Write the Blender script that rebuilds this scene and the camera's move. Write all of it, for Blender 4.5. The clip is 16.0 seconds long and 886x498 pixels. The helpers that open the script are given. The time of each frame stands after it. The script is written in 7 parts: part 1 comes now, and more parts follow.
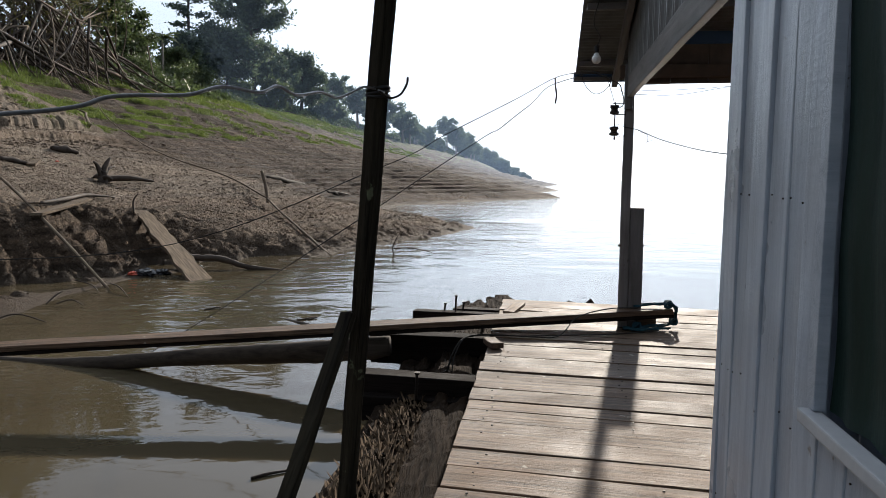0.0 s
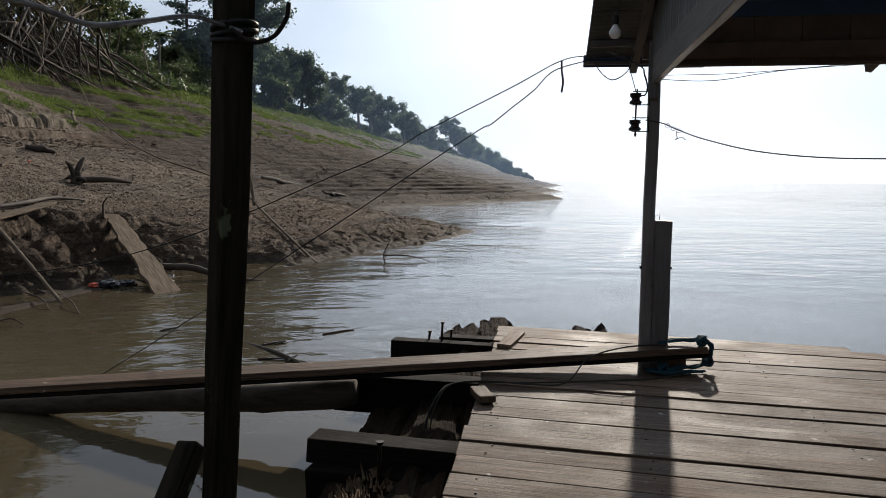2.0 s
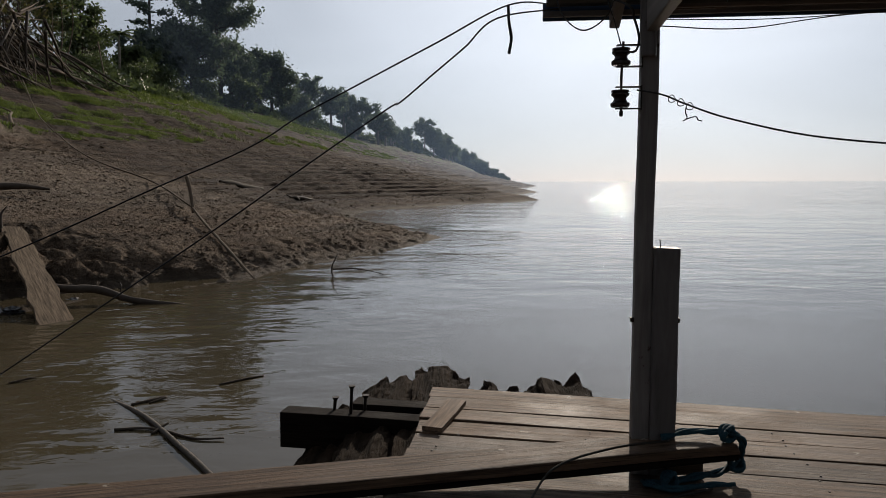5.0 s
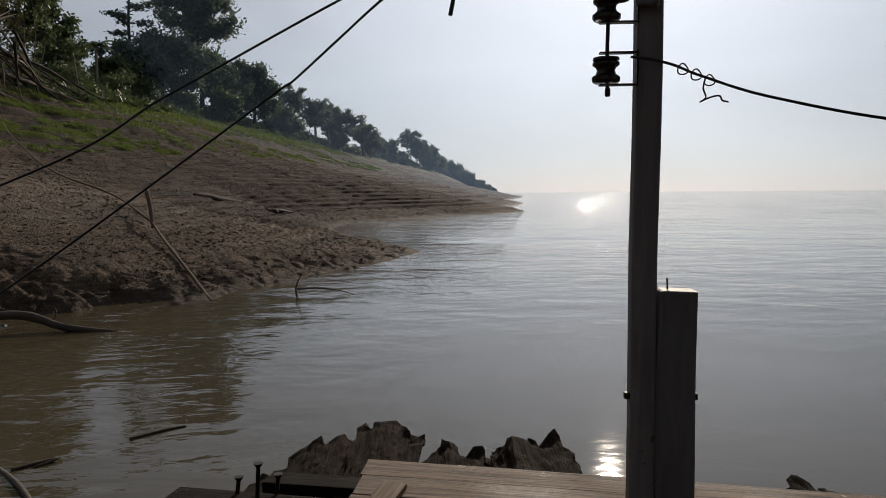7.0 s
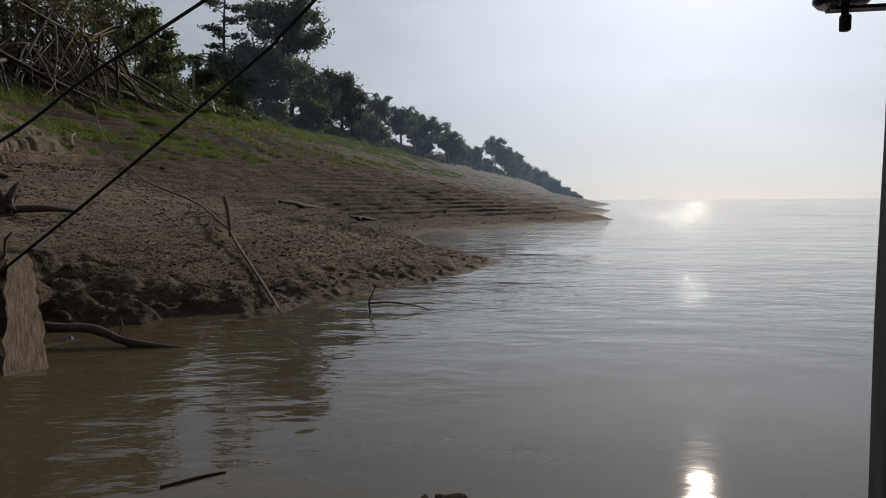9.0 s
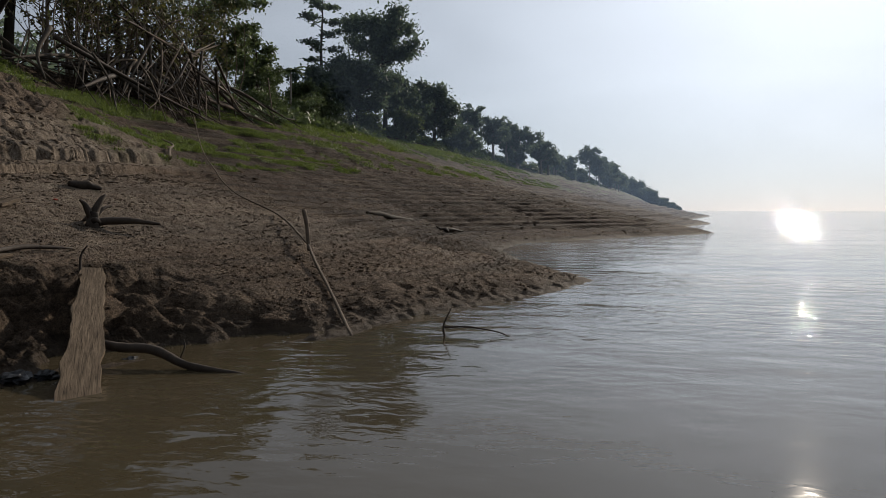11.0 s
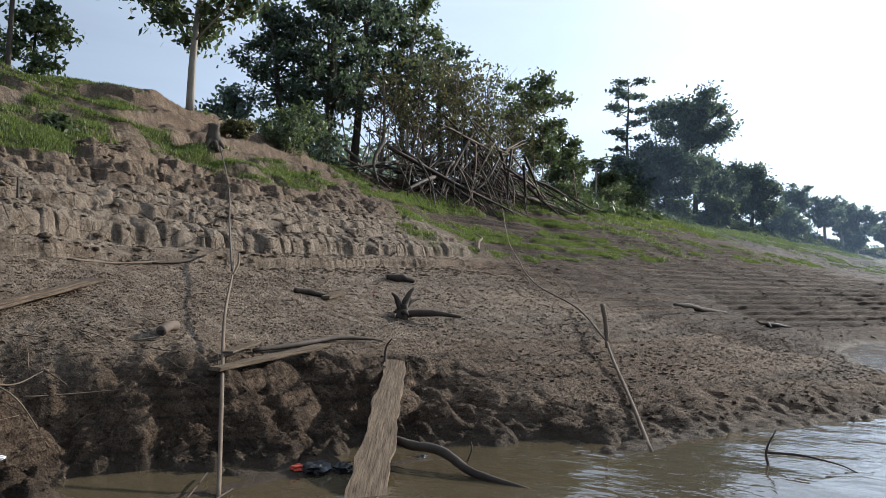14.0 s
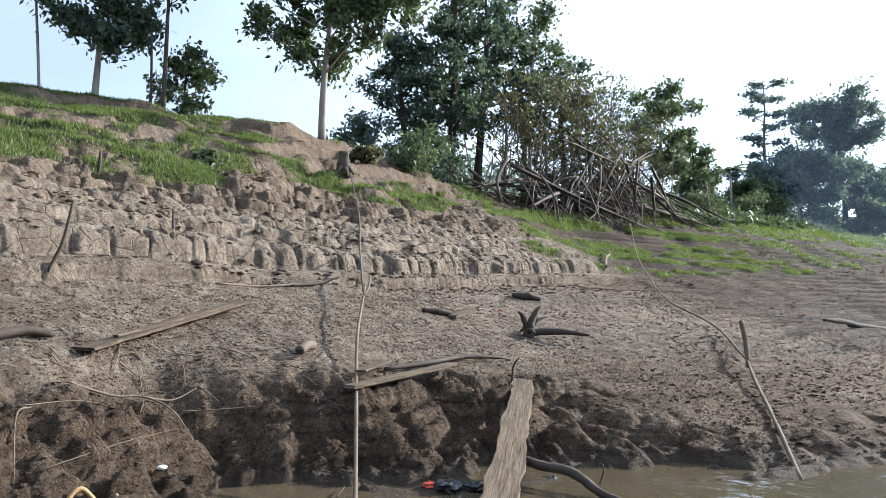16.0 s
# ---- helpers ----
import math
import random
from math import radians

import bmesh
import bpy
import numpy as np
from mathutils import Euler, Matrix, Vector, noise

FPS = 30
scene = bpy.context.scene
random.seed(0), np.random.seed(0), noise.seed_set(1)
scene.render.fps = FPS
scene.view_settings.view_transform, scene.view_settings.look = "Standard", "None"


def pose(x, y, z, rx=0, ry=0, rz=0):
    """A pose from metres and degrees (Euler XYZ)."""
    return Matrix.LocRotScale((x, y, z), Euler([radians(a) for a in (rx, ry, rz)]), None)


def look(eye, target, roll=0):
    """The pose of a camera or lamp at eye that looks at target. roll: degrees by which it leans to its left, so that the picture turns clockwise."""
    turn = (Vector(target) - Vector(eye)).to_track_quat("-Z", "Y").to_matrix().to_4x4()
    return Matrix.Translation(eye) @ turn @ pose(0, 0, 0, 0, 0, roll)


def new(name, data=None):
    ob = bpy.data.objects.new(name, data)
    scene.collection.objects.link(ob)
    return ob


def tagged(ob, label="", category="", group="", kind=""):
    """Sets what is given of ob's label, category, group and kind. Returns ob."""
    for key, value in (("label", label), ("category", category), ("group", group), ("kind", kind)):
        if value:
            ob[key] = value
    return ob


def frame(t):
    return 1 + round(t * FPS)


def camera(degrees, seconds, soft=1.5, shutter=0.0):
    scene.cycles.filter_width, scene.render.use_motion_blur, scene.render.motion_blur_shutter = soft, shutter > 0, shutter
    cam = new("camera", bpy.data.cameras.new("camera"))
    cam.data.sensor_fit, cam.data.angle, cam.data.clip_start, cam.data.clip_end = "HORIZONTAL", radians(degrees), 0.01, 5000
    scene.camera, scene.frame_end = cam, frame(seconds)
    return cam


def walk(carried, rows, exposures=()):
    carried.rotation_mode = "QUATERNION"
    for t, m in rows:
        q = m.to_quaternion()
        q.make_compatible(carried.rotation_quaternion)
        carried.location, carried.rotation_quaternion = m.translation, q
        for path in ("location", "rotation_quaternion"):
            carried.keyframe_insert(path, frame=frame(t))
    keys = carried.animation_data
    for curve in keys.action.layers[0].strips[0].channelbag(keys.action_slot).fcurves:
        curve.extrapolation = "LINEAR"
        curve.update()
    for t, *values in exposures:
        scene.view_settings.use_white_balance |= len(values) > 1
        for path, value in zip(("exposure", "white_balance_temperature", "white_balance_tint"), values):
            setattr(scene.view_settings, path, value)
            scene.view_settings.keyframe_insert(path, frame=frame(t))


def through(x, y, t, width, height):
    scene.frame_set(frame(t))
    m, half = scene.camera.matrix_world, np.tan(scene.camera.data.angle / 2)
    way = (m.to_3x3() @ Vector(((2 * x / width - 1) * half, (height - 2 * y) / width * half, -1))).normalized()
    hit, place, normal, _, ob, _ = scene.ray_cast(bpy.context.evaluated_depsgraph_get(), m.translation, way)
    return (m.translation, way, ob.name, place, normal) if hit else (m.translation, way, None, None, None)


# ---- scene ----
cam = camera(64.0, 16.0, soft=0.8)
PATH = [
    (0, (0.022, -1.488, 2.038), (-0.012, 0.502, 1.843), 0.4),
    (0.5, (0.037, -1.124, 2.069), (0.0, 0.866, 1.873), 0.5),
    (1, (0.095, -0.779, 2.071), (0.058, 1.211, 1.875), 0.4),
    (1.5, (0.156, -0.473, 2.077), (0.116, 1.516, 1.879), 0.4),
    (2, (0.179, -0.123, 2.082), (0.139, 1.867, 1.888), 0.5),
    (2.5, (0.211, 0.189, 2.082), (0.177, 2.179, 1.886), 0.3),
    (3, (0.308, 0.559, 2.09), (0.275, 2.549, 1.894), 0.0),
    (5.5, (0.693, 2.243, 2.112), (0.735, 4.234, 1.928), -0.3),
    (6, (0.763, 2.532, 2.113), (0.82, 4.524, 1.939), -0.6),
    (6.5, (0.879, 2.837, 2.124), (0.939, 4.829, 1.962), -0.6),
    (7, (0.937, 3.121, 2.114), (0.995, 5.114, 1.956), -0.4),
    (7.5, (0.944, 3.437, 2.129), (1.003, 5.431, 1.975), -0.4),
    (8, (0.964, 3.723, 2.118), (1.011, 5.717, 1.968), -0.3),
    (8.5, (0.978, 3.991, 2.141), (0.906, 5.985, 1.997), -0.3),
    (8.7, (0.971, 4.081, 2.135), (0.85, 6.072, 1.994), -0.3),
    (10.8, (1.094, 5.112, 2.287), (0.702, 7.07, 2.172), -0.1),
    (11, (1.078, 5.246, 2.272), (0.645, 7.195, 2.163), 0.1),
    (11.5, (0.96, 5.689, 2.32), (0.368, 7.6, 2.328), 0.3),
    (12, (0.931, 5.916, 2.417), (0.236, 7.789, 2.512), 0.6),
    (12.5, (0.989, 6.058, 2.451), (0.128, 7.86, 2.559), 0.9),
    (13, (0.961, 6.094, 2.442), (-0.08, 7.797, 2.562), 1.1),
    (13.5, (0.927, 6.1, 2.438), (-0.216, 7.736, 2.565), 1.0),
    (14, (0.91, 6.101, 2.445), (-0.288, 7.697, 2.577), 0.7),
    (14.5, (0.926, 6.056, 2.446), (-0.328, 7.607, 2.587), 0.4),
    (15, (0.924, 6.042, 2.455), (-0.392, 7.54, 2.607), 0.3),
    (15.5, (0.951, 6.052, 2.451), (-0.448, 7.471, 2.618), 0.2),
    (16, (0.964, 6.051, 2.468), (-0.493, 7.409, 2.647), 0.1),
]
walk(cam, [(t, look(e, g, r)) for t, e, g, r in PATH],
     exposures=[(0.0, 1.0, 6000, 10), (1.5, 0.58, 6000, 10), (3.0, 0.22, 6150, 11), (5.5, -0.12, 6350, 12), (8.5, -0.18, 6400, 12), (11.0, -0.05, 6250, 11), (12.5, 0.3, 6050, 10), (13.5, 0.85, 5750, 9), (14.5, 1.55, 5500, 8), (16.0, 2.05, 5350, 8)])

# ---- daylight: hazy low sun ahead over the river ----
SUN_AZ, SUN_EL = radians(15.2), radians(22)
world = bpy.data.worlds.new("world")
scene.world = world
world.use_nodes = True
wn = world.node_tree
sky = wn.nodes.new("ShaderNodeTexSky")
sky.sky_type, sky.sun_disc = "NISHITA", False
sky.sun_elevation, sky.sun_rotation = SUN_EL, SUN_AZ
sky.air_density, sky.dust_density, sky.ozone_density = 1.0, 0.4, 3.0
back = wn.nodes["Background"]
wn.links.new(sky.outputs[0], back.inputs[0])
back.inputs[1].default_value = 0.013
# smoke haze that veils the whole sky
haze = wn.nodes.new("ShaderNodeBackground")
haze.inputs[0].default_value = (0.90, 0.95, 1.0, 1)
# the haze is brighter towards the sun
where = wn.nodes.new("ShaderNodeTexCoord")
toward = wn.nodes.new("ShaderNodeVectorMath")
toward.operation = "DOT_PRODUCT"
toward.inputs[1].default_value = (math.sin(SUN_AZ) * math.cos(SUN_EL), math.cos(SUN_AZ) * math.cos(SUN_EL), math.sin(SUN_EL))
wn.links.new(where.outputs["Generated"], toward.inputs[0])
glow = wn.nodes.new("ShaderNodeMapRange")
glow.interpolation_type = "SMOOTHSTEP"
glow.inputs["From Min"].default_value, glow.inputs["From Max"].default_value = 0.1, 1.0
glow.inputs["To Min"].default_value, glow.inputs["To Max"].default_value = 0.20, 0.44
wn.links.new(toward.outputs["Value"], glow.inputs["Value"])
# and brightest of all close round the sun
lobe = wn.nodes.new("ShaderNodeMath")
lobe.operation, lobe.use_clamp = "MAXIMUM", True
wn.links.new(toward.outputs["Value"], lobe.inputs[0])
lobe.inputs[1].default_value = 0.0
peak = wn.nodes.new("ShaderNodeMath")
peak.operation = "POWER"
wn.links.new(lobe.outputs[0], peak.inputs[0])
peak.inputs[1].default_value = 12.0
aureole = wn.nodes.new("ShaderNodeMath")
aureole.operation = "MULTIPLY_ADD"
wn.links.new(peak.outputs[0], aureole.inputs[0])
aureole.inputs[1].default_value = 0.58
# thin uneven veils in the haze
veil_map = wn.nodes.new("ShaderNodeMapping")
veil_map.inputs["Scale"].default_value = (1.6, 1.6, 7.0)
wn.links.new(where.outputs["Generated"], veil_map.inputs["Vector"])
veil = wn.nodes.new("ShaderNodeTexNoise")
veil.inputs["Scale"].default_value, veil.inputs["Detail"].default_value, veil.inputs["Distortion"].default_value = 1.5, 5.0, 0.6
wn.links.new(veil_map.outputs[0], veil.inputs["Vector"])
thick = wn.nodes.new("ShaderNodeMapRange")
thick.inputs["From Min"].default_value, thick.inputs["From Max"].default_value = 0.35, 0.68
thick.inputs["To Min"].default_value, thick.inputs["To Max"].default_value = 0.92, 1.10
wn.links.new(veil.outputs["Fac"], thick.inputs["Value"])
veiled = wn.nodes.new("ShaderNodeMath")
veiled.operation = "MULTIPLY"
wn.links.new(glow.outputs["Result"], veiled.inputs[0])
wn.links.new(thick.outputs["Result"], veiled.inputs[1])
wn.links.new(veiled.outputs[0], aureole.inputs[2])
wn.links.new(aureole.outputs[0], haze.inputs[1])
both = wn.nodes.new("ShaderNodeAddShader")
wn.links.new(back.outputs[0], both.inputs[0])
wn.links.new(haze.outputs[0], both.inputs[1])
wn.links.new(both.outputs[0], wn.nodes["World Output"].inputs[0])
sun_data = bpy.data.lights.new("sun", "SUN")
sun_data.energy, sun_data.angle, sun_data.color = 3.2, radians(1.3), (1.0, 0.86, 0.68)
sun = new("sun", sun_data)
sun.matrix_world = look((0, 0, 30), Vector((0, 0, 30)) - Vector((math.sin(SUN_AZ) * math.cos(SUN_EL), math.cos(SUN_AZ) * math.cos(SUN_EL), math.sin(SUN_EL))))


# ---- materials ----
def nodes_of(name):
    m = bpy.data.materials.new(name)
    m.use_nodes = True
    nt = m.node_tree
    return m, nt, nt.nodes["Principled BSDF"]


def node(nt, kind, **values):
    n = nt.nodes.new(kind)
    for key, value in values.items():
        n.inputs[key].default_value = value
    return n


def noise_tex(nt, vec, scale, detail=5.0, rough=0.6, dist=0.0):
    n = node(nt, "ShaderNodeTexNoise", Scale=scale, Detail=detail, Roughness=rough, Distortion=dist)
    nt.links.new(vec, n.inputs["Vector"])
    return n.outputs["Fac"]


def ramp(nt, fac, stops):
    n = nt.nodes.new("ShaderNodeValToRGB")
    nt.links.new(fac, n.inputs[0])
    els = n.color_ramp.elements
    while len(els) < len(stops):
        els.new(0.5)
    for e, (p, c) in zip(els, stops):
        e.position, e.color = p, (*c, 1) if len(c) == 3 else c
    return n.outputs[0]


def mixc(nt, fac, a, b, how="MIX"):
    n = nt.nodes.new("ShaderNodeMix")
    n.data_type, n.blend_type = "RGBA", how
    for sock, v in ((n.inputs[0], fac), (n.inputs[6], a), (n.inputs[7], b)):
        if isinstance(v, (int, float)):
            sock.default_value = v
        elif isinstance(v, tuple):
            sock.default_value = (*v, 1)
        else:
            nt.links.new(v, sock)
    return n.outputs[2]


def calc(nt, op, a, b=None, clamp=False):
    n = nt.nodes.new("ShaderNodeMath")
    n.operation, n.use_clamp = op, clamp
    for sock, v in zip(n.inputs, (a, b)):
        if v is None:
            continue
        if isinstance(v, (int, float)):
            sock.default_value = v
        else:
            nt.links.new(v, sock)
    return n.outputs[0]


def bump(nt, bsdf, height, strength, distance):
    n = node(nt, "ShaderNodeBump", Strength=strength, Distance=distance)
    nt.links.new(height, n.inputs["Height"])
    nt.links.new(n.outputs[0], bsdf.inputs["Normal"])


def coords(nt, stretch=(1, 1, 1), where="Object", vary=True):
    tc = nt.nodes.new("ShaderNodeTexCoord")
    mp = node(nt, "ShaderNodeMapping", Scale=stretch)
    nt.links.new(tc.outputs[where], mp.inputs["Vector"])
    if vary:
        info = nt.nodes.new("ShaderNodeObjectInfo")
        far = nt.nodes.new("ShaderNodeVectorMath")
        far.operation = "SCALE"
        far.inputs[0].default_value = (37, 53, 71)
        nt.links.new(info.outputs["Random"], far.inputs["Scale"])
        nt.links.new(far.outputs[0], mp.inputs["Location"])
    return mp.outputs[0]


def wood(name, dark, light, grain=(1.5, 22, 22), rough=0.75, relief=0.4, stain=None, tone=0.35, gloss=0.25, scored=False, brushed=False):
    """Weathered timber with its grain along the local x axis."""
    m, nt, b = nodes_of(name)
    v, w = coords(nt, grain), coords(nt, (1, 1, 1))
    fibre, blotch = noise_tex(nt, v, 1.0, 8, 0.7, 0.6), noise_tex(nt, w, 2.3, 4)
    col = ramp(nt, fibre, [(0.28, dark), (0.5, tuple((p + q) / 2 for p, q in zip(dark, light))), (0.72, light)])
    col = mixc(nt, 0.5, col, ramp(nt, blotch, [(0.3, (0.55, 0.52, 0.5)), (0.7, (1.0, 1.0, 1.0))]), "MULTIPLY")
    info = nt.nodes.new("ShaderNodeObjectInfo")
    col = mixc(nt, min(1.0, tone * 3), col, ramp(nt, info.outputs["Random"], [(0.0, (0.62, 0.60, 0.58)), (0.5, (1.0, 0.97, 0.93)), (1.0, (1.25, 1.2, 1.12))]), "MULTIPLY")
    if stain:
        spots = noise_tex(nt, w, 7.0, 6, 0.65)
        col = mixc(nt, ramp(nt, spots, [(0.66, (0, 0, 0)), (0.70, (1, 1, 1))]), col, stain)
    if scored:
        # fine dark splits along the grain, and scratches across it
        hair = noise_tex(nt, coords(nt, (2.2, 95, 95)), 1.0, 4, 0.7)
        col = mixc(nt, 0.85, col, ramp(nt, hair, [(0.36, (0.30, 0.27, 0.25)), (0.46, (1, 1, 1)), (0.66, (1.22, 1.2, 1.18))]), "MULTIPLY")
        turn = node(nt, "ShaderNodeMapping", Scale=(1.6, 70, 1), Rotation=(0, 0, radians(58)))
        nt.links.new(w, turn.inputs["Vector"])
        cut = noise_tex(nt, turn.outputs[0], 1.0, 2, 0.5)
        col = mixc(nt, 0.6, col, ramp(nt, cut, [(0.24, (0.35, 0.33, 0.31)), (0.29, (1, 1, 1))]), "MULTIPLY")
    nt.links.new(col, b.inputs["Base Color"])
    r = ramp(nt, blotch, [(0.3, (rough - 0.1,) * 3), (0.7, (min(1, rough + 0.1),) * 3)])
    nt.links.new(r, b.inputs["Roughness"])
    b.inputs["Specular IOR Level"].default_value = gloss
    height = fibre
    if brushed:
        height = calc(nt, "ADD", fibre, calc(nt, "MULTIPLY", noise_tex(nt, coords(nt, (34, 5, 5)), 1.0, 3, 0.5), 0.35))
    bump(nt, b, height, relief, 0.01)
    return m


def plain(name, c1, c2, scale=8.0, rough=0.6, metal=0.0, relief=0.2, stretch=(1, 1, 1), dist=0.01, gloss=0.3):
    m, nt, b = nodes_of(name)
    b.inputs["Specular IOR Level"].default_value = gloss
    v = coords(nt, stretch)
    n, n2 = noise_tex(nt, v, scale, 6, 0.65), noise_tex(nt, v, scale * 0.2, 3)
    col = mixc(nt, 0.5, ramp(nt, n, [(0.3, c1), (0.7, c2)]), ramp(nt, n2, [(0.3, c1), (0.7, c2)]))
    nt.links.new(col, b.inputs["Base Color"])
    b.inputs["Roughness"].default_value, b.inputs["Metallic"].default_value = rough, metal
    bump(nt, b, n, relief, dist)
    return m


def leaf_material(name, c1, c2, through=0.35):
    m, nt, b = nodes_of(name)
    geo = nt.nodes.new("ShaderNodeNewGeometry")
    col = ramp(nt, geo.outputs["Random Per Island"], [(0.0, c1), (0.6, c2), (1.0, tuple(c * 1.25 for c in c2))])
    nt.links.new(col, b.inputs["Base Color"])
    b.inputs["Roughness"].default_value = 0.55
    tr = nt.nodes.new("ShaderNodeBsdfTranslucent")
    nt.links.new(mixc(nt, 1.0, col, (1.05, 1.15, 0.8), "MULTIPLY"), tr.inputs["Color"])
    mx = nt.nodes.new("ShaderNodeMixShader")
    mx.inputs[0].default_value = through
    nt.links.new(b.outputs[0], mx.inputs[1])
    nt.links.new(tr.outputs[0], mx.inputs[2])
    nt.links.new(mx.outputs[0], nt.nodes["Material Output"].inputs[0])
    return m


def ground_material():
    m, nt, b = nodes_of("bank_soil")
    tc = nt.nodes.new("ShaderNodeNewGeometry")
    pos = tc.outputs["Position"]

    def attr(name):
        a = nt.nodes.new("ShaderNodeAttribute")
        a.attribute_name = name
        return a.outputs["Fac"]

    sep = nt.nodes.new("ShaderNodeSeparateXYZ")
    nt.links.new(pos, sep.inputs[0])
    clod, fine, wide, mid = noise_tex(nt, pos, 11.0, 8, 0.75), noise_tex(nt, pos, 42.0, 6, 0.75), noise_tex(nt, pos, 0.35, 6, 0.65), noise_tex(nt, pos, 2.2, 6, 0.7)
    soil = ramp(nt, wide, [(0.3, (0.066, 0.045, 0.030)), (0.5, (0.107, 0.077, 0.053)), (0.72, (0.165, 0.127, 0.092))])
    soil = mixc(nt, 0.7, soil, ramp(nt, mid, [(0.3, (0.55, 0.50, 0.46)), (0.5, (1.0, 1.0, 1.0)), (0.7, (1.35, 1.35, 1.35))]), "MULTIPLY")
    soil = mixc(nt, 0.9, soil, ramp(nt, clod, [(0.34, (0.35, 0.33, 0.31)), (0.5, (0.95, 0.95, 0.95)), (0.68, (1.55, 1.52, 1.48))]), "MULTIPLY")
    soil = mixc(nt, 0.85, soil, ramp(nt, fine, [(0.34, (0.38, 0.37, 0.36)), (0.5, (0.98, 0.98, 0.98)), (0.66, (1.65, 1.63, 1.6))]), "MULTIPLY")
    # level soil bands, which also paint in the dark lines of terrace steps
    band_map = node(nt, "ShaderNodeMapping", Scale=(0.12, 0.05, 4.2))
    nt.links.new(pos, band_map.inputs["Vector"])
    bands = noise_tex(nt, band_map.outputs[0], 1.0, 5, 0.65, 0.2)
    soil = mixc(nt, 0.75, soil, ramp(nt, bands, [(0.38, (0.34, 0.32, 0.31)), (0.50, (1.0, 1.0, 1.0)), (0.64, (1.35, 1.31, 1.26))]), "MULTIPLY")
    # a mask darkens the soil colour far along the bank and on the slump
    soil = mixc(nt, attr("dark_soil"), soil, mixc(nt, 1.0, soil, (0.41, 0.375, 0.36), "MULTIPLY"))
    pale = mixc(nt, 0.8, ramp(nt, mid, [(0.32, (0.115, 0.088, 0.063)), (0.5, (0.195, 0.157, 0.119)), (0.68, (0.285, 0.238, 0.187))]), mixc(nt, 0.7, ramp(nt, clod, [(0.32, (0.55, 0.53, 0.51)), (0.66, (1.25, 1.25, 1.25))]), ramp(nt, fine, [(0.34, (0.45, 0.44, 0.43)), (0.5, (0.98, 0.98, 0.98)), (0.66, (1.5, 1.48, 1.46))]), "MULTIPLY"), "MULTIPLY")
    red = mixc(nt, 0.8, ramp(nt, mid, [(0.3, (0.092, 0.063, 0.043)), (0.7, (0.205, 0.152, 0.108))]), ramp(nt, clod, [(0.32, (0.5, 0.5, 0.5)), (0.66, (1.25, 1.25, 1.25))]), "MULTIPLY")
    green = ramp(nt, fine, [(0.3, (0.040, 0.042, 0.016)), (0.6, (0.075, 0.095, 0.026)), (0.8, (0.13, 0.11, 0.06))])
    col = mixc(nt, calc(nt, "MULTIPLY", attr("cracked"), 0.85), soil, pale)
    col = mixc(nt, attr("cliff"), col, red)
    col = mixc(nt, calc(nt, "MULTIPLY", attr("grass"), 0.8), col, green)
    # narrow cracks where the mud has dried, their dark depth painted into the colour
    warp = mixc(nt, 0.22, pos, node(nt, "ShaderNodeTexNoise", Scale=2.6, Detail=5.0, Roughness=0.65).outputs["Color"], "LINEAR_LIGHT")
    split = nt.nodes.new("ShaderNodeTexVoronoi")
    split.feature = "DISTANCE_TO_EDGE"
    split.inputs["Scale"].default_value = 1.75
    nt.links.new(warp, split.inputs["Vector"])
    gap = ramp(nt, calc(nt, "ADD", split.outputs["Distance"], calc(nt, "MULTIPLY", calc(nt, "SUBTRACT", mid, 0.5), 0.16)), [(0.004, (0.22, 0.2, 0.19)), (0.035, (1, 1, 1))])
    col = mixc(nt, calc(nt, "MULTIPLY", calc(nt, "POWER", attr("cracked"), 5.0), 0.4), col, mixc(nt, 1.0, col, gap, "MULTIPLY"))
    # mud stays wet in a band over the water line
    level = calc(nt, "SUBTRACT", sep.outputs["Z"], calc(nt, "MULTIPLY", calc(nt, "SUBTRACT", wide, 0.5), 0.5))
    wet = ramp(nt, level, [(0.03, (1, 1, 1)), (0.30, (0, 0, 0))])
    col = mixc(nt, calc(nt, "MULTIPLY", wet, 0.8), col, (0.078, 0.062, 0.047))
    nt.links.new(col, b.inputs["Base Color"])
    nt.links.new(ramp(nt, wet, [(0.0, (0.9, 0.9, 0.9)), (1.0, (0.75, 0.75, 0.75))]), b.inputs["Roughness"])
    nt.links.new(ramp(nt, wet, [(0.0, (0.14, 0.14, 0.14)), (1.0, (0.08, 0.08, 0.08))]), b.inputs["Specular IOR Level"])
    crack_tex = nt.nodes.new("ShaderNodeTexVoronoi")
    crack_tex.feature = "DISTANCE_TO_EDGE"
    crack_tex.inputs["Scale"].default_value = 7.0
    nt.links.new(pos, crack_tex.inputs["Vector"])
    chips = ramp(nt, crack_tex.outputs["Distance"], [(0.0, (0, 0, 0)), (0.12, (1, 1, 1))])
    h = calc(nt, "ADD", calc(nt, "ADD", clod, calc(nt, "MULTIPLY", fine, 0.4)), calc(nt, "MULTIPLY", chips, 0.12))
    h = calc(nt, "MULTIPLY", h, calc(nt, "SUBTRACT", 1.0, calc(nt, "MULTIPLY", attr("cracked"), 0.35)))
    h = calc(nt, "ADD", h, calc(nt, "MULTIPLY", calc(nt, "MULTIPLY", gap, calc(nt, "POWER", attr("cracked"), 5.0)), 0.25))
    bump(nt, b, h, 1.0, 0.095)
    return m


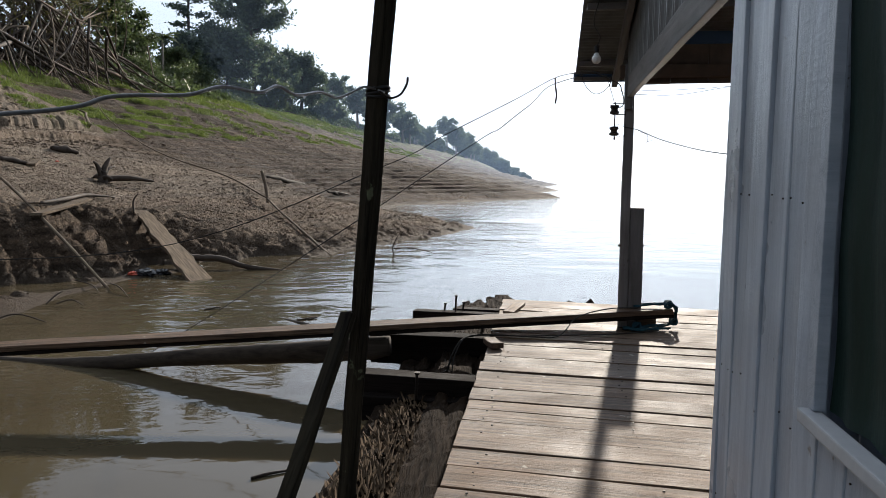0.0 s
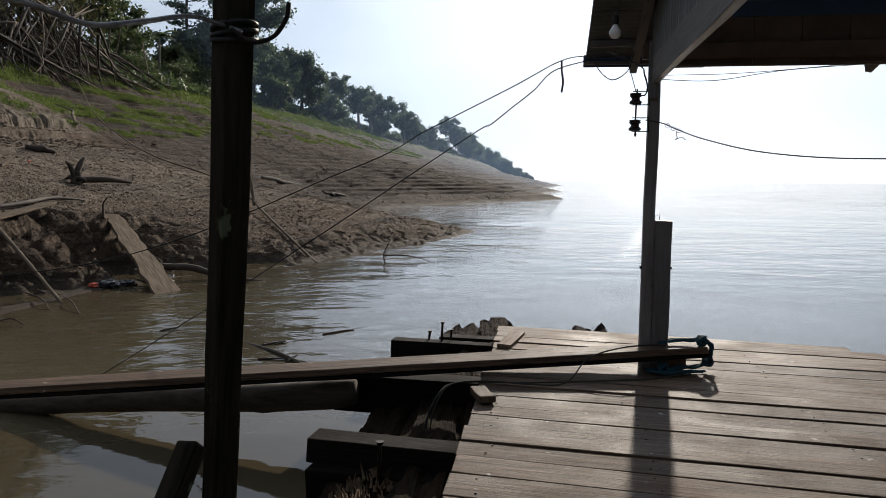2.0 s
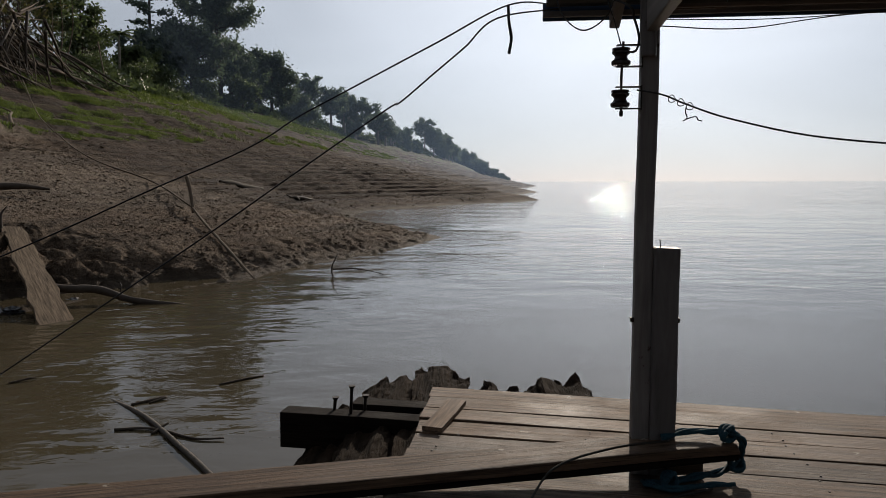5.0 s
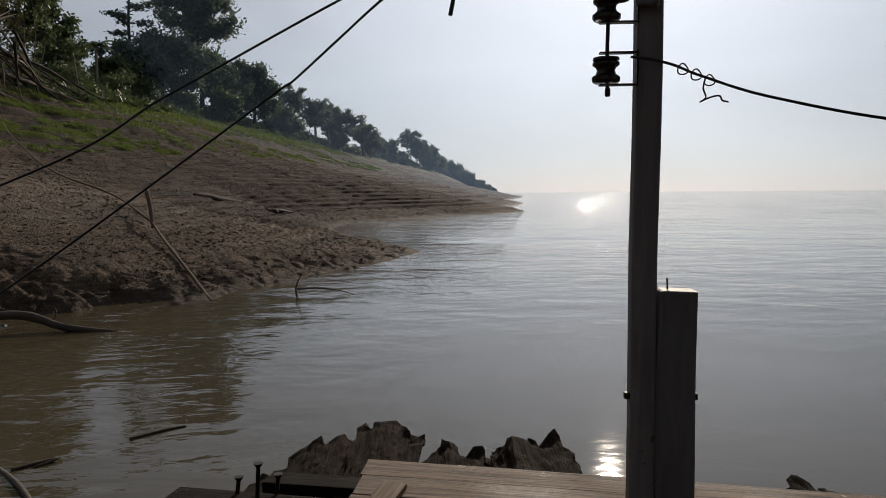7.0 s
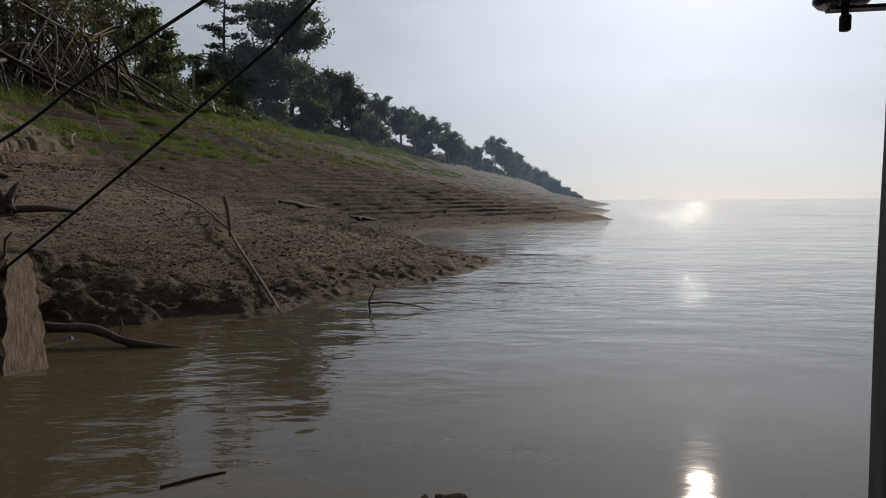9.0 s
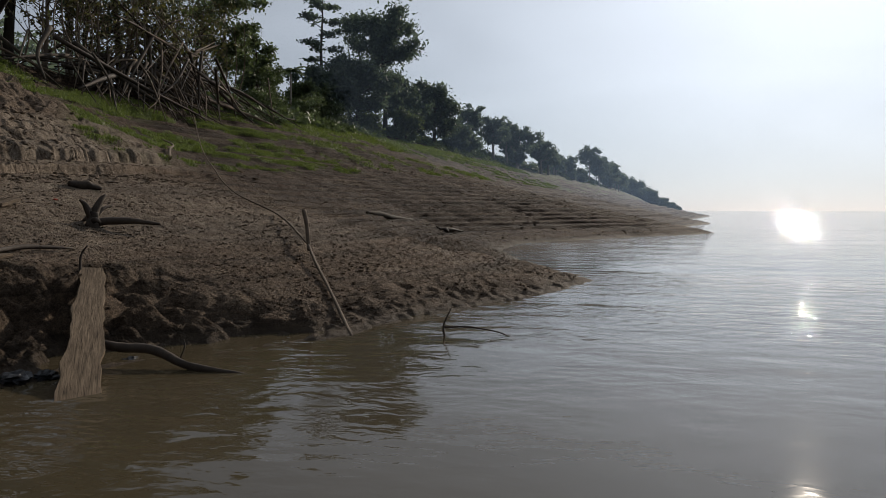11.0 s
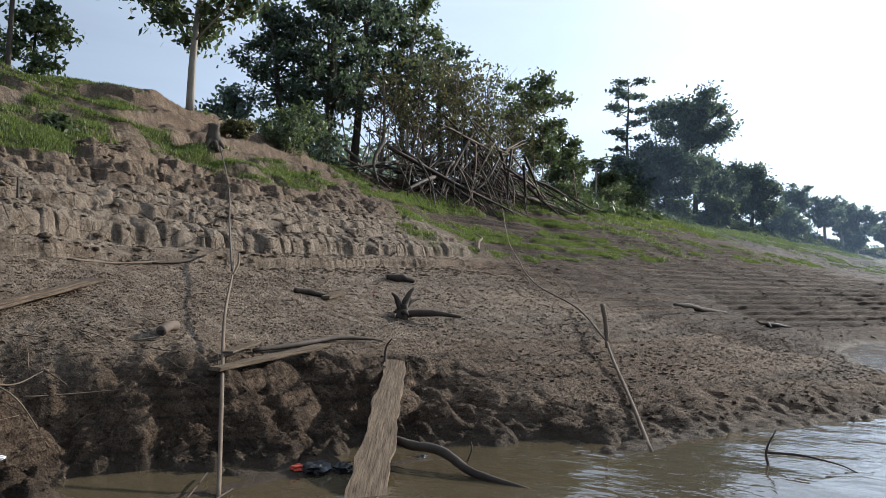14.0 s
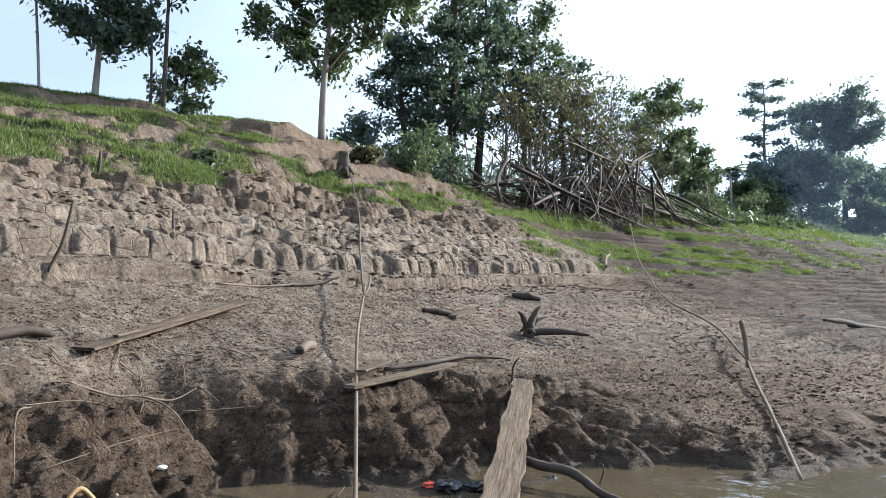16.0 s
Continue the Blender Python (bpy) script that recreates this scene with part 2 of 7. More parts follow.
def water_material():
    m, nt, b = nodes_of("river_water")
    tc = nt.nodes.new("ShaderNodeNewGeometry")
    mp = node(nt, "ShaderNodeMapping", Scale=(0.75, 1.35, 1.0), Rotation=(0, 0, radians(-25)))
    nt.links.new(tc.outputs["Position"], mp.inputs["Vector"])
    v = mp.outputs[0]
    murk = noise_tex(nt, v, 0.15, 4)
    nt.links.new(ramp(nt, murk, [(0.3, (0.062, 0.049, 0.028)), (0.7, (0.082, 0.066, 0.041))]), b.inputs["Base Color"])
    b.inputs["Roughness"].default_value = 0.03
    b.inputs["IOR"].default_value = 1.33
    small, mid, swell, calm = noise_tex(nt, v, 4.5, 2, 0.5, 0.3), noise_tex(nt, v, 1.3, 2, 0.5, 0.4), noise_tex(nt, v, 0.30, 2), noise_tex(nt, v, 0.09, 3, 0.6, 0.8)
    ruffle = ramp(nt, calm, [(0.38, (0.25, 0.25, 0.25)), (0.62, (1, 1, 1))])
    # still water beside the raft, sheltered by it
    far = nt.nodes.new("ShaderNodeVectorMath")
    far.operation = "DISTANCE"
    nt.links.new(tc.outputs["Position"], far.inputs[0])
    far.inputs[1].default_value = (-1.2, 2.0, 0)
    # a second calm patch, placed to shrink the sun's glint in the camera's view
    glint_calm = nt.nodes.new("ShaderNodeVectorMath")
    glint_calm.operation = "DISTANCE"
    nt.links.new(tc.outputs["Position"], glint_calm.inputs[0])
    glint_calm.inputs[1].default_value = (3.4, 9.5, 0)
    nearest = calc(nt, "MINIMUM", far.outputs["Value"], glint_calm.outputs["Value"])
    calm_zone = ramp(nt, calc(nt, "MULTIPLY", nearest, 0.1), [(0.30, (0.14, 0.14, 0.14)), (0.70, (1, 1, 1))])
    ruffle = calc(nt, "MULTIPLY", ruffle, calm_zone)
    # the open river runs rougher, in long streaks
    streak = node(nt, "ShaderNodeMapping", Scale=(0.055, 0.20, 1.0))
    nt.links.new(tc.outputs["Position"], streak.inputs["Vector"])
    open_water = ramp(nt, calc(nt, "MULTIPLY", far.outputs["Value"], 0.01), [(0.45, (0, 0, 0)), (0.9, (1, 1, 1))])
    chop = calc(nt, "MULTIPLY", open_water, ramp(nt, noise_tex(nt, streak.outputs[0], 1.0, 4, 0.6), [(0.46, (0, 0, 0)), (0.60, (1, 1, 1))]))
    ruffle = calc(nt, "ADD", ruffle, calc(nt, "MULTIPLY", chop, 2.2))
    h = calc(nt, "ADD", calc(nt, "MULTIPLY", small, 0.30), calc(nt, "MULTIPLY", mid, 0.9))
    h = calc(nt, "ADD", calc(nt, "MULTIPLY", h, ruffle), calc(nt, "MULTIPLY", calc(nt, "MULTIPLY", swell, calm_zone), 1.2))
    bump(nt, b, h, 0.60, 0.09)
    return m


M_GROUND, M_WATER = ground_material(), water_material()
M_DECK = wood("deck_timber", (0.018, 0.011, 0.008), (0.215, 0.144, 0.095), (1.3, 26, 26), 0.68, 0.7, (0.38, 0.34, 0.28), 0.33, 0.20, True)
M_DARKWOOD = wood("near_black_timber", (0.004, 0.003, 0.003), (0.020, 0.015, 0.012), (2, 20, 20), 0.85, 0.9, None, 0.2, 0.08, True)
M_GREYWOOD = wood("bleached_timber", (0.040, 0.030, 0.021), (0.22, 0.172, 0.125), (1.6, 24, 24), 0.9, 0.7, None, 0.25, 0.12, True)
M_POSTPAINT = wood("flaking_grey_paint", (0.10, 0.095, 0.092), (0.21, 0.20, 0.20), (1.5, 14, 14), 0.6, 0.25, (0.05, 0.035, 0.025), 0.2)
M_MOSSPOST = wood("mossy_dark_timber", (0.006, 0.005, 0.004), (0.048, 0.042, 0.028), (2, 16, 16), 0.85, 0.8, (0.10, 0.11, 0.065), 0.15, 0.1, True)
M_WALL = wood("blue_white_wall_paint", (0.33, 0.39, 0.47), (0.58, 0.65, 0.73), (0.9, 11, 11), 0.34, 0.55, (0.16, 0.15, 0.14), 0.08, 0.5, False, True)
M_TRIM = plain("white_trim_paint", (0.45, 0.46, 0.47), (0.62, 0.62, 0.62), 14, 0.55)
M_SCREEN = plain("green_screen_cloth", (0.010, 0.022, 0.018), (0.020, 0.045, 0.036), 6, 0.5, 0, 0.3, (1, 6, 1))
M_TIN = plain("corrugated_tin", (0.10, 0.10, 0.10), (0.22, 0.22, 0.22), 5, 0.45, 0.7, 0.1)
M_TARP = plain("brown_board_fascia", (0.05, 0.032, 0.022), (0.12, 0.08, 0.055), 6, 0.75, 0, 0.3)
M_BLUETARP = plain("blue_tarpaulin", (0.015, 0.03, 0.06), (0.03, 0.06, 0.11), 5, 0.5)
M_IRON = plain("dark_iron", (0.012, 0.011, 0.010), (0.035, 0.026, 0.02), 30, 0.55, 0.7)
M_CERAMIC = plain("brown_glazed_ceramic", (0.012, 0.008, 0.006), (0.03, 0.018, 0.012), 12, 0.25)
M_CABLE = plain("black_cable", (0.012, 0.012, 0.012), (0.03, 0.03, 0.03), 40, 0.6)
M_ALU = plain("bare_aluminium_cable", (0.10, 0.10, 0.10), (0.30, 0.30, 0.30), 60, 0.5, 0.6)
M_ROPE = plain("teal_rope", (0.004, 0.020, 0.032), (0.012, 0.062, 0.085), 60, 0.8, 0, 0.6)
M_ROPEOLD = plain("grey_rope", (0.05, 0.045, 0.04), (0.14, 0.12, 0.10), 60, 0.9, 0, 0.6)
M_ROPEDARK = plain("dark_wet_rope", (0.012, 0.011, 0.010), (0.045, 0.040, 0.034), 60, 0.85, 0, 0.6)
M_GLASS = plain("frosted_bulb_glass", (0.75, 0.75, 0.72), (0.82, 0.82, 0.8), 10, 0.25)
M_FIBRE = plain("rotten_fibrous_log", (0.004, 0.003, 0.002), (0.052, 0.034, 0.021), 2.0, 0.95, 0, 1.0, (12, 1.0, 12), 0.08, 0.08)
M_STRAND = plain("log_fibre", (0.010, 0.007, 0.005), (0.17, 0.115, 0.068), 3.0, 0.95, 0, 0.5, (1.5, 1, 1.5), 0.01, 0.1)
M_LOG = wood("weathered_round_log", (0.020, 0.015, 0.011), (0.095, 0.074, 0.055), (1.5, 18, 18), 0.85, 0.6, None, 0.05)
M_BARK = plain("pale_bark", (0.16, 0.135, 0.11), (0.36, 0.32, 0.27), 5, 0.9, 0, 0.5, (1, 1, 0.3), 0.05)
M_DARKBARK = plain("dark_bark", (0.035, 0.028, 0.021), (0.09, 0.072, 0.055), 5, 0.9, 0, 0.5, (1, 1, 0.3), 0.05)
M_DRIFT = plain("dry_driftwood", (0.070, 0.050, 0.035), (0.20, 0.155, 0.112), 4, 0.9, 0, 0.5, (1, 1, 1), 0.03)
M_DRIFTDARK = plain("wet_driftwood", (0.018, 0.013, 0.010), (0.075, 0.055, 0.04), 6, 0.75, 0, 0.5, (1, 1, 1), 0.03)
M_LEAF = leaf_material("green_leaves", (0.048, 0.064, 0.034), (0.096, 0.118, 0.058), 0.42)
M_LEAFDARK = leaf_material("dark_leaves", (0.040, 0.055, 0.044), (0.082, 0.104, 0.076), 0.5)
M_LEAFDRY = leaf_material("yellowing_leaves", (0.050, 0.056, 0.026), (0.115, 0.102, 0.045))
# distance haze is mixed into these leaf colours as pale blue-green
M_LEAFFARHAZE = leaf_material("far_leaves_haze_tint", (0.080, 0.100, 0.095), (0.13, 0.155, 0.145), 0.6)
M_LEAFMIDHAZE = leaf_material("mid_leaves_haze_tint", (0.052, 0.068, 0.056), (0.095, 0.118, 0.092), 0.5)
M_GRASSBLADE = leaf_material("grass_blades", (0.055, 0.076, 0.020), (0.130, 0.158, 0.042), 0.5)
M_RED = plain("red_plastic", (0.30, 0.04, 0.02), (0.45, 0.07, 0.03), 9, 0.5)
M_WHITE = plain("white_plastic", (0.6, 0.6, 0.58), (0.72, 0.72, 0.7), 9, 0.5)
M_BLACKBAG = plain("black_plastic", (0.006, 0.006, 0.007), (0.02, 0.02, 0.022), 12, 0.35)
M_CLAY = plain("cut_log_bark", (0.06, 0.045, 0.033), (0.14, 0.105, 0.078), 9, 0.8)


# ---- building helpers ----
def mesh_object(name, verts, faces, material, parent=None, label="", soft=False):
    me = bpy.data.meshes.new(name)
    me.from_pydata([tuple(v) for v in verts], [], [tuple(f) for f in faces])
    me.materials.append(material)
    if soft:
        me.polygons.foreach_set("use_smooth", [True] * len(me.polygons))
    me.update()
    ob = new(name, me)
    ob.parent = parent
    if label:
        ob["label"] = label
    return ob


def part(name, bm, material, parent, label=""):
    me = bpy.data.meshes.new(name)
    bm.to_mesh(me)
    bm.free()
    me.materials.append(material)
    ob = new(name, me)
    ob.parent = parent
    if label:
        ob["label"] = label
    return ob


def thing(name, at, label, category, group="", kind="", turn=0.0):
    ob = new(name)
    ob.matrix_world = Matrix.Translation(at) @ Matrix.Rotation(turn, 4, "Z")
    return tagged(ob, label, category, group, kind)


def box(sx, sy, sz, at=(0, 0, 0), bevel=0.0, m=None):
    """A box with its centre at `at`, its edges worn round."""
    bm = bmesh.new()
    bmesh.ops.create_cube(bm, size=1)
    bmesh.ops.scale(bm, vec=(sx, sy, sz), verts=bm.verts)
    if bevel:
        bmesh.ops.bevel(bm, geom=bm.edges[:], offset=bevel, segments=2, affect="EDGES", profile=0.6)
    bmesh.ops.translate(bm, vec=at, verts=bm.verts)
    if m is not None:
        bmesh.ops.transform(bm, matrix=m, verts=bm.verts)
    return bm


def worn_plank(length, width, thick, rng, cuts=10, wear=0.006, taper=1.0, warp=None, bevel=None):
    """A plank along x with uneven edges, slightly bowed and split at the ends."""
    bm = box(length, width, thick, bevel=bevel or min(0.008, thick * 0.2))
    for i in range(1, cuts):
        bmesh.ops.bisect_plane(bm, geom=bm.verts[:] + bm.edges[:] + bm.faces[:], plane_co=(length * (i / cuts - 0.5), 0, 0), plane_no=(1, 0, 0))
    k = rng.random() * 50
    for v in bm.verts:
        f = v.co.x / length + 0.5
        s = 1 + (taper - 1) * f
        v.co.y *= s
        v.co.y += wear * 2 * noise.noise((v.co.x * 2.2 + k, v.co.y * 3, 1.7))
        v.co.z += (wear if warp is None else warp) * noise.noise((v.co.x * 1.1 + k, v.co.y * 9, 5.1)) + 0.008 * math.sin(f * 3 + k)
        if abs(v.co.x) > length * 0.499:
            v.co.x += wear * 3 * noise.noise((k, v.co.y * 25, v.co.z * 20))
    return bm


def smooth_path(points, steps=6):
    """Catmull-Rom through the points."""
    p = [Vector(q) for q in points]
    p = [p[0] * 2 - p[1]] + p + [p[-1] * 2 - p[-2]]
    out = []
    for a, b, c, d in zip(p, p[1:], p[2:], p[3:]):
        for i in range(steps):
            t = i / steps
            out.append(0.5 * (2 * b + (c - a) * t + (2 * a - 5 * b + 4 * c - d) * t * t + (3 * b - a - 3 * c + d) * t ** 3))
    return out + [p[-2]]


def tube_data(path, radii, sides=8, rough=0.0, seed=0):
    """Rings of a tapered, slightly knotty tube along the path."""
    verts, faces = [], []
    n = len(path)
    up = Vector((0.3, 0.2, 1)).normalized()
    for i, p in enumerate(path):
        d = (path[min(i + 1, n - 1)] - path[max(i - 1, 0)]).normalized()
        a = d.cross(up)
        a = a.normalized() if a.length > 1e-4 else d.orthogonal().normalized()
        b = d.cross(a)
        f = i / max(n - 1, 1) * (len(radii) - 1)
        k = min(int(f), len(radii) - 2) if len(radii) > 1 else 0
        r = radii[k] + (radii[min(k + 1, len(radii) - 1)] - radii[k]) * (f - k)
        for s in range(sides):
            w = 2 * math.pi * s / sides
            q = r
            if rough:
                q *= 1 + rough * noise.noise((p.x * 6 + math.cos(w) * 1.3 + seed, p.y * 6 + math.sin(w) * 1.3, p.z * 6))
            verts.append(p + a * (q * math.cos(w)) + b * (q * math.sin(w)))
    for i in range(n - 1):
        for s in range(sides):
            t = (s + 1) % sides
            faces.append((i * sides + s, i * sides + t, (i + 1) * sides + t, (i + 1) * sides + s))
    faces.append(tuple(range(sides))[::-1])
    faces.append(tuple(range((n - 1) * sides, n * sides)))
    return verts, faces


def merge(pieces):
    verts, faces = [], []
    for v, f in pieces:
        o = len(verts)
        verts.extend(v)
        faces.extend(tuple(i + o for i in q) for q in f)
    return verts, faces


def tube(name, points, radii, material, parent=None, sides=8, steps=6, rough=0.0, label=""):
    return mesh_object(name, *tube_data(smooth_path(points, steps), radii, sides, rough, len(points)), material, parent, label, True)


# ---- terrain: contour lines of the bank and its relief ----
def hash2(ix, iy, k=0):
    h = (ix.astype(np.int64) * 374761393 + iy.astype(np.int64) * 668265263 + k * 974634777) & 0xFFFFFFFF
    h = ((h ^ (h >> 13)) * 1274126177) & 0xFFFFFFFF
    h = ((h ^ (h >> 16)) * 2246822519) & 0xFFFFFFFF
    return ((h ^ (h >> 15)) & 0xFFFFFF) / float(0xFFFFFF)


def vnoise(x, y, k=0):
    """Smooth noise, -1 to 1."""
    ix, iy = np.floor(x), np.floor(y)
    fx, fy = x - ix, y - iy
    ux, uy = fx * fx * (3 - 2 * fx), fy * fy * (3 - 2 * fy)
    a = hash2(ix, iy, k) * (1 - ux) + hash2(ix + 1, iy, k) * ux
    b = hash2(ix, iy + 1, k) * (1 - ux) + hash2(ix + 1, iy + 1, k) * ux
    return (a * (1 - uy) + b * uy) * 2 - 1


def fbm(x, y, octaves=3, k=0):
    s, a = 0, 1.0
    for i in range(octaves):
        s = s + a * vnoise(x * 2 ** i + 17.3 * i, y * 2 ** i - 9.1 * i, k + i)
        a *= 0.5
    return s / 1.75


def cells(x, y, k=0):
    """Cracked-mud cells: distance to the nearest crack, and a random value for each clod."""
    ix, iy = np.floor(x), np.floor(y)
    f1, f2, v = np.full_like(x, 9.0), np.full_like(x, 9.0), np.zeros_like(x)
    for dx in (-1, 0, 1):
        for dy in (-1, 0, 1):
            cx, cy = ix + dx, iy + dy
            d = np.hypot(cx + 0.1 + 0.8 * hash2(cx, cy, k) - x, cy + 0.1 + 0.8 * hash2(cx, cy, k + 1) - y)
            near = d < f1
            f2 = np.where(near, f1, np.minimum(f2, d))
            v = np.where(near, hash2(cx, cy, k + 2), v)
            f1 = np.where(near, d, f1)
    return f2 - f1, v


def joints(s, w, k):
    """Upright joints along the bank: 0 at a joint to 1 in a block's middle, and a random value for each block."""
    q = s / w + 0.9 * vnoise(s / w * 0.45, 0 * s, k)
    i = np.floor(q)
    f = q - i
    return 2 * np.minimum(f, 1 - f), hash2(i, 0 * i, k + 1)


def smooth(a, b, x):
    t = np.clip((x - a) / (b - a), 0, 1)
    return t * t * (3 - 2 * t)


# the bank's contour lines, each as x (or height) along y
SHORE_Y = (-400, -30, 0, 8, 10.5, 12.5, 14.7, 15.6, 17.3, 20, 23, 26, 28.8, 31, 36, 46, 54, 60, 68, 76, 82.5, 88, 100, 134, 142, 160, 326, 340, 600, 4000)
SHORE_X = (-30, -7, -6.2, -6.4, -6.7, -6.5, -5.3, -4.3, -3.3, -2.3, -1.0, 0.1, 0.85, 0.2, -2.2, -4.5, -4.2, -1.0, 3.5, 9.6, 12.7, 11.5, 10, 19, 21, 17, 47.5, 44, 70, 400)


def shore(y):
    return np.interp(y, SHORE_Y, SHORE_X)


def bank_lines(y):
    xs = shore(y)
    # mud flat and eroded edge above the water
    ky = (8, 13, 15, 16.5, 19, 24, 29, 36, 60, 90)
    xo = xs - np.interp(y, ky, (1.55, 1.6, 1.8, 2.0, 2.2, 2.2, 1.8, 2.5, 3, 3))
    zo = np.interp(y, ky, (0.35, 0.35, 0.40, 0.45, 0.48, 0.5, 0.36, 0.5, 0.6, 0.7))
    xa = xs - np.interp(y, ky, (2.2, 2.2, 3.0, 4.0, 4.5, 4.8, 4.2, 5, 6, 6))
    za = np.interp(y, ky, (1.25, 1.25, 1.10, 1.0, 1.0, 1.05, 0.8, 1.0, 1.2, 1.4))
    # foot of the ledge, its top, the rim of the upper bank, and the top of the bank
    xb = np.interp(y, (-60, 9, 19, 38, 55, 82, 110, 330, 600, 4000), (-20, -15.2, -16.6, -19.3, -19.0, -14, -12, 18, 44, 370))
    zb = np.interp(y, (-60, 9, 19, 38, 55, 82, 110), (3.7, 3.7, 3.6, 4.5, 5.0, 6.0, 6.4))
    xf = xb - np.interp(y, (20, 34, 42), (0.35, 0.5, 1.6))
    zf = zb + np.interp(y, (20, 34, 42), (0.55, 0.55, 0.5))
    xc = xb - np.interp(y, (20, 34, 42), (2.3, 2.8, 4.5))
    zc = zb + np.interp(y, (20, 34, 42), (1.9, 1.9, 1.5))
    xd = np.interp(y, (-60, 8, 16, 24, 40, 68, 103, 330, 600, 4000), (-28, -23.0, -23.5, -24.3, -27.5, -28.5, -30, 2, 30, 356))
    zd = np.interp(y, (-60, 8, 16, 24, 40, 68, 103), (8.6, 8.6, 8.6, 8.2, 8.6, 10.6, 13.0))
    xe = np.interp(y, (-60, 8, 14, 22, 30, 38, 45, 68, 103, 330, 600, 4000), (-40, -32, -31, -28.6, -29.6, -31, -33, -34.5, -38, -6, 20, 346))
    ze = np.interp(y, (-60, 8, 14, 22, 30, 36, 45, 68, 103, 330), (11.2, 11.2, 11.3, 11.6, 11.3, 10.4, 11.0, 12.6, 16.0, 17.0))
    return (xs, 0 * y), (xo, zo), (xa, za), (xb, zb), (xf, zf), (xc, zc), (xd, zd), (xe, ze)


def ground_height(x, y, detail=True):
    """The bank's height over the river, and how much grass, bare cliff and cracked mud there is."""
    x, y = np.asarray(x, float), np.asarray(y, float)
    wob = 0.5 * fbm(x * 0.35, y * 0.35, 2, 40) * smooth(1, 6, shore(y) - x) if detail else 0
    lines = bank_lines(y)
    xw = x + wob
    z = np.maximum(-0.28 * (x - lines[0][0]), -3.5)
    for (x0, z0), (x1, z1) in zip(lines[:-1], lines[1:]):
        f = np.clip((x0 - xw) / np.maximum(x0 - x1, 0.1), 0, 1)
        z = np.where(xw < x0, z0 + (z1 - z0) * f, z)
    xe, ze = lines[-1]
    z = np.where(xw < xe, ze + 0.015 * np.minimum(xe - xw, 200), z)
    inland = lines[0][0] - x
    xa, xb, xc, xd, xe = lines[2][0], lines[3][0], lines[5][0], lines[6][0], lines[7][0]
    n1, n2 = fbm(x * 0.25, y * 0.25, 3, 3), fbm(x * 0.9, y * 0.9, 3, 8)
    left = 1 - smooth(33, 38, y + 1.5 * n1)
    # grass: a sward beyond the ledge, and the mounds of the upper bank
    sward = smooth(31, 36, y + 3 * n1) * smooth(-0.6, 0.8, xb - 0.3 - x + 1.2 * n2) * (1 - smooth(0, 5, xe + 2 - x - 3 * n1) * 0.5)
    thin = smooth(-0.3, 0.4, n1 + 0.8 * n2 + 0.32 + 0.3 * smooth(-7, -3, xd - x) * smooth(55, 75, y) - 0.6 * smooth(48, 70, y) * (1 - smooth(-9, -4, xd - x)))
    mound = left * smooth(-0.5, 1.0, xd + np.interp(y, (13, 19), (4.4, 1.6)) - x + 2.2 * n1 + 0.8 * n2) * smooth(-0.35, 0.15, n1 * 0.8 + n2 * 0.5 + 0.25 - 0.9 * smooth(20, 25, y) * smooth(0, 2, x - xe + 1.5) * smooth(-1.5, 0, xd - 1.2 - x))
    heap = smooth(36, 40, y) * (1 - smooth(64, 70, y)) * smooth(-27.8, -29.3, x + 0.8 * n2)
    plateau = smooth(0, 2.5, xe - x) * (1 - 0.8 * heap)
    sward = sward * (1 - heap) * smooth(-0.42, 0.05, fbm(z * 1.8, y * 0.05, 2, 110) + 0.35 * n2)
    grass = np.clip(np.maximum(np.maximum(sward * thin, mound), plateau), 0, 1)
    cliff = left * smooth(0, 1.5, xd - 0.6 - x) * (1 - smooth(-0.5, 0.8, xe - x)) * (1 - grass)
    crack = left * smooth(-0.2, 0.5, xb + 1.1 - x) * (1 - smooth(-0.5, 2.0, xd - x)) * (1 - grass)
    if detail:
        base = z
        dry = smooth(0.3, 1.5, inland)
        near = 1 - smooth(60, 110, y)
        z = z + 0.07 * n1 * dry + 0.020 * fbm(x * 1.3, y * 1.3, 3, 21) * smooth(-0.3, 0.6, inland)
        z = z + near * 0.012 * vnoise(x * 3.1, y * 3.1, 31) * smooth(0, 0.4, inland)
        # terraces that the falling river left, long and level: broad ones and fine ones between
        beach = smooth(2.0, 5.0, inland) * (1 - crack) * (1 - plateau) * (1 - 0.5 * grass)
        for step, amount, k in ((0.34, 0.68, 50), (0.12, 0.85, 54), (0.80, 0.5, 58)):
            q = z / step + 0.45 * fbm(x * 0.05, y * 0.035, 3, k) + 0.12 * fbm(x * 0.3, y * 0.10, 3, k + 1) + 0.04 * n2
            fr = q - np.floor(q)
            broken = smooth(-0.75, 0.0, fbm(x * 0.16, y * 0.07, 3, k + 3) + 0.3 * smooth(30, 45, y))
            z = z + (smooth(0.66, 0.97, fr) - fr) * step * amount * broken * beach * (np.interp(y, (70, 140), (0, 1)) if step > 0.6 else np.interp(y, (20, 31, 42), (0.12, 0.55, 0.95)))
        rise = smooth(31, 44, y) * beach * near
        z = z + rise * (0.06 * fbm(x * 1.1, y * 0.5, 4, 57) + 0.04 * np.abs(vnoise(x * 2.4, y * 1.5, 59)))
        # low crumbling ledge in front of the main one
        u = xb - xw
        e, v = joints(y + 0.10 * n2, 0.34, 190)
